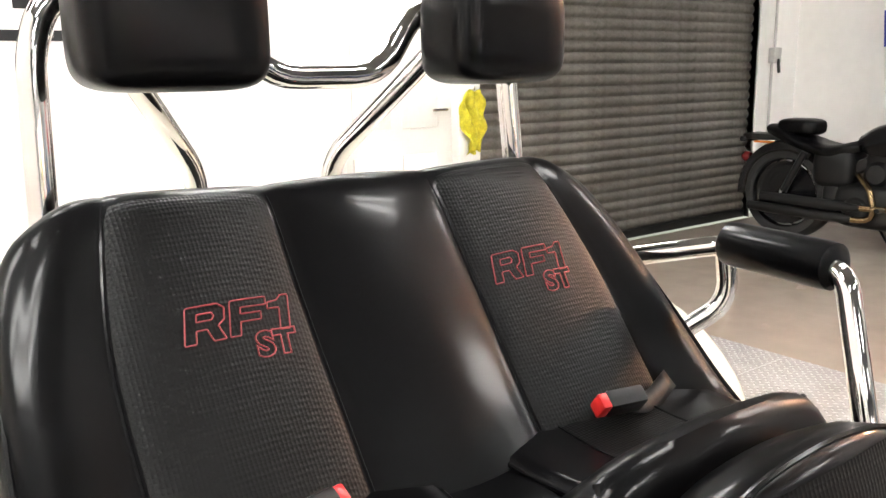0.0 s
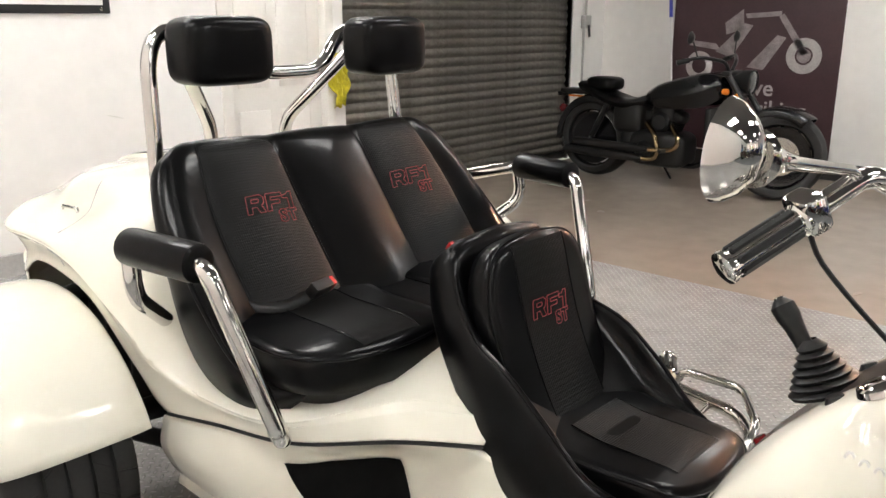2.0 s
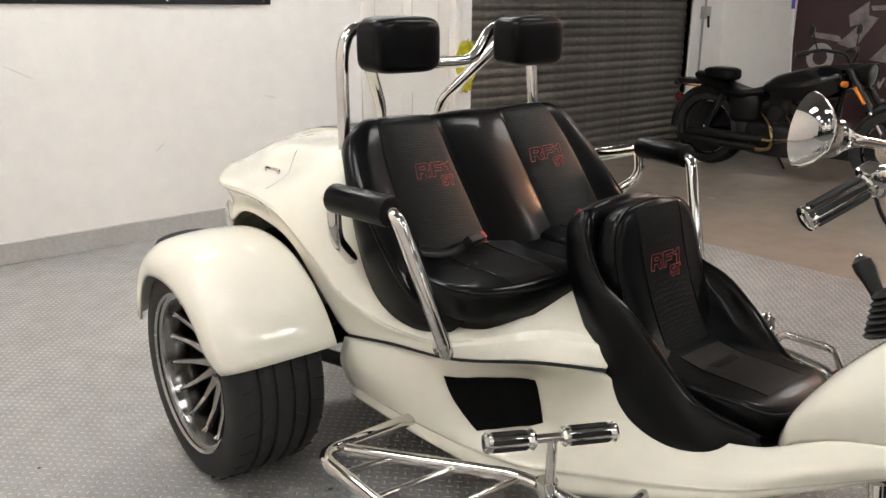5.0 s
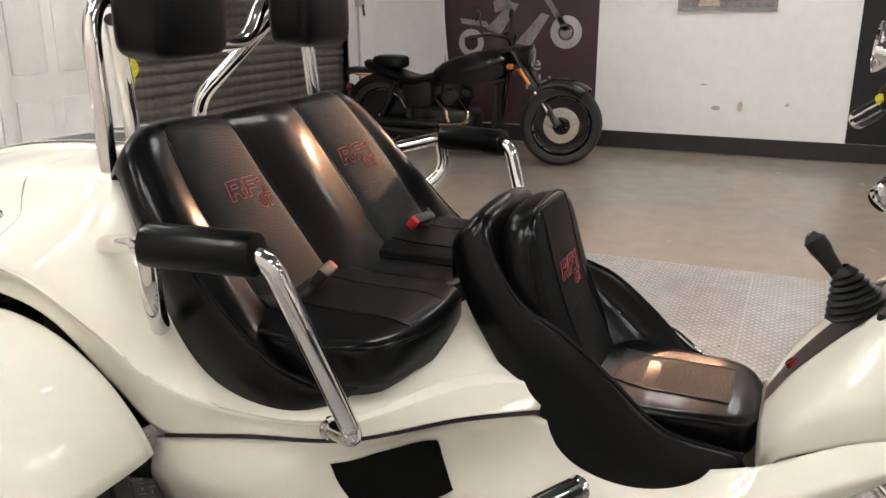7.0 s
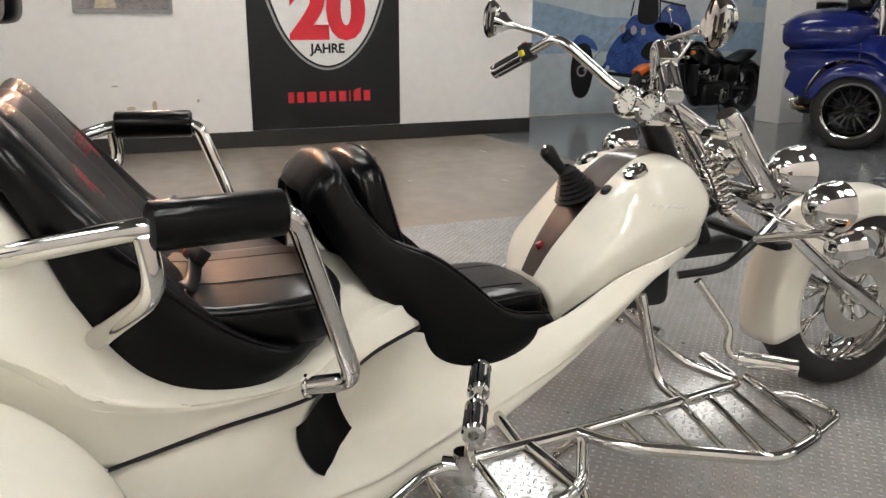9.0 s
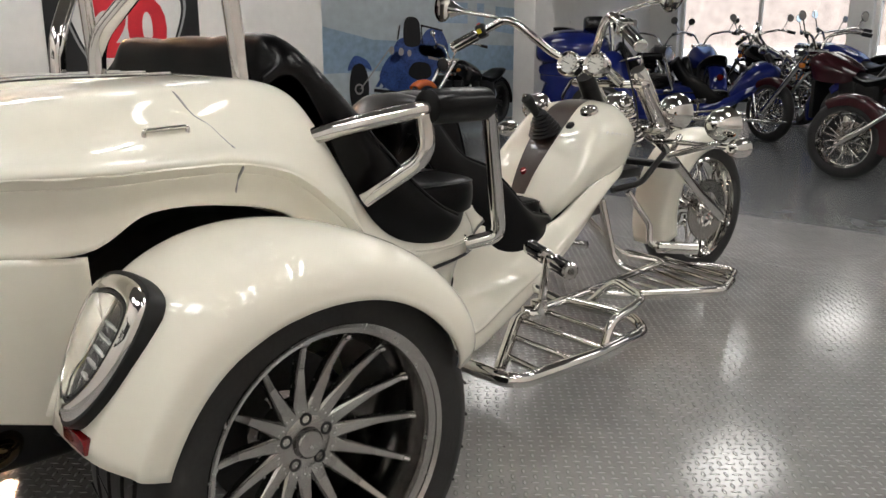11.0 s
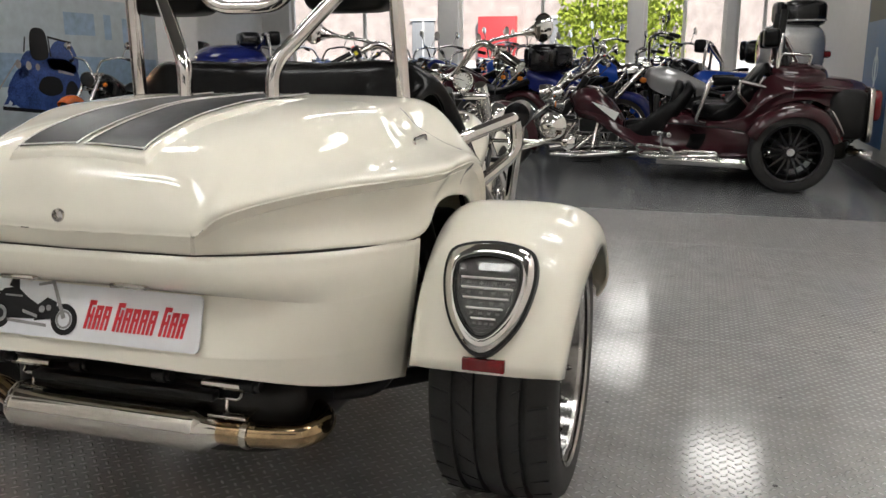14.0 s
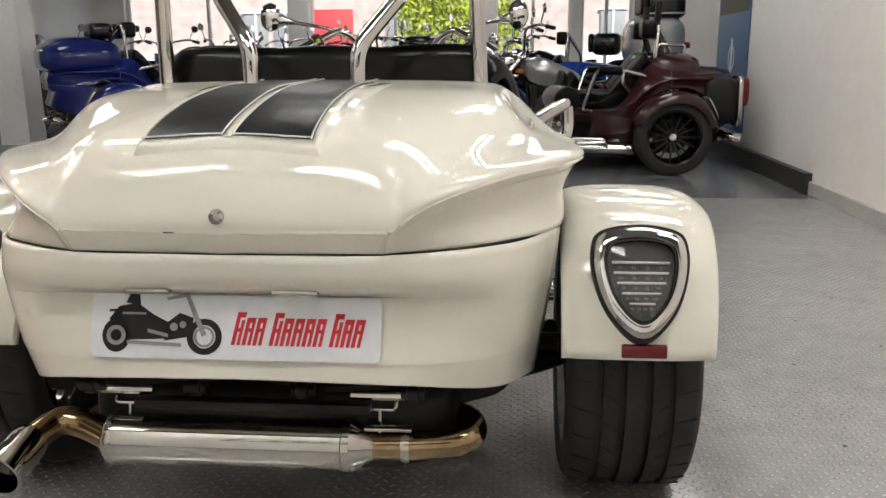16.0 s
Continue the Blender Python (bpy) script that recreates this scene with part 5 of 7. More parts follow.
    # fork
    fk = base("fork", "polished long fork with twin legs and bracing", "")
    fk.parent = root
    for s in (1, -1):
        part("upper_tube", tube(bmesh.new(), [(0.125 * s, 1.955, 0.955), (0.125 * s, 1.965, 0.94), (0.125 * s, 2.15, 0.705), (0.125 * s, 2.16, 0.69)], [0.028, 0.034, 0.034, 0.028], 18), CHROME, fk)
        part("leg", tube(bmesh.new(), [(0.125 * s, 2.14, 0.665), (0.125 * s, 2.45, 0.43), (0.125 * s, 2.62, 0.32), (0.125 * s, 2.66, 0.29)], [0.02, 0.02, 0.027, 0.02], 16), CHROME, fk)
        spring = [(0.085 * s + 0.026 * math.cos(t * 0.7), 1.94 + 0.10 * t / 80 + 0.026 * math.sin(t * 0.7) * 0.7, 0.84 - 0.17 * t / 80 + 0.026 * math.sin(t * 0.7) * 0.6) for t in range(81)]
        part("spring", bars(spring, r=0.005, seg=6), CHROME, fk, "coil spring")
        part("brace", bars(bend([(0.125 * s, 2.17, 0.62), (0.15 * s, 1.98, 0.52), (0.1 * s, 1.86, 0.50)], 0.04), r=0.012), DARK_METAL, fk)
    for row in ((-0.17, 1.925, 0.885, 0.17, 1.985, 0.915), (-0.17, 2.07, 0.70, 0.17, 2.13, 0.735)):
        part("clamp", boxes(row, bevel=0.012), CHROME, fk)
    for s in (1, -1):
        part("riser", bars([(0.07 * s - 0.03, 1.79, 1.0), (0.07 * s - 0.01, 1.95, 0.9)], r=0.02), CHROME, fk)
    part("steering_head", tube(bmesh.new(), [(0, 1.80, 0.93), (0, 1.96, 0.66), (0, 2.02, 0.56)], [0.035, 0.04, 0.03], 16), DARK_METAL, fk)
    part("cross_link", boxes((-0.20, 2.12, 0.565, 0.20, 2.18, 0.59), (-0.04, 1.9, 0.52, 0.04, 2.15, 0.56), bevel=0.01), DARK_METAL, fk)
    # lamps
    for x, y, z, r in ((0.47, 1.99, 0.765, 0.062), (-0.43, 2.02, 0.785, 0.062), (0.14, 2.20, 0.785, 0.07), (-0.14, 2.20, 0.785, 0.07)):
        mm = Matrix.Translation((x, y, z)) @ Vector((0, 1, -0.05)).to_track_quat("Z", "Y").to_matrix().to_4x4()
        lp = part("headlamp", lathe(bmesh.new(), [(0, -1.15 * r), (0.4 * r, -1.05 * r), (0.75 * r, -0.7 * r), (0.95 * r, -0.2 * r), (r, 0.25 * r), (1.05 * r, 0.35 * r), (0.98 * r, 0.42 * r)], 36, mm), CHROME, root, "bullet-shaped chrome headlamp")
        part("lens", lathe(bmesh.new(), [(0, 0.5 * r), (0.6 * r, 0.46 * r), (0.98 * r, 0.36 * r)], 36, mm), SMOKE_LENS, lp, "clear lamp lens")
        part("bracket", bars([(x, y, z - r), (x * 0.6, y - 0.03, z - r - 0.06), (x * 0.5, 2.10, 0.70)], r=0.012), CHROME, lp)
    for s in (1, -1):
        mm = Matrix.Translation((0.55 * s, 1.97, 0.69)) @ Vector((0.0, 1, 0)).to_track_quat("Z", "Y").to_matrix().to_4x4()
        ts = part("turn_signal", lathe(bmesh.new(), [(0, -0.06), (0.022, -0.05), (0.033, -0.02), (0.035, 0.03)], 24, mm), CHROME, root, "small bullet turn signal")
        part("lens", lathe(bmesh.new(), [(0, 0.045), (0.025, 0.04), (0.034, 0.03)], 24, mm), AMBER, ts, "amber lens")
        part("arm", bars([(0.55 * s, 1.97, 0.69), (0.14 * s, 2.08, 0.68)], r=0.01), CHROME, ts)
    # wheel
    fw = base("front_wheel", "narrow spoked front wheel", "")
    fw.parent = root
    fw.matrix_basis = pose(0, 2.63, 0.325, 0, 0, -4)
    R = 0.325
    part("tyre", lathe(bmesh.new(), [(0.222, -0.055), (0.25, -0.07), (0.285, -0.068), (0.31, -0.05), (0.322, -0.022), (R, 0), (0.322, 0.022), (0.31, 0.05), (0.285, 0.068), (0.25, 0.07), (0.222, 0.055)], 64, AXLE), RUBBER, fw, "black tyre")
    part("rim", lathe(bmesh.new(), [(0.236, 0.06), (0.228, 0.066), (0.222, 0.05), (0.205, 0.02), (0.205, -0.02), (0.222, -0.05), (0.228, -0.066), (0.236, -0.06)], 64, AXLE), CHROME, fw, "polished rim")
    part("hub", lathe(bmesh.new(), [(0, 0.07), (0.03, 0.07), (0.045, 0.05), (0.045, -0.05), (0.03, -0.07), (0, -0.07)], 28, AXLE), CHROME, fw)
    spm = bmesh.new()
    tube(spm, [(0.045, 0.0, 0.03), (0.03, 0.006, 0.12), (0.012, 0, 0.21)], [0.008, 0.006, 0.008], 8)
    sm = finish(spm, "spoke", CHROME)
    for i in range(18):
        o = new("spoke", sm)
        o.parent = fw
        o.matrix_basis = Matrix.Rotation(2 * math.pi * i / 18, 4, "X") @ pose(0, 0, 0, 0, 0, 180 * (i % 2))
    part("brake_disc", lathe(bmesh.new(), [(0.08, 0.078), (0.14, 0.078), (0.14, 0.072), (0.08, 0.072)], 40, AXLE, True), STEEL, fw, "steel brake disc")
    part("axle", bars([(-0.15, 0, 0), (0.15, 0, 0)], r=0.014), CHROME, fw)
    # mudguard, drawn far down behind the wheel
    grid = []
    for i in range(33):
        f = i / 32
        a = radians(60 + 138 * f)
        k = 0.352 + 0.02 * f
        w = 0.085 - 0.01 * abs(f - 0.5)
        row = [(w, k - 0.075 - 0.035 * f), (w, k - 0.03), (w * 0.8, k - 0.004), (0, k + 0.008)]
        grid.append(spline([(x, 2.63 + r * math.cos(a), 0.325 + r * math.sin(a)) for x, r in row], 14))
    thick(part("front_fender", skin(bmesh.new(), grid), paint, root, "deep gloss front mudguard"), 0.006)


def running_board(root, s):
    lie = lambda y: 0.28 - 0.05 * max(0, (y - 0.6) / 1.4)  # the boards sink towards the front
    rb = base("running_board", "chrome tube running board with rungs and footpegs", "")
    rb.parent = root
    P = lambda *pts: mirrored([(x, y, lie(y)) for x, y in pts], s)
    part("outer_rail", bars(bend(P((0.34, 0.53), (0.48, 0.565), (0.785, 0.565), (0.785, 0.88), (0.75, 1.14), (0.63, 1.235), (0.42, 1.22)), 0.06), r=0.0185, seg=14), CHROME, rb)
    part("inner_rail", bars(bend(P((0.715, 0.585), (0.44, 0.95), (0.405, 1.2), (0.375, 1.45), (0.29, 1.95), (0.10, 1.98)), 0.05), r=0.0165, seg=14), CHROME, rb)
    part("front_rail", bars(bend(P((0.385, 1.36), (0.48, 1.42), (0.655, 1.735), (0.595, 1.92), (0.27, 1.99)), 0.05), r=0.0165, seg=14), CHROME, rb)
    part("tip_loop", bars(bend(P((0.37, 1.96), (0.40, 2.04), (0.53, 2.06), (0.61, 1.86)), 0.05), r=0.0125, seg=12), CHROME, rb)
    for a, b in (((0.785, 0.67), (0.64, 0.69)), ((0.785, 0.80), (0.54, 0.82)), ((0.775, 0.93), (0.45, 0.95)), ((0.76, 1.05), (0.42, 1.08)),
                 ((0.515, 1.48), (0.37, 1.50)), ((0.56, 1.56), (0.355, 1.61)), ((0.60, 1.635), (0.335, 1.71)), ((0.645, 1.71), (0.32, 1.81)), ((0.625, 1.82), (0.305, 1.9))):
        part("rung", bars([(a[0] * s, a[1], lie(a[1]) - 0.002), (b[0] * s, b[1], lie(b[1]) - 0.002)], r=0.0095, seg=10), CHROME, rb)
    part("toe_guard", bars(bend([(0.765 * s, 0.93, lie(0.93)), (0.765 * s, 0.955, 0.335), (0.735 * s, 1.15, 0.35), (0.55 * s, 1.27, 0.345), (0.47 * s, 1.25, lie(1.25))], 0.05), r=0.0125, seg=12), CHROME, rb)
    part("peg_post", bars([(0.447 * s, 1.045, 0.24), (0.458 * s, 1.06, 0.432)], r=0.0125), CHROME, rb)
    part("post_clamp", bars([(0.42 * s, 1.0, 0.265), (0.447 * s, 1.04, 0.265)], [(0.447 * s, 1.04, 0.235), (0.447 * s, 1.04, 0.305)], r=0.025), CHROME, rb)
    a, b = Vector((0.605 * s, 0.985, 0.433)), Vector((0.325 * s, 1.135, 0.431))
    d = b - a
    part("peg_bar", bars([a, b], r=0.011), CHROME, rb)
    q = d.to_track_quat("Z", "Y").to_matrix().to_4x4()
    for f0, f1 in ((0.0, 0.38), (0.58, 1.0)):
        g = part("footpeg", tube(bmesh.new(), [a + d * f0, a + d * (f0 + 0.02), a + d * (f0 + 0.05), a + d * (f1 - 0.05), a + d * (f1 - 0.02), a + d * f1], [0.02, 0.025, 0.021, 0.021, 0.025, 0.02], 18), CHROME, rb, "chrome footpeg with rubber inlays")
        for k in range(7):
            mm = Matrix.Translation(a + d * (f0 + 0.06)) @ q @ Matrix.Rotation(2 * math.pi * k / 7, 4, "Z")
            part("inlay", box(bmesh.new(), 0.017, -0.006, 0.0, 0.0235, 0.006, d.length * (f1 - f0 - 0.12), 0.002, mm, 1), BLACK_PLASTIC, g)
    for stay in (bend([(0.2 * s, 1.66, 0.50), (0.24 * s, 1.70, 0.26), (0.345 * s, 1.72, lie(1.72))], 0.06), bend([(0.13 * s, 1.62, 0.46), (0.15 * s, 1.85, 0.26), (0.29 * s, 1.95, lie(1.95))], 0.06),
                 [(0.36 * s, 0.53, 0.30), (0.36 * s, 0.53, 0.28)], [(0.28 * s, 1.2, 0.28), (0.405 * s, 1.2, lie(1.2))]):
        part("rail_stay", bars(stay, r=0.0155, seg=12), CHROME, rb)
    part("pedal", bars(bend([(0.16 * s, 1.88, 0.50), (0.21 * s, 1.97, 0.36), (0.22 * s, 1.95, 0.29), (0.27 * s, 2.02, 0.275)], 0.03), r=0.012), CHROME, rb)
    part("pedal_pad", tube(bmesh.new(), [(0.24 * s, 1.98, 0.28), (0.34 * s, 2.10, 0.272)], 0.024, 14), CHROME, rb, "ribbed pedal pad")


def underside(root):
    ex = base("exhaust", "polished steel silencer with heat-tinted pipes", "")
    ex.parent = root
    ax = pose(0, -0.53, 0.302, 0, 90, 0)
    part("silencer", lathe(bmesh.new(), [(0.03, -0.305), (0.048, -0.30), (0.053, -0.293), (0.053, -0.283), (0.05, -0.28), (0.05, 0.165), (0.054, 0.168), (0.054, 0.182), (0.05, 0.186), (0.04, 0.20), (0.027, 0.225)], 40, ax), SILENCER, ex, "polished steel silencer can")
    part("pipe", tube(bmesh.new(), bend([(0.22, -0.53, 0.302), (0.30, -0.525, 0.302), (0.41, -0.50, 0.302), (0.41, -0.40, 0.305), (0.28, -0.36, 0.31), (0.0, -0.36, 0.31)], 0.075), 0.028, 18), BRONZE, ex, "heat-tinted bronze pipe")
    part("collar", lathe(bmesh.new(), [(0.031, -0.008), (0.033, 0), (0.031, 0.008), (0.028, 0.008)], 24, pose(0.285, -0.526, 0.302, 0, 90, 0)), STEEL, ex)
    part("outlet_pipe", bars(bend([(-0.30, -0.53, 0.302), (-0.36, -0.505, 0.315), (-0.42, -0.50, 0.325), (-0.445, -0.57, 0.31)], 0.05), r=0.029, seg=18), BRONZE, ex, "heat-tinted bronze pipe")
    tipm = Matrix.Translation((-0.447, -0.555, 0.31)) @ Vector((-0.08, -1, -0.25)).to_track_quat("Z", "Y").to_matrix().to_4x4()
    part("tail_pipe", lathe(bmesh.new(), [(0.03, 0), (0.037, 0.01), (0.04, 0.03), (0.043, 0.11), (0.045, 0.112), (0.041, 0.112), (0.037, 0.03), (0, 0.025)], 32, tipm), CHROME, ex, "chrome tail pipe")
    for x in (-0.26, 0.235):
        part("hanger", bars(bend([(x - 0.03, -0.50, 0.40), (x - 0.03, -0.52, 0.372), (x + 0.03, -0.52, 0.372), (x + 0.03, -0.50, 0.40)], 0.01), [(x, -0.52, 0.372), (x, -0.53, 0.33)], r=0.004, seg=8), STEEL, ex)
        part("bolt", bars([(x - 0.055, -0.52, 0.40), (x + 0.05, -0.52, 0.40)], r=0.009, seg=8), STEEL, ex)
    part("clamp_strap", boxes((0.21, -0.56, 0.345, 0.30, -0.49, 0.352), bevel=0.002), STEEL, ex)
    for x in (-0.33, -0.12, 0.09, 0.3):
        part("fitting", lathe(bmesh.new(), [(0, -0.022), (0.012, -0.022), (0.012, -0.012), (0.017, -0.01), (0.017, 0.01), (0.012, 0.012), (0.012, 0.022), (0, 0.022)], 12, pose(x, -0.53, 0.412, 0, 90, 0)), DARK_METAL, ex, "dark pipe fitting")
    part("hose", bars(spline([(-0.4, -0.46, 0.41), (-0.25, -0.5, 0.405), (-0.05, -0.47, 0.415), (0.15, -0.5, 0.402), (0.38, -0.44, 0.41)], 30), r=0.011, seg=8), BLACK_PLASTIC, ex, "black rubber hose")
    part("rear_beam", boxes((-0.24, -0.55, 0.372, 0.22, -0.52, 0.392), bevel=0.006), DARK_METAL, root, "dark steel rear beam")
    part("engine_cover", puff(bmesh.new(), -0.38, 0.38, -0.52, -0.05, 0.22, 0.42, 5), BLACK_PLASTIC, root, "black engine undertray")
    for s in (1, -1):
        part("trailing_arm", bars(bend([(0.60 * s, -0.02, 0.33), (0.40 * s, 0.02, 0.32), (0.15 * s, 0.05, 0.32)], 0.05), [(0.60 * s, -0.02, 0.30), (0.38 * s, -0.16, 0.28)], [(0.58 * s, 0.03, 0.36), (0.40 * s, 0.30, 0.30)], r=0.022), BLACK_PLASTIC, root, "black suspension arm")
        part("drive_shaft", bars([(0.62 * s, 0, 0.33), (0.2 * s, 0, 0.33)], r=0.028), DARK_METAL, root)
        part("damper", bars([(0.53 * s, 0.08, 0.36), (0.48 * s, 0.02, 0.66)], r=0.03), DARK_METAL, root, "dark suspension damper")
        part("arch_liner", skin(bmesh.new(), [[Vector((s * x, 0.37 * math.cos(radians(a)), 0.33 + 0.37 * math.sin(radians(a)))) for x in (0.40, 0.48, 0.54)] for a in range(25, 148, 9)], False), BLACK_PLASTIC, root)
        part("cooling_pipe", bars(bend([(0.50 * s, -0.15, 0.62), (0.49 * s, -0.17, 0.40), (0.47 * s, -0.24, 0.315), (0.36 * s, -0.30, 0.31)], 0.05), r=0.019), BLACK_PLASTIC, root)
        part("drain_plug", lathe(bmesh.new(), [(0, -0.025), (0.018, -0.025), (0.02, 0)], 14, pose(0.35 * s, -0.31, 0.31, 90)), DARK_METAL, root)


white_trike = base("trike", "ivory white three-wheeled motorcycle with black leather seats", "trike")
_, low_tree, tank_tree = trike(white_trike, IVORY)

# embroidered model marks on the seats, laid on the cloth
def outline_mark(h, m, r):
    """Wide slanted outline letters of height h, drawn as stitched lines."""
    shapes = ((0.0, [(0, 0), (0, 1), (0.85, 1), (1.05, 0.86), (1.05, 0.54), (0.88, 0.4), (1.1, 0), (0.76, 0), (0.58, 0.34), (0.3, 0.34), (0.3, 0)]),
              (0.0, [(0.3, 0.58), (0.3, 0.78), (0.7, 0.78), (0.76, 0.68), (0.7, 0.58)]),
              (1.2, [(0, 0), (0, 1), (1.05, 1), (1.05, 0.78), (0.3, 0.78), (0.3, 0.6), (0.9, 0.6), (0.9, 0.38), (0.3, 0.38), (0.3, 0)]),
              (2.3, [(0.36, 0), (0.36, 0.64), (0, 0.64), (0, 0.82), (0.3, 0.86), (0.42, 1), (0.66, 1), (0.66, 0)]))
    bm = bmesh.new()
    for at, pts in shapes:
        loop = []
        for (x0, y0), (x1, y1) in zip(pts, pts[1:] + pts[:1]):
            loop += [(x0 + (x1 - x0) * f, y0 + (y1 - y0) * f) for f in (0.04, 0.35, 0.65, 0.96)]
        tube(bm, [m @ Vector(((x + at - 1.45 + y * 0.25) * h, (y - 0.5) * h, 0)) for x, y in loop], r, 4, True)
    return bm


def mark(parent, cx, cy, cz, face, up_dir, k=1.0):
    z = Vector(face).normalized()
    y = (Vector(up_dir) - z * Vector(up_dir).dot(z)).normalized()
    x = y.cross(z)
    m = Matrix((x, y, z)).transposed().to_4x4()
    m.translation = (cx, cy, cz)
    trees = [BVHTree.FromPolygons([v.co for v in o.data.vertices], [p.vertices for p in o.data.polygons]) for o in parent.children if o.name.startswith("mesh_panel")]
    for body, size, at, wide, shear in (("RF1", 0.056, (-0.012, 0.008), 1.3, 0.2), ("ST", 0.042, (0.031, -0.032), 1.15, 0.1)):
        bm = outline_mark(size * 0.82 * k, pose(at[0] * k, at[1] * k, 0), 0.00095) if body == "RF1" else lettering(body, size * k, pose(at[0] * k, at[1] * k, 0) @ Matrix.Diagonal((wide, 1, 1, 1)), 0.00095, shear=shear, spacing=1.06, bold=0.0022 * k)
        for v in bm.verts:
            p = m @ Vector((v.co.x, v.co.y, 0.12))
            hits = [h[0] for h in (t.ray_cast(p, -z) for t in trees) if h[0] is not None]
            v.co = (max(hits, key=lambda q: q.dot(z)) if hits else m @ Vector((v.co.x, v.co.y, 0))) + z * (v.co.z + 0.0012)
        part("stitched_mark", bm, RED_THREAD, parent, "red stitched letters")


bench = [o for o in white_trike.children if o.name.startswith("bench_seat")][0]
bucket = [o for o in white_trike.children if o.name.startswith("driver_seat")][0]
for cx in (0.228, -0.245):
    mark(bench, cx, 0.354, 0.908, (0, 0.80, 0.6), (0, -0.6, 0.8))
mark(bucket, 0.0, 1.011, 0.75, (0, 0.956, 0.292), (0, -0.292, 0.956), 0.85)

# show plate on the tail
corner = [(0.012 * math.cos(a * math.pi / 8), 0.012 * math.sin(a * math.pi / 8)) for a in range(5)]
outline = [(0.248 + x, 0.0435 + y) for x, y in corner] + [(-0.248 - x, 0.0435 + y) for x, y in corner[::-1]] + [(-0.248 - x, -0.0435 - y) for x, y in corner] + [(0.248 + x, -0.0435 - y) for x, y in corner[::-1]]
plate = part("show_plate", sheet(bmesh.new(), outline, 0.004, pose(0, -0.628, 0.567, 90 - 17, 0, 0)), PLATE_WHITE, white_trike, "white show plate with a trike picture and red lettering", False)
pm = pose(0, -0.628, 0.567, 90 - 17, 0, 0) @ pose(0, 0, 0.0045)


def flat(name, outlines, material, m, parent, label="", depth=0.0008):
    groups = [[o] for o in outlines] if len(outlines) < 13 else [outlines]
    for pieces in groups:
        bm = bmesh.new()
        for o in pieces:
            sheet(bm, o, depth, m)
        part(name, bm, material, parent, label, False)


def slant(x0, y0, x1, y1, k=0.2):
    return [(x0 + y0 * k, y0), (x1 + y0 * k, y0), (x1 + y1 * k, y1), (x0 + y1 * k, y1)]


def ring(cx, cy, r0, r1, n=24):
    """Segments of a flat ring."""
    out = []
    for i in range(n):
        a, b = 2 * math.pi * i / n, 2 * math.pi * (i + 1) / n
        out.append([(cx + r1 * math.cos(a), cy + r1 * math.sin(a)), (cx + r1 * math.cos(b), cy + r1 * math.sin(b)), (cx + r0 * math.cos(b), cy + r0 * math.sin(b)), (cx + r0 * math.cos(a), cy + r0 * math.sin(a))])
    return out


def printed_trike(m, k, parent, dark, light):
    """A flat printed picture of a three-wheeler, k metres long."""
    S = lambda pts: [(x * k, y * k) for x, y in pts]
    flat("print", [S(oval(0.125, 0.145, 24, -0.38, -0.08)), S([(-0.45, 0.06), (-0.36, 0.17), (-0.2, 0.2), (-0.05, 0.1), (0.12, 0.02), (0.12, -0.1), (-0.3, -0.12)]),
                   S([(-0.3, 0.2), (-0.25, 0.32), (-0.19, 0.32), (-0.17, 0.18)]), S([(0.02, 0.0), (0.18, 0.12), (0.3, 0.08), (0.28, -0.08), (0.05, -0.12)]), S([(-0.45, 0.14), (-0.22, 0.16), (-0.22, 0.13), (-0.45, 0.12)])], dark, m, parent, "printed picture in dark ink")
    flat("print", [S(o) for o in ring(0.4, -0.08, 0.10, 0.155)], dark, m @ pose(0, 0, 0.0004), parent)
    for hoop in (ring(-0.38, -0.08, 0.05, 0.085), ring(0.4, -0.08, 0.07, 0.09)):
        flat("print", [S(o) for o in hoop], light, m @ pose(0, 0, 0.0012), parent)
    for o in ([(0.22, 0.28), (0.25, 0.3), (0.42, -0.06), (0.38, -0.08)], [(-0.28, -0.15), (0.2, -0.17), (0.2, -0.14), (-0.28, -0.12)], [(0.06, 0.25), (0.24, 0.29), (0.24, 0.26), (0.07, 0.225)],
              oval(0.035, 0.035, 14, 0.13, 0.0), oval(0.03, 0.03, 14, 0.21, 0.02), [(-0.1, -0.02), (0.08, -0.06), (0.08, -0.09), (-0.1, -0.05)], [(-0.33, 0.12), (-0.12, 0.12), (-0.12, 0.1), (-0.33, 0.1)]):
        flat("print", [S(o)], light, m @ pose(0, 0, 0.0012), parent)


printed_trike(pm @ pose(-0.135, 0, 0), 0.205, plate, INK_BLACK, INK_GREY)
words = []
x = -0.005
for n_, tall in ((3, 1), (5, 1), (3, 1)):
    for i in range(n_):
        h = 0.026 if i == 0 else 0.018
        w = 0.0175
        words += [slant(x, -0.024, x + 0.006, h, 0.22), slant(x + 0.0095, -0.024, x + 0.0145, h if i else h - 0.012, 0.22), slant(x, h - 0.008, x + 0.0145, h, 0.22), slant(x + 0.002, -0.004, x + 0.0125, 0.002, 0.22)]
        x += w
    x += 0.009
flat("lettering", words, INK_RED, pm @ pose(0.006, -0.002, 0) @ Matrix.Diagonal((1.1, 1.15, 1, 1)), plate, "red slanted lettering")
for bx in (-0.145, 0.115):
    part("plate_clip", boxes((bx - 0.04, -0.652, 0.632, bx + 0.04, -0.61, 0.643), bevel=0.003), STEEL, white_trike)
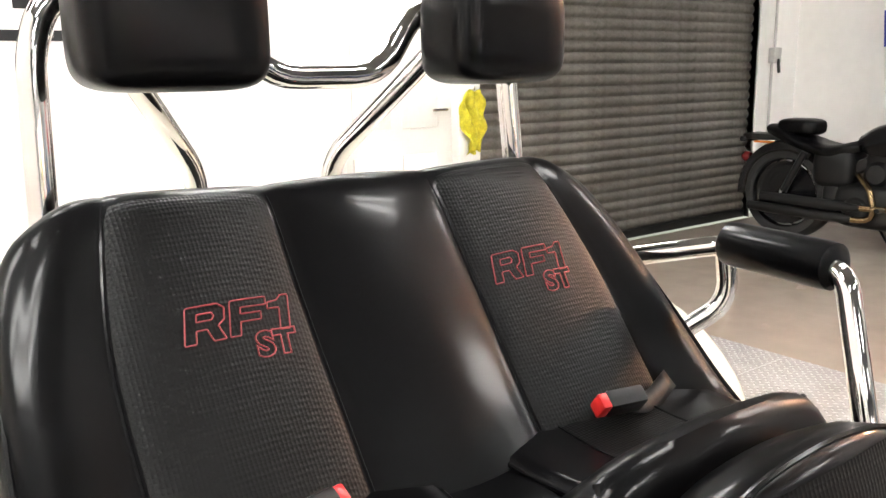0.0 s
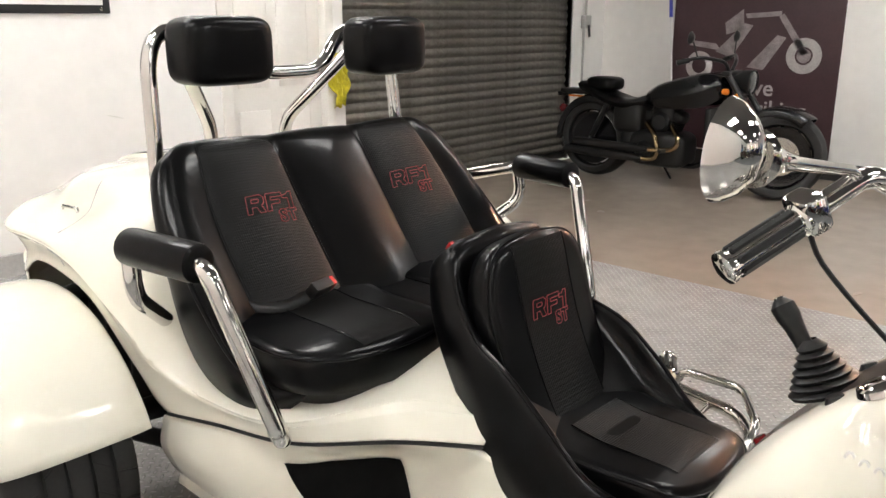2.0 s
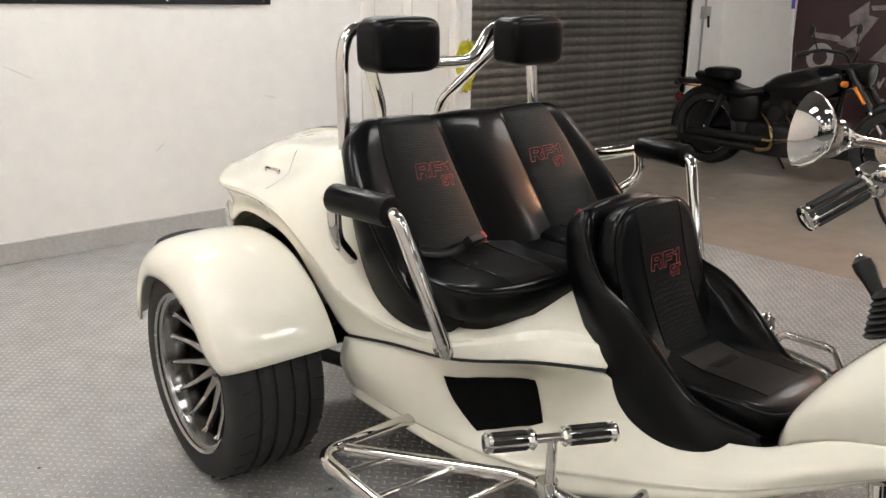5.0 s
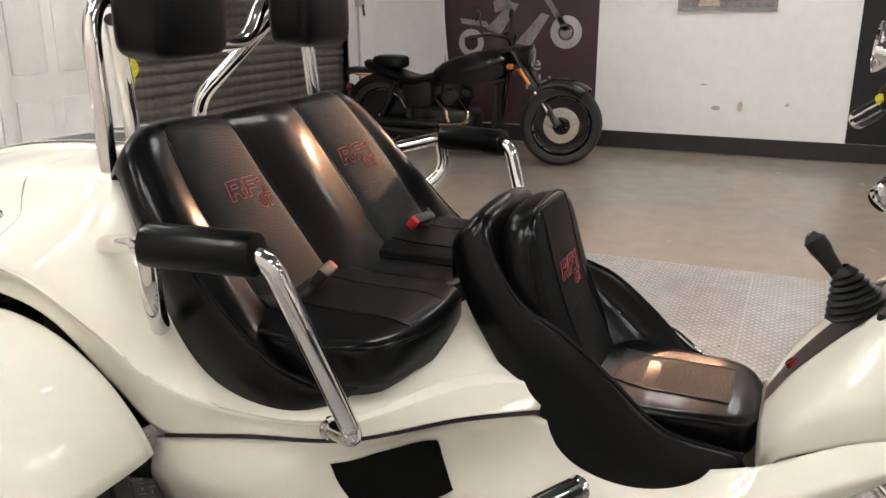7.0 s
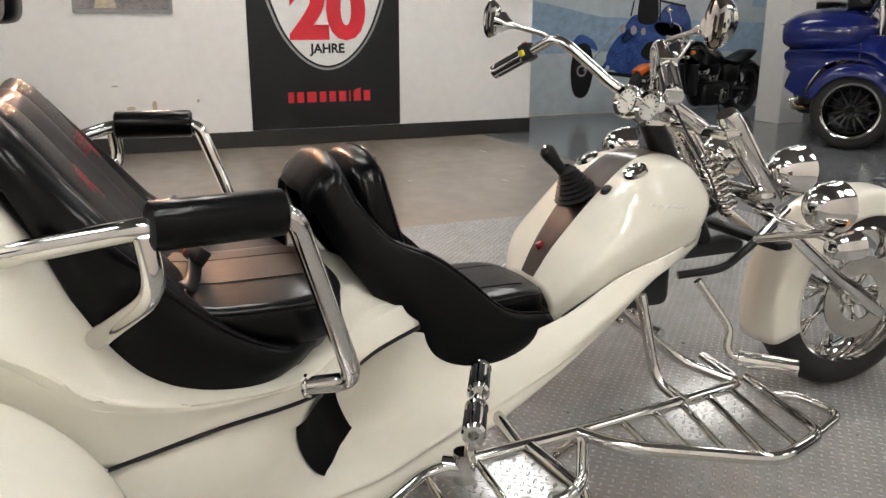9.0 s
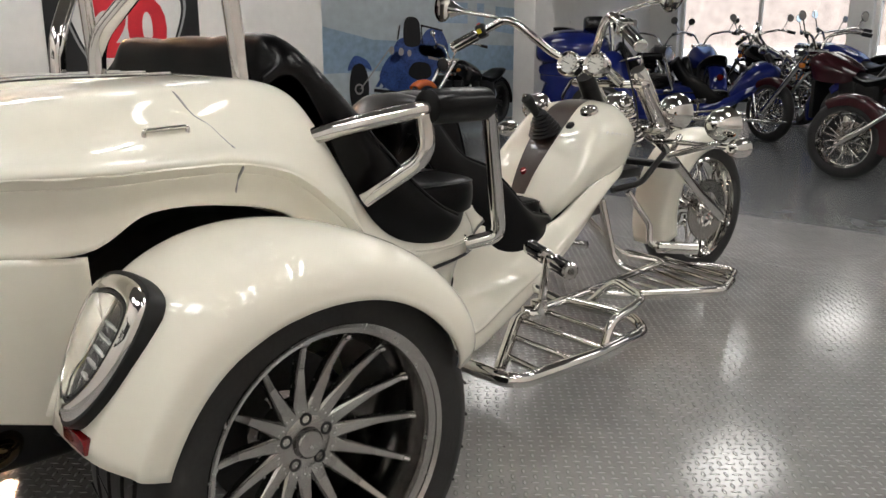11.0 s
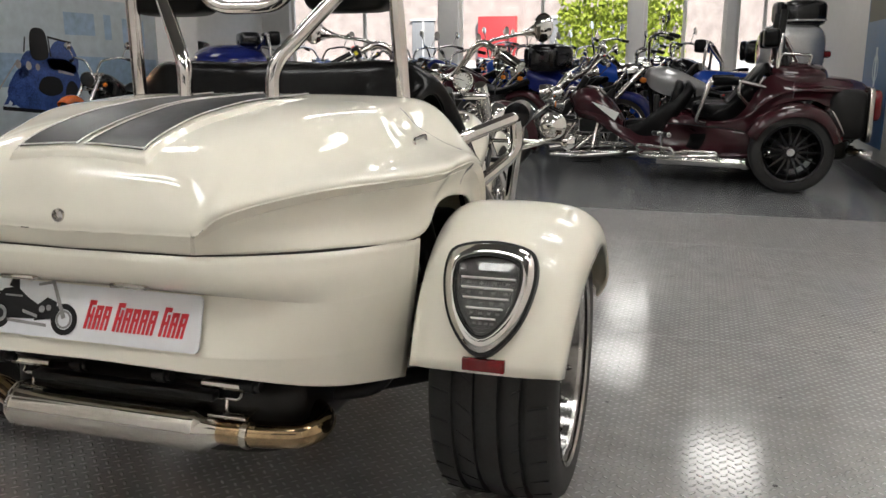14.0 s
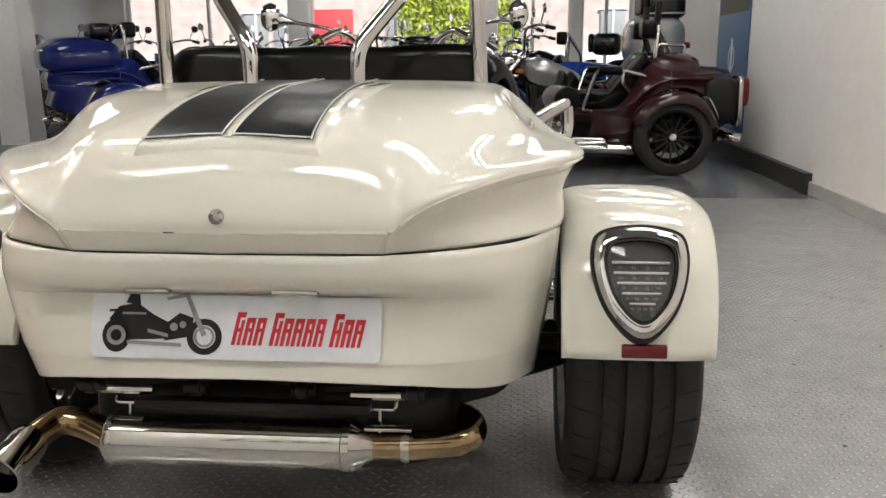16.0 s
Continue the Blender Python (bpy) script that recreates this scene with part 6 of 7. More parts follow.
# raised badge on the tank sides
for s in (1, -1):
    badge = bmesh.new()
    for i in range(6):
        y = 1.675 + i * 0.021
        hit = tank_tree.ray_cast(Vector((1, y, 0.735 - 0.003 * i)), Vector((-1, 0, 0)))
        p = hit[0]
        tube(badge, [(p.x * s + 0.001 * s, p.y + 0.006 * math.cos(t), p.z + 0.009 * math.sin(t)) for t in [2 * math.pi * q / 10 for q in range(10)]], 0.0025, 6, True)
    part("badge", badge, SILVER_LINE, white_trike, "raised silver badge")


# ---- other vehicles ----
def bike_wheel(root, name, y, R, w, rim_mat, spokes, turn=0.0):
    wl = base(name, "motorcycle wheel", "")
    wl.parent = root
    wl.matrix_basis = pose(0, y, R, 0, 0, turn)
    r = R * 0.72
    part("tyre", lathe(bmesh.new(), [(r, -w * 0.42), (r + 0.02, -w * 0.5), (R * 0.9, -w * 0.49), (R * 0.97, -w * 0.32), (R, -w * 0.1), (R, w * 0.1), (R * 0.97, w * 0.32), (R * 0.9, w * 0.49), (r + 0.02, w * 0.5), (r, w * 0.42)], 48, AXLE), RUBBER, wl, "black tyre")
    part("rim", lathe(bmesh.new(), [(r + 0.012, w * 0.44), (r, w * 0.46), (r - 0.018, w * 0.25), (r - 0.022, 0), (r - 0.018, -w * 0.25), (r, -w * 0.46), (r + 0.012, -w * 0.44)], 48, AXLE), rim_mat, wl)
    part("hub", lathe(bmesh.new(), [(0, 0.08), (0.02, 0.08), (0.045, 0.05), (0.045, -0.05), (0.02, -0.08), (0, -0.08)], 20, AXLE), rim_mat, wl)
    bm = bmesh.new()
    tube(bm, [(0.02, 0, 0.03), (0.012, 0.004, r * 0.6), (0, 0, r - 0.01)], [0.014, 0.01, 0.012] if spokes < 12 else [0.006, 0.005, 0.006], 6)
    sm = finish(bm, "spoke", rim_mat)
    for i in range(spokes):
        o = new("spoke", sm)
        o.parent = wl
        o.matrix_basis = Matrix.Rotation(2 * math.pi * i / spokes, 4, "X") @ pose(0, 0, 0, 0, 0, 180 * (i % 2))
    part("brake_disc", lathe(bmesh.new(), [(0.08, 0.07), (0.145, 0.07), (0.145, 0.062), (0.08, 0.062)], 32, AXLE, True), STEEL, wl, "steel brake disc")


def motorcycle(root, paint, L=1.62, R=0.32, wf=0.11, wr=0.17, rake=0.55, bar_h=1.08, metal=CHROME, pipe=CHROME, rim_mat=CHROME, spokes=18, front_paint=None, box_mat=None, steer=0.0, muffler=False, lift=0.0):
    """A cruiser: rear axle at the origin, facing +y."""
    bike_wheel(root, "rear_wheel", 0, R, wr, rim_mat, spokes)
    bike_wheel(root, "front_wheel", L, R, wf, rim_mat, spokes, steer)
    hy = L - rake
    hz = 0.93
    for s in (1, -1):
        part("fork_leg", tube(bmesh.new(), [(0.09 * s, hy, hz), (0.09 * s, hy + rake * 0.55, hz - (hz - R) * 0.55), (0.09 * s, L, R)], [0.024, 0.024, 0.032], 12), metal, root)
        part("handlebar", bars(bend([(0.03 * s, hy - 0.02, hz + 0.02), (0.10 * s, hy - 0.02, bar_h), (0.30 * s, hy - 0.12, bar_h + 0.04), (0.41 * s, hy - 0.25, bar_h)], 0.06), r=0.014), metal, root)
        part("grip", bars([(0.36 * s, hy - 0.19, bar_h + 0.015), (0.42 * s, hy - 0.26, bar_h - 0.005)], r=0.02), BLACK_PLASTIC, root)
        part("mirror_stem", bars([(0.32 * s, hy - 0.14, bar_h + 0.03), (0.38 * s, hy - 0.16, bar_h + 0.16)], r=0.006), metal, root)
        mm = Matrix.Translation((0.40 * s, hy - 0.17, bar_h + 0.18)) @ Vector((0, -1, 0.1)).to_track_quat("Z", "Y").to_matrix().to_4x4()
        part("mirror", lathe(bmesh.new(), [(0, -0.025), (0.03, -0.02), (0.048, 0), (0.044, 0.004), (0, 0.003)], 20, mm), metal, root)
        part("turn_signal", lathe(bmesh.new(), [(0, -0.04), (0.02, -0.03), (0.025, 0), (0.02, 0.015), (0, 0.02)], 14, Matrix.Translation((0.15 * s, hy + 0.03, hz - 0.13)) @ Vector((0, 1, 0)).to_track_quat("Z", "Y").to_matrix().to_4x4()), AMBER, root, "amber turn signal")
    part("yoke", boxes((-0.13, hy - 0.03, hz - 0.02, 0.13, hy + 0.03, hz + 0.02), bevel=0.01), metal, root)
    part("yoke", boxes((-0.13, hy + 0.04, hz - 0.20, 0.13, hy + 0.10, hz - 0.16), bevel=0.01), metal, root)
    mm = Matrix.Translation((0, hy + 0.13, hz - 0.06)) @ Vector((0, 1, -0.06)).to_track_quat("Z", "Y").to_matrix().to_4x4()
    hl = part("headlamp", lathe(bmesh.new(), [(0, -0.11), (0.05, -0.10), (0.085, -0.04), (0.095, 0.02), (0.098, 0.035), (0.09, 0.045)], 28, mm), metal, root, "round headlamp")
    part("lens", lathe(bmesh.new(), [(0, 0.055), (0.06, 0.05), (0.09, 0.035)], 28, mm), SMOKE_LENS, hl)
    # frame and engine
    part("frame", bars(bend([(0.0, hy - 0.03, hz - 0.08), (0, hy - 0.10, 0.35), (0, hy - 0.2, 0.17), (0, 0.35, 0.17), (0, 0.15, R)], 0.1), bend([(0, hy - 0.03, hz - 0.04), (0, 0.55, 0.68), (0, 0.05, 0.60), (0, 0.0, R)], 0.12), r=0.022), BLACK_GLOSS, root)
    ec = hy * 0.5 + 0.06
    part("crankcase", puff(bmesh.new(), -0.16, 0.16, ec - 0.28, ec + 0.24, 0.15, 0.45, 4.5), DARK_METAL, root)
    part("gearbox", puff(bmesh.new(), -0.13, 0.13, 0.28, ec - 0.2, 0.2, 0.46, 4), DARK_METAL, root)
    part("oil_tank", puff(bmesh.new(), -0.15, 0.15, 0.2, 0.5, 0.4, 0.68, 4), BLACK_PLASTIC, root, "black side cover")
    part("radiator", boxes((-0.13, hy - 0.14, 0.3, 0.13, hy - 0.09, 0.66), bevel=0.01), BLACK_PLASTIC, root)
    part("intake", puff(bmesh.new(), -0.1, 0.1, ec - 0.1, ec + 0.12, 0.5, 0.72, 4), BLACK_PLASTIC, root)
    part("swing_arm", tube(bmesh.new(), bend([(-wr / 2 - 0.03, 0, R), (-wr / 2 - 0.03, 0.3, R + 0.02), (0, 0.45, R)], 0.08), 0.025, 10), DARK_METAL, root)
    part("rear_damper", tube(bmesh.new(), [(wr / 2 + 0.03, 0.02, R + 0.02), (wr / 2 + 0.03, 0.16, 0.64)], 0.024, 10), metal, root)
    for a in (-26, 22):
        m = pose(0, ec, 0.33, -a, 0, 0)
        cyl = bmesh.new()
        prof = []
        for k in range(9):
            z = 0.07 + k * 0.017
            prof += [(0.065, z), (0.088, z + 0.002), (0.088, z + 0.009), (0.065, z + 0.011)]
        lathe(cyl, prof, 20, m)
        part("cylinder", cyl, DARK_METAL if metal is not CHROME else STEEL, root, "finned engine cylinder")
        part("cylinder_head", puff(bmesh.new(), -0.08, 0.08, -0.09, 0.09, 0.22, 0.31, 4, m, 16, 10), metal, root)
    part("clutch_cover", lathe(bmesh.new(), [(0, 0.05), (0.07, 0.045), (0.095, 0.02), (0.10, 0)], 28, pose(0.13, ec - 0.1, 0.28, 0, 90, 0)), metal, root)
    part("clutch_cover", lathe(bmesh.new(), [(0, 0.05), (0.07, 0.045), (0.095, 0.02), (0.10, 0)], 28, pose(-0.13, ec - 0.1, 0.28, 0, -90, 0)), metal, root)
    part("air_cleaner", lathe(bmesh.new(), [(0, 0.06), (0.06, 0.055), (0.085, 0.03), (0.085, 0)], 24, pose(0.07, ec, 0.52, 0, 90, 0)), metal, root)
    for k, dz in ((0, 0), (1, -0.075)):
        pts = [(0.10, ec + 0.10 - 0.22 * k, 0.50 + dz * 0), (0.17, ec + 0.20 - 0.2 * k, 0.40), (0.175, ec + 0.12 - 0.12 * k, 0.25 + dz + 0.06), (0.18, ec - 0.3, 0.24 + dz + 0.06), (0.18, -0.12 - 0.1 * k, 0.26 + dz + 0.05)]
        c = spline(pts, 22)
        if muffler:
            part("exhaust_pipe", tube(bmesh.new(), c[:15], 0.021, 14), pipe, root)
            part("muffler", tube(bmesh.new(), c[13:], [0.022, 0.03, 0.037, 0.038, 0.038, 0.038, 0.038, 0.036, 0.03][:len(c[13:])], 16), BLACK_PLASTIC, root, "matt black silencer")
        else:
            part("exhaust_pipe", tube(bmesh.new(), c, [0.022 if i < 11 else 0.022 + 0.02 * min(1, (i - 10) / 4) for i in range(22)], 14), pipe, root)
    # tank, seat, mudguards
    rails = [[(0.08, 0.50, 0.67), (0.13, 0.65, 0.64), (0.16, hy - 0.2, 0.66), (0.12, hy - 0.06, 0.72), (0.03, hy - 0.0, 0.80)],
             [(0.095, 0.50, 0.72), (0.155, 0.64, 0.75), (0.19, hy - 0.2, 0.81), (0.15, hy - 0.06, 0.85), (0.035, hy + 0.01, 0.84)],
             [(0.05, 0.50, 0.76), (0.09, 0.64, 0.83), (0.11, hy - 0.2, 0.92), (0.07, hy - 0.06, 0.91), (0.02, hy, 0.88)],
             [(0, 0.50, 0.765), (0, 0.64, 0.835), (0, hy - 0.2, 0.915), (0, hy - 0.06, 0.925), (0, hy, 0.89)]]
    part("tank", skin(bmesh.new(), rail_grid(rails, 22, 16)), paint, root, "gloss teardrop tank")
    seat = [[(0.10, 0.52, 0.66), (0.15, 0.32, 0.62), (0.15, 0.12, 0.66), (0.12, -0.05, 0.72), (0.08, -0.16, 0.75)],
            [(0.11, 0.52, 0.70), (0.17, 0.32, 0.665), (0.17, 0.12, 0.70), (0.13, -0.05, 0.77), (0.09, -0.17, 0.79)],
            [(0.06, 0.52, 0.735), (0.10, 0.32, 0.69), (0.11, 0.13, 0.73), (0.08, -0.04, 0.80), (0.05, -0.17, 0.81)],
            [(0, 0.52, 0.74), (0, 0.32, 0.69), (0, 0.13, 0.735), (0, -0.04, 0.805), (0, -0.18, 0.815)]]
    part("seat", skin(bmesh.new(), rail_grid(seat, 20, 14)), BLACK_LEATHER, root, "black leather saddle")

    def guard(name, y, a0, a1, k, w, material):
        g = []
        for i in range(20):
            a = radians(a0 + (a1 - a0) * i / 19)
            g.append(spline([(x, y + r * math.cos(a), R + r * math.sin(a)) for x, r in ((w, k - 0.07), (w, k - 0.02), (w * 0.7, k + 0.004), (0, k + 0.012))], 10))
        thick(part(name, skin(bmesh.new(), g), material, root, "curved mudguard"), 0.005)

    guard("rear_fender", 0, 55, 185, R + 0.035, wr / 2 + 0.015, paint)
    guard("front_fender", L, 52, 132, R + 0.025, wf / 2 + 0.008, front_paint or paint)
    tm = Matrix.Translation((0, -R - 0.045, R + 0.23)) @ Vector((0, -1, 0)).to_track_quat("Z", "Y").to_matrix().to_4x4()
    part("tail_lamp", lathe(bmesh.new(), [(0.03, -0.04), (0.04, 0), (0.03, 0.02), (0, 0.025)], 18, tm), RED_LENS, root, "red tail lamp")
    part("side_stand", bars([(-0.1, 0.55, 0.2), (-0.2, 0.62, 0.01)], r=0.01), DARK_METAL, root)
    for s in (1, -1):
        part("footpeg", bars([(0.1 * s, 0.75, 0.3), (0.28 * s, 0.75, 0.31)], r=0.016), metal, root)
    if box_mat:
        part("luggage_box", puff(bmesh.new(), -0.23, 0.23, -0.5, -0.12, 0.86 + lift, 1.16 + lift * 0.85, 4.5), box_mat, root, "rounded top box")
        part("backrest_pad", puff(bmesh.new(), -0.16, 0.16, -0.14, -0.06, 0.9 + lift, 1.15 + lift * 0.85, 4), BLACK_LEATHER, root)
    if lift:
        part("tail_shell", puff(bmesh.new(), -0.27, 0.27, -0.52, 0.06, 0.82, 0.9 + lift, 3.4), paint, root, "wide silver tail shell")
        part("box_trim", puff(bmesh.new(), -0.235, 0.235, -0.505, -0.115, 0.9 + lift, 0.93 + lift, 4.5), paint, root)
        part("tail_lens", puff(bmesh.new(), -0.2, 0.2, -0.56, -0.48, 1.0, 1.07, 4), RED_LENS, root, "red tail lens")


# black bobber by the poster wall
bobber = base("motorcycle", "black bobber motorcycle with bronze exhaust on a side stand", "motorcycle", -4.92, -1.98, 0, 0)
motorcycle(bobber, BLACK_GLOSS, L=1.60, R=0.335, wf=0.19, wr=0.21, rake=0.42, bar_h=1.02, metal=DARK_METAL, pipe=BRONZE, rim_mat=BLACK_GLOSS, spokes=10, steer=18, muffler=True)
part("fork_reflector", tube(bmesh.new(), [(0.122, 1.27, 0.78), (0.122, 1.36, 0.66)], 0.014, 10), AMBER, bobber, "amber reflector")
part("fork_sleeve", bars([(0.09, 1.40, 0.60), (0.09, 1.52, 0.44)], [(-0.09, 1.40, 0.60), (-0.09, 1.52, 0.44)], r=0.029), STEEL, bobber)
disc_m = pose(0, 1.60, 0.335, 0, 0, 18) @ AXLE
part("rim_disc", lathe(bmesh.new(), [(0.072, 0.088), (0.118, 0.088), (0.118, 0.08), (0.072, 0.08)], 40, disc_m, True), STEEL, bobber, "bright brake disc")
part("wheel_face", lathe(bmesh.new(), [(0.05, 0.075), (0.19, 0.06), (0.225, 0.07), (0.225, 0.06), (0.19, 0.05), (0.05, 0.06)], 40, disc_m, True), BLACK_GLOSS, bobber, "black cast wheel face")
part("wheel_face", lathe(bmesh.new(), [(0.05, 0.085), (0.19, 0.07), (0.225, 0.08), (0.225, 0.07), (0.19, 0.06), (0.05, 0.07)], 40, pose(0, 0, 0.335) @ AXLE, True), BLACK_GLOSS, bobber, "black cast wheel face")
for k in range(6):
    lug = disc_m @ Matrix.Rotation(k * math.pi / 3, 4, "Z") @ pose(0.115, 0, 0.084)
    part("disc_lug", lathe(bmesh.new(), [(0, 0.006), (0.012, 0.006), (0.013, -0.004)], 12, lug), STEEL, bobber)
part("tail_tidy", boxes((-0.09, -0.36, 0.70, 0.09, -0.06, 0.745), (-0.1, -0.38, 0.68, 0.1, -0.33, 0.72), bevel=0.012), BLACK_PLASTIC, bobber)
part("indicator", boxes((0.09, -0.26, 0.68, 0.10, -0.08, 0.695), bevel=0.003), AMBER, bobber)
part("passenger_pad", puff(bmesh.new(), -0.12, 0.12, -0.1, 0.2, 0.74, 0.86, 3.6), BLACK_LEATHER, bobber, "small black seat roll")

chopper = base("chopper", "black chopper with orange front mudguard and chrome fork", "motorcycle", -6.5, 8.08, 0, 193)
motorcycle(chopper, BLACK_GLOSS, L=1.78, R=0.33, wf=0.11, wr=0.18, rake=0.62, bar_h=1.1, front_paint=ORANGE_PAINT, spokes=10, rim_mat=DARK_METAL)

maroon = base("trike", "dark maroon three-wheeled motorcycle with black seats and black wheels", "trike", 1.87, 6.25, 0, 90)
trike(maroon, MAROON, False, BLACK_GLOSS, BLACK_GLOSS, detail=False)
part("tail_trunk", puff(bmesh.new(), -0.5, 0.5, -0.3, 0.2, 0.72, 1.07, 4.6, nu=44, nv=26, top=lambda u, v: -0.05 * u * u + 0.02 * v), MAROON, maroon, "maroon luggage trunk")
part("side_box", puff(bmesh.new(), -0.62, -0.30, -0.60, -0.28, 0.42, 0.84, 4), BLACK_PLASTIC, maroon, "black rear box")
part("lamp_band", puff(bmesh.new(), -0.63, -0.29, -0.63, -0.575, 0.40, 0.86, 5), STEEL, maroon, "silver band")
part("tail_lens", puff(bmesh.new(), -0.60, -0.34, -0.69, -0.60, 0.58, 0.84, 4), RED_LENS, maroon, "red tail lens")
part("side_pipe", bars([(-0.66, 0.36, 0.21), (-0.66, 1.08, 0.23)], r=0.042, seg=20), CHROME, maroon, "thick chrome side pipe")
part("pipe_ball", puff(bmesh.new(), -0.715, -0.605, 0.29, 0.40, 0.155, 0.265, 2.0), CHROME, maroon)
part("side_hoop", bars(bend([(-0.7, 0.55, 0.22), (-0.7, 0.58, 0.30), (-0.7, 0.88, 0.31), (-0.7, 0.92, 0.22)], 0.03), r=0.012), CHROME, maroon)
part("hub_cap", lathe(bmesh.new(), [(0, 0.012), (0.026, 0.01), (0.032, 0)], 24, pose(-0.805, 0, 0.33, 0, -90, 0)), INK_WHITE, maroon, "white hub cap")
flash = [Vector((0, q[1], q[2])) for q in ((0, 1.46, 0.60), (0, 1.60, 0.66), (0, 1.72, 0.70), (0, 1.62, 0.62), (0, 1.50, 0.53))]
part("tank_flash", sheet(bmesh.new(), [(p.y, p.z) for p in flash], 0.004, Matrix(((0, 0, -1, -0.224), (1, 0, 0, 0), (0, 1, 0, 0), (0, 0, 0, 1)))), INK_WHITE, maroon, "cream flash on the tank")
for x in (-0.36, 0.36):
    part("roll_bar", bars(bend([(x, 0.02, 0.9), (x, 0.12, 1.25), (x, 0.1, 1.5)], 0.06), r=0.03), BLACK_PLASTIC, maroon, "black padded roll bar")
part("rear_rack", bars(bend([(-0.4, -0.12, 1.04), (-0.4, -0.14, 1.12), (-0.4, 0.1, 1.13), (-0.4, 0.12, 1.06)], 0.03), r=0.014), CHROME, maroon)

navy = base("trike", "navy blue three-wheeled motorcycle with luggage trunk and black top box", "trike", -4.35, 7.7, 0, -53)
navy.matrix_basis = navy.matrix_basis @ Matrix.Scale(1.08, 4)
trike(navy, NAVY, False, BLACK_GLOSS, CHROME, detail=False)
part("tail_trunk", puff(bmesh.new(), -0.56, 0.56, -0.72, 0.12, 0.80, 1.2, 3.4, nu=40, nv=24, top=lambda u, v: -0.05 * v * v - 0.06 * u * u), NAVY, navy, "tall navy luggage trunk")
part("trunk_trim", bars(bend([(-0.4, -0.70, 1.05), (0.4, -0.70, 1.05)], 0.05), r=0.012), CHROME, navy, "chrome trim")
part("top_box", puff(bmesh.new(), -0.26, 0.26, -0.2, 0.05, 1.17, 1.34, 4.5), BLACK_GLOSS, navy, "black top box")

blue_trike = base("trike", "bright blue three-wheeled motorcycle parked in the row", "trike", 1.3, 9.5, 0, 84)
trike(blue_trike, BLUE, False, BLACK_GLOSS, BLACK_GLOSS, detail=False)

KINDS = []
for paint, label, opt in ((BLACK_GLOSS, "black and chrome cruiser parked in the showroom row", dict()),
                          (BLUE, "blue cruiser with chrome fittings parked in the row", dict(bar_h=1.15)),
                          (MAROON, "dark red cruiser with top box parked in the row", dict(box_mat=BLACK_GLOSS)),
                          (NAVY, "navy cruiser with chrome pipes parked in the row", dict(rake=0.6, L=1.7)),
                          (SILVER_PAINT, "silver tourer with black top box parked by the wall", dict(box_mat=BLACK_GLOSS, bar_h=1.2, lift=0.42))):
    k = base("motorcycle", label, "motorcycle", group="bikes in the showroom row")
    motorcycle(k, paint, **opt)
    KINDS.append(k)
PLACES = [(1.72, 7.42, 96), (-0.2, 8.75, 72), (1.5, 8.55, 86), (0.3, 7.75, 76), (-0.9, 8.0, 70), (1.9, 10.7, 74), (0.7, 10.9, 68), (-0.6, 10.9, 75), (-2.0, 11.1, 70), (-3.3, 11.0, 60),
          (1.6, 12.1, 80), (0.2, 12.1, 70), (-1.3, 12.3, 72), (-2.8, 12.3, 70), (-4.6, 10.9, 40), (-5.8, 11.0, 25), (-6.5, 9.7, 15)]
used = set()
for i, (x, y, a) in enumerate(PLACES):
    k = KINDS[4] if (x, y) == (1.72, 7.42) else KINDS[(0, 1, 0, 3, 2, 0, 1, 0, 3, 0, 2, 0, 1, 0, 3, 0, 2)[i % 17]]
    if k in used:
        copy_thing(k, pose(x, y, 0, 0, 0, a) @ Matrix.Scale(1.1, 4))
    else:
        used.add(k)
        k.matrix_basis = pose(x, y, 0, 0, 0, a) @ Matrix.Scale(1.1, 4)


# ---- on the walls ----
WEST = pose(X0 + 0.004, 0, 0) @ Matrix(((0, 0, 1, 0), (1, 0, 0, 0), (0, 1, 0, 0), (0, 0, 0, 1)))  # x runs along the wall, y up, z off the wall


def board(name, label, x0, y0, x1, y1, material, m, depth=0.006):
    ob = part(name, boxes((x0, y0, 0, x1, y1, depth), bevel=0.001), material, None, "", False)
    ob.matrix_basis = m
    return tagged(ob, label, "poster")


UP = pose(0, 0, 0.0065)
poster = board("poster", "plum-black poster with a printed white motorcycle", -1.88, 0.16, -0.36, 2.25, POSTER_PLUM, WEST)
W = [ring(-0.66, 1.03, 0.075, 0.15), ring(-1.60, 0.92, 0.07, 0.13)]
for w_ in W:
    flat("print", w_, INK_PALE, UP, poster, "pale printed wheel")
flat("print", ring(-0.66, 1.03, 0.0, 0.06) + [[(-1.72, 1.15), (-1.45, 1.12), (-1.4, 1.06), (-1.7, 1.1)], [(-1.45, 1.05), (-1.2, 1.3), (-1.12, 1.28), (-1.3, 1.0)], [(-1.38, 1.3), (-1.22, 1.42), (-1.2, 1.25), (-1.36, 1.2)],
     [(-1.15, 0.92), (-0.9, 1.2), (-0.82, 1.18), (-1.0, 0.9)], [(-0.9, 1.35), (-0.86, 1.38), (-0.62, 1.05), (-0.68, 1.03)], [(-1.2, 1.38), (-0.88, 1.4), (-0.88, 1.36), (-1.18, 1.34)]], INK_DIM, UP, poster, "grey printed motorcycle")
part("lettering", lettering("ve", 0.2, UP @ pose(-0.98, 0.74, 0), bold=0.002), INK_PALE, poster, "white lettering", False)
part("lettering", lettering("riking", 0.2, UP @ pose(-0.82, 0.56, 0), bold=0.002), INK_PALE, poster, "white lettering", False)

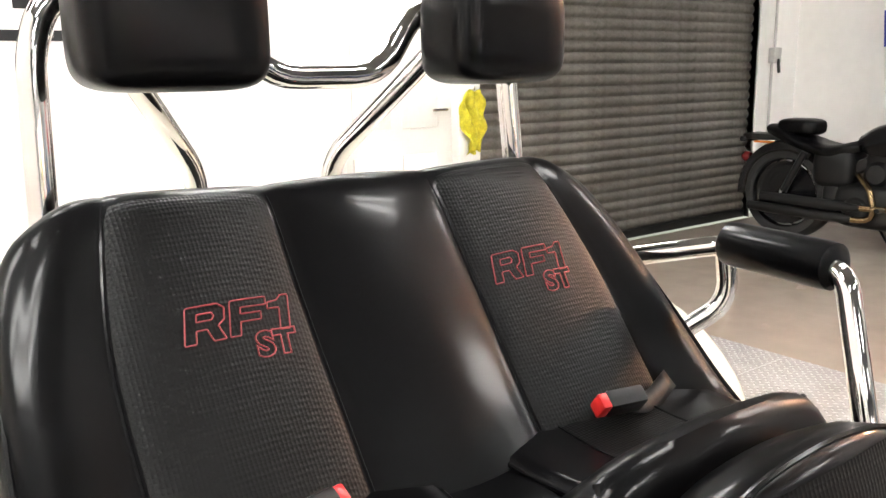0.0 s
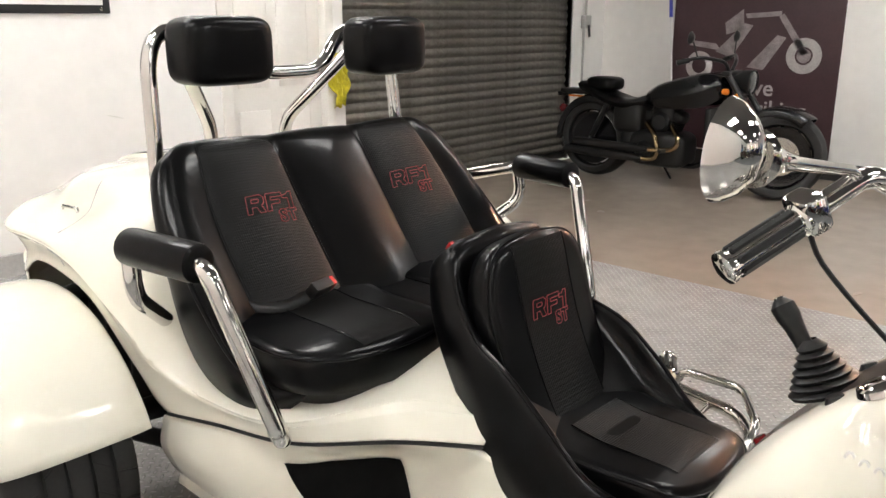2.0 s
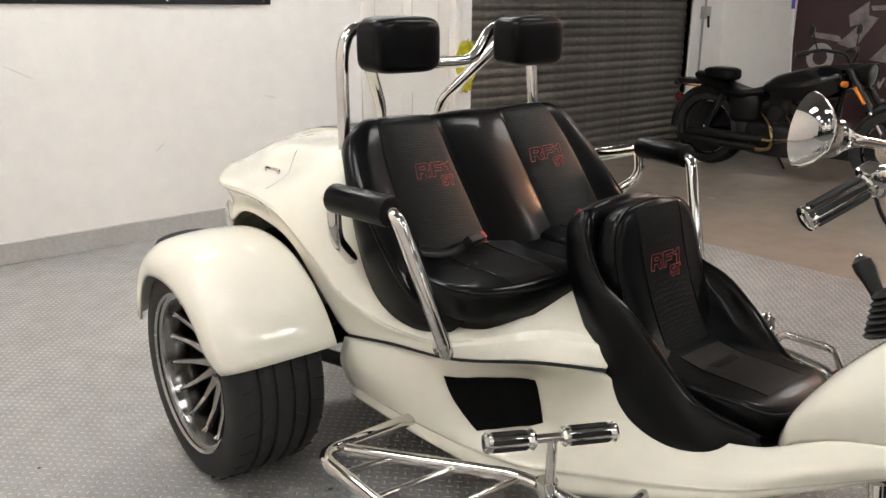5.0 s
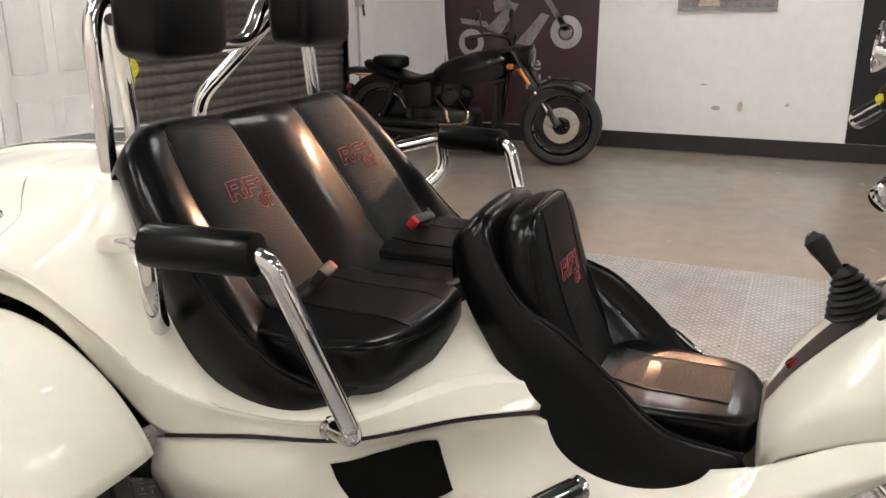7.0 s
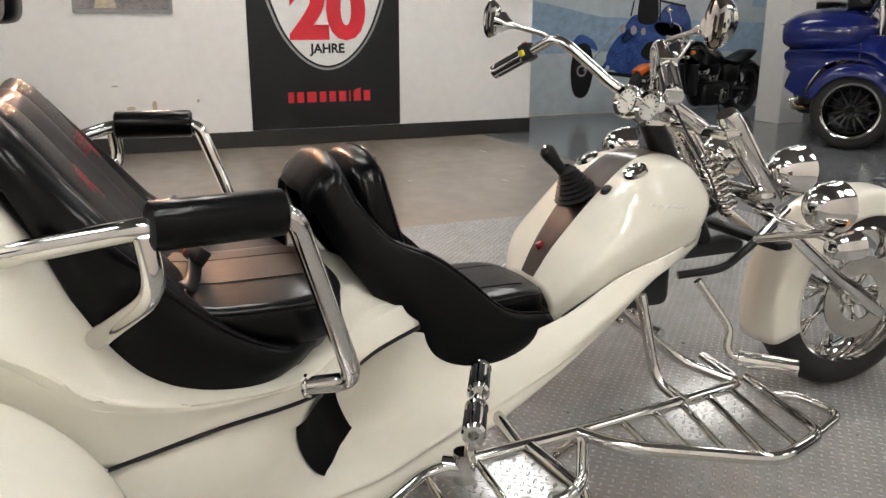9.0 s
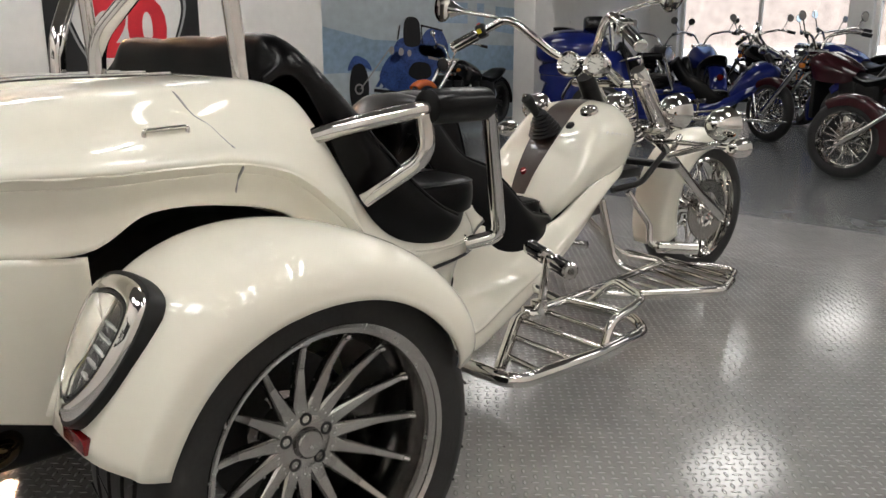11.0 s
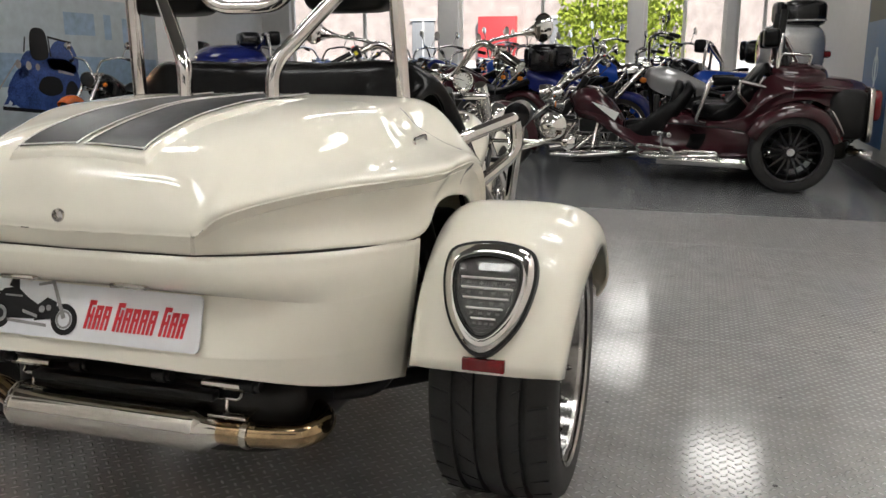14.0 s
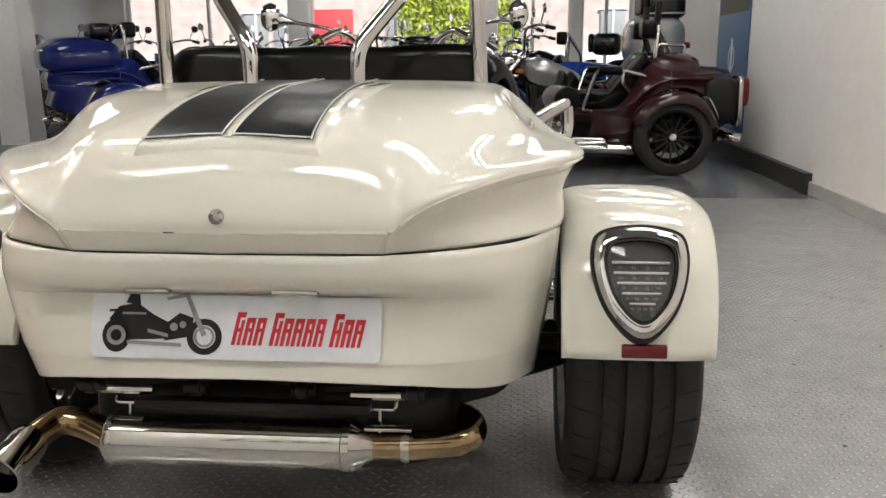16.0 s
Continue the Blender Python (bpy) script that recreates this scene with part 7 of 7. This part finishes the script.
banner = board("banner", "black anniversary banner with a red number in an oval", 1.78, 0.155, 3.26, 2.3, POSTER_BLACK, WEST)
shield_pts = [(p.x, p.y) for p in spline([(2.53, 0.70, 0), (2.80, 0.82, 0), (3.03, 1.15, 0), (3.1, 1.6, 0), (2.53, 1.72, 0), (1.96, 1.6, 0), (2.03, 1.15, 0), (2.26, 0.82, 0)], 48, True)]
flat("print", [shield_pts], INK_GREY, UP, banner, "grey oval border")
flat("print", [[(2.53 + (x - 2.53) * 0.955, 1.2 + (y - 1.2) * 0.955) for x, y in shield_pts]], POSTER_BLACK, UP @ pose(0, 0, 0.0012), banner)
flat("print", [[(2.53 + (x - 2.53) * 0.91, 1.2 + (y - 1.2) * 0.915) for x, y in shield_pts]], INK_WHITE, UP @ pose(0, 0, 0.0024), banner)
part("lettering", lettering("20", 0.72, UP @ pose(2.54, 1.235, 0.005), bold=0.036, spacing=1.0), INK_RED, banner, "large red number", False)
part("lettering", lettering("JAHRE", 0.12, UP @ pose(2.53, 0.90, 0.005), bold=0.004), INK_BLACK, banner, "small black lettering", False)
bx = 2.13
words = []
for i, w_ in enumerate((0.075, 0.085, 0.11, 0.085, 0.085, 0.09, 0.035, 0.09, 0.085)):
    words.append(((bx, 0.40), (bx + w_ - 0.02, 0.40), (bx + w_ - 0.02, 0.50 if i != 7 else 0.53), (bx, 0.50)))
    bx += w_ + 0.012
flat("lettering", words, INK_RED, UP, banner, "line of red lettering")

photo = board("picture", "small framed photograph with dark border", 0.33, 1.22, 1.14, 1.8, INK_GREY, WEST, 0.02)
flat("print", [[(0.36, 1.25), (1.11, 1.25), (1.11, 1.77), (0.36, 1.77)]], INK_DIM, pose(0, 0, 0.0205), photo)
flat("print", [[(0.5, 1.26), (0.68, 1.26), (0.66, 1.36), (0.52, 1.34)]], WALL_DIRT, pose(0, 0, 0.022), photo)

MUR = pose(XM + 0.004, 0, 0) @ Matrix(((0, 0, 1, 0), (1, 0, 0, 0), (0, 1, 0, 0), (0, 0, 0, 1)))
mural = board("mural", "pale blue wall mural with printed blue trikes", 5.25, 0.02, 9.6, 1.95, MURAL_PALE, MUR)
flat("print", [[(5.27, 0.75), (6.6, 0.78), (9.55, 0.75), (9.55, 1.12), (6.4, 1.2), (5.27, 1.42)]], MURAL_MID, UP, mural, "darker blue band")


def mural_trike(cx, cz, k):
    """A printed trike seen from the front quarter: hull, mudguards, front wheel, fork, seat and roll bar."""
    S = lambda pts: [(cx + x * k, cz + y * k) for x, y in pts]
    curve = lambda pts, n=28: S([(p.x, p.y) for p in spline([(x, y, 0) for x, y in pts], n, True)])
    line = lambda x0, y0, x1, y1, w: S([(x0 - w, y0), (x0 + w, y0), (x1 + w, y1), (x1 - w, y1)])
    up = lambda z: UP @ pose(0, 0, z)
    flat("print", [curve([(-0.05, 0.2), (0.1, 0.52), (0.42, 0.68), (0.95, 0.72), (1.25, 0.6), (1.3, 0.25), (0.9, 0.02), (0.35, 0.0)]), curve([(0.72, 0.6), (0.85, 0.92), (1.15, 0.95), (1.32, 0.68), (1.2, 0.5)])], MURAL_BLUE, up(0.0012), mural, "printed blue trike")
    flat("print", [curve([(-0.62, 0.36), (-0.5, 0.56), (-0.28, 0.5), (-0.2, 0.36), (-0.4, 0.42)]), line(-0.1, 0.12, 0.28, 0.62, 0.035), line(0.02, 0.1, 0.36, 0.6, 0.03), curve([(0.16, 0.5), (0.3, 0.78), (0.5, 0.8), (0.62, 0.56), (0.4, 0.46)])], MURAL_BLUE, up(0.002), mural)
    flat("print", [curve([(-0.6, 0.1), (-0.55, 0.38), (-0.42, 0.46), (-0.3, 0.38), (-0.25, 0.1), (-0.31, -0.18), (-0.43, -0.26), (-0.55, -0.18)]), curve([(1.0, 0.02), (1.02, 0.3), (1.14, 0.4), (1.26, 0.3), (1.28, 0.02), (1.15, -0.14)]),
                   curve([(0.44, 0.72), (0.42, 1.0), (0.5, 1.12), (0.68, 1.1), (0.74, 0.95), (0.72, 0.72)]), line(0.3, 0.8, 0.34, 1.0, 0.012), line(0.78, 0.74, 0.76, 1.02, 0.012), S([(0.76, 1.02), (1.2, 0.95), (1.2, 0.925), (0.76, 0.99)]),
                   S([(-0.16, 0.05), (0.95, -0.08), (0.95, -0.03), (-0.16, 0.1)]), curve([(0.5, 0.3), (0.62, 0.46), (0.9, 0.44), (0.95, 0.26), (0.7, 0.2)])], POSTER_BLACK, up(0.003), mural)
    flat("print", ring(cx - 0.43 * k, cz + 0.1 * k, 0.05, 0.075), INK_PALE, up(0.0042), mural)
    flat("print", [S(oval(0.05, 0.06, 14, 0.18, 0.64)), S(oval(0.05, 0.06, 14, 0.36, 0.62)), S(oval(0.04, 0.05, 12, 0.52, 0.6)), line(-0.4, 0.1, 0.14, 0.66, 0.014), S([(0.9, 0.56), (1.2, 0.5), (1.2, 0.47), (0.9, 0.52)])], INK_PALE, up(0.0042), mural)


mural_trike(6.55, 0.45, 0.95)
flat("print", [[(7.6, 1.45), (8.2, 1.45), (8.2, 1.75), (7.6, 1.75)], [(8.4, 1.4), (8.55, 1.4), (8.55, 1.75), (8.4, 1.75)], [(8.8, 1.35), (9.3, 1.3), (9.3, 1.7), (8.8, 1.72)]], MURAL_MID, UP, mural)

EAST = pose(X1 - 0.004, 0, 0) @ Matrix(((0, 0, -1, 0), (-1, 0, 0, 0), (0, 1, 0, 0), (0, 0, 0, 1)))
ebanner = board("banner", "tall narrow blue banner with a pale emblem", -7.65, 0.28, -6.4, 2.1, BANNER_BLUE, EAST)
flat("print", [[(-7.6, 1.45), (-6.45, 1.45), (-6.45, 2.05), (-7.6, 2.05)]], POSTER_BLACK, UP, ebanner, "dark photograph")
flat("print", ring(-7.02, 1.0, 0.10, 0.13) + [[(-7.06, 0.75), (-6.98, 0.75), (-6.98, 1.2), (-7.06, 1.2)]], MURAL_PALE, UP, ebanner, "pale emblem")

SOUTH = pose(0, Y0 + 0.004, 0) @ Matrix(((-1, 0, 0, 0), (0, 0, 1, 0), (0, 1, 0, 0), (0, 0, 0, 1)))
sign = board("wall_sign", "black-edged sign with white panel and dark lettering", -1.6, 1.37, 0.88, 1.95, POSTER_BLACK, SOUTH, 0.01)
flat("print", [[(-0.12, 1.415), (0.84, 1.415), (0.84, 1.9), (-0.12, 1.9)]], INK_WHITE, pose(0, 0, 0.0105), sign, "white panel")
xx = -0.02
letters = []
for w_ in (0.08, 0.1, 0.15, 0.1, 0.1, 0.1):
    letters += [((xx, 1.50), (xx + w_ - 0.03, 1.50), (xx + w_ - 0.03, 1.70), (xx, 1.70))]
    xx += w_ + 0.02
flat("lettering", letters, INK_BLACK, pose(0, 0, 0.012), sign, "dark lettering")
xx = -0.9
letters = []
for w_ in (0.1, 0.08, 0.1, 0.1, 0.05, 0.1):
    letters += [((xx, 1.42), (xx + w_ - 0.03, 1.42), (xx + w_ - 0.03, 1.62), (xx, 1.62))]
    xx += w_ + 0.02
flat("lettering", letters, INK_WHITE, pose(0, 0, 0.0112), sign, "white lettering")
for sx in (-1.55, -0.5, 0.22, 0.83):
    part("screw", lathe(bmesh.new(), [(0, 0.013), (0.006, 0.012), (0.009, 0.010)], 12, pose(sx, 1.392, 0)), STEEL, sign)

cloth = base("cloth", "crumpled yellow cloth hanging from a hook", "cloth", -2.50, Y0 + 0.012, 0.0)
g = []
for i in range(15):
    z = 1.10 - 0.36 * i / 14
    w_ = 0.045 + 0.06 * math.sin(math.pi * min(1, i / 11)) 
    g.append([Vector((w_ * (j / 8 * 2 - 1) * (1 + 0.2 * math.sin(i * 0.9)) + 0.02 * math.sin(i * 0.5), 0.028 + 0.022 * math.sin(j * 1.7 + i * 0.6), z + 0.015 * math.sin(j * 1.3))) for j in range(9)])
thick(part("fabric", skin(bmesh.new(), g, False), YELLOW, cloth), 0.004)
part("hook", bars([(0, -0.01, 1.11), (0, 0.035, 1.11), (0, 0.04, 1.13)], r=0.004), STEEL, cloth)

switch = base("switch_box", "grey electrical switch box with conduit on the wall", "switch", -5.63, Y0, 0)
part("body", boxes((-0.05, 0, 1.25, 0.05, 0.06, 1.37), bevel=0.008), BASE_GREY, switch)
part("conduit", bars([(0.0, 0.025, 1.37), (0.0, 0.025, 3.1)], r=0.011), BASE_GREY, switch)
part("conduit", bars([(0.02, 0.02, 1.25), (0.02, 0.02, 0.2)], r=0.011), BASE_GREY, switch)
part("lever", bars([(0.0, 0.06, 1.28), (0.0, 0.075, 1.17)], r=0.012), BLACK_PLASTIC, switch)

pole = base("pole", "white pole with blue grip leaning on the wall", "pole", X0 + 0.05, -1.9, 0)
part("shaft", bars([(0.22, 0.22, 0.012), (0.03, 0.02, 1.35)], r=0.013), INK_WHITE, pole)
part("grip", bars([(0.03, 0.02, 1.35), (0.0, -0.015, 1.62)], r=0.017), WOOD_SLAT, pole, "blue grip")

for name, sx, sy, rx_, ry_ in (("wall_scuff", 0.92, 0.42, 0.022, 0.045), ("wall_scuff", 0.72, 0.40, 0.04, 0.02), ("wall_scuff", 1.3, 0.45, 0.015, 0.015), ("wall_scuff", 0.6, 0.6, 0.03, 0.008)):
    s_ = part(name, sheet(bmesh.new(), oval(rx_, ry_, 14, sx, sy), 0.0008, Matrix()), WALL_DIRT, None, "", False)
    s_.matrix_basis = WEST
    tagged(s_, "brown scuff mark on the white wall", "mark", "scuffs on the wall")
for sx, sz, ln, an in ((-0.62, 1.02, 0.16, -28), (0.1, 0.55, 0.08, 40), (0.85, 0.8, 0.1, -15)):
    s_ = part("wall_scratch", sheet(bmesh.new(), oval(ln / 2, 0.004, 14), 0.0008, pose(0, 0, 0)), GAUGE_FACE, None, "", False)
    s_.matrix_basis = pose(0, Y0 + 0.002, 0) @ Matrix(((-1, 0, 0, 0), (0, 0, 1, 0), (0, 1, 0, 0), (0, 0, 0, 1))) @ pose(sx, sz, 0, 0, 0, an)
    tagged(s_, "thin grey scratch on the white back wall", "mark", "scratches on the wall")

structure("column", boxes((-5.88, 7.8, 0, -5.5, 8.18, H), bevel=0.004), WALL, "white square column of the showroom", "column")

# ---- the street outside ----
structure("ground", boxes((-120, Y1 + 0.3, -0.14, 120, 300, -0.06), bevel=0), ASPHALT, "grey asphalt street", "road")
structure("pavement", boxes((-60, Y1 + 0.3, -0.06, 60, 16.5, 0.0), bevel=0.01), SIDEWALK, "pale pavement outside the shop", "pavement")
hedge = bmesh.new()
rng = random.Random(7)
for i in range(4200):
    x, y, z = rng.uniform(-2.8, 0.6), rng.uniform(21.6, 23.0), rng.uniform(0, 1) ** 0.6 * (2.7 + 0.25 * math.sin(i * 1.3))
    if rng.random() < 0.75:
        y = 21.6 + abs(rng.gauss(0, 0.12))
    m = pose(x, y, max(-0.05, z), rng.uniform(0, 360), rng.uniform(0, 360), rng.uniform(0, 360))
    q = [hedge.verts.new(m @ Vector(p)) for p in ((-0.09, 0, 0), (0, -0.05, 0.01), (0.09, 0, 0), (0, 0.05, 0.01))]
    hedge.faces.new(q)
tagged(part("hedge", hedge, HEDGE, None, "", False), "sunlit green hedge across the street", "hedge", "", "stuff")
house = base("house", "brick house with white band and red shopfront", "house", 0, 26, 0)
part("wall", boxes((-20, 0, -0.1, 14, 6, 5.5), bevel=0), HOUSE_BRICK, house)
part("rendered_band", boxes((-20, -0.12, -0.1, 14, 0, 1.15), bevel=0.01), HOUSE_WHITE, house, "white rendered band")
part("shopfront", boxes((-6.2, -0.25, -0.1, -4.9, 0, 2.6), bevel=0.02), BRICK_RED, house, "red painted shopfront")
for wx in (-8.6, -7.6, -3.8, -2.2, 3.2, 4.6, 6.4):
    w = part("window", boxes((wx, -0.06, 1.2, wx + 0.8, 0.0, 2.5)), INK_GREY, house)
    part("window_frame", boxes((wx - 0.06, -0.1, 1.14, wx + 0.86, -0.05, 1.2), (wx - 0.06, -0.1, 2.5, wx + 0.86, -0.05, 2.56), (wx + 0.37, -0.09, 1.2, wx + 0.43, -0.05, 2.5), bevel=0.004), HOUSE_WHITE, w)
part("roof", sheet(bmesh.new(), [(-0.6, 5.4), (3, 8), (6.6, 5.4)], 35, pose(-20.5, 0, 0) @ Matrix(((0, 0, 1, 0), (1, 0, 0, 0), (0, 1, 0, 0), (0, 0, 0, 1)))), ASPHALT, house, "grey pitched roof")

# ---- wear on the floor ----
rng = random.Random(11)
specks = bmesh.new()
for i in range(90):
    r = rng.uniform(0.003, 0.009)
    x, y = rng.uniform(-2.4, 2.6), rng.uniform(-2.4, 4.1)
    sheet(specks, oval(r, r * rng.uniform(0.5, 1.0), 8, x, y), 0.0012, pose(0, 0, 0.0005))
tagged(part("floor_specks", specks, INK_BLACK, None, "", False), "small black specks of dirt on the floor", "dirt", "", "stuff")
for y in (-0.55, 1.3, 3.1):
    tagged(part("floor_seam", boxes((-2.5, y - 0.0012, 0.0, 2.69, y + 0.0012, 0.001), bevel=0), INK_GREY, None, "", False), "thin dark joint between two lengths of vinyl floor", "floor joint", "vinyl joints", "structure")
for i in range(16):
    x, y = rng.uniform(-5.6, -2.8), rng.uniform(-1.5, 4.0)
    ob = part("floor_stain", sheet(bmesh.new(), [(p.x, p.y) for p in spline([(x + rng.uniform(0.02, 0.07) * math.cos(k * 1.05), y + rng.uniform(0.01, 0.04) * math.sin(k * 1.05), 0) for k in range(6)], 18, True)], 0.001, pose(0, 0, -0.0025)), STAIN, None, "", False)
    tagged(ob, "brown oil stain on the painted concrete floor", "stain", "stains on the floor")
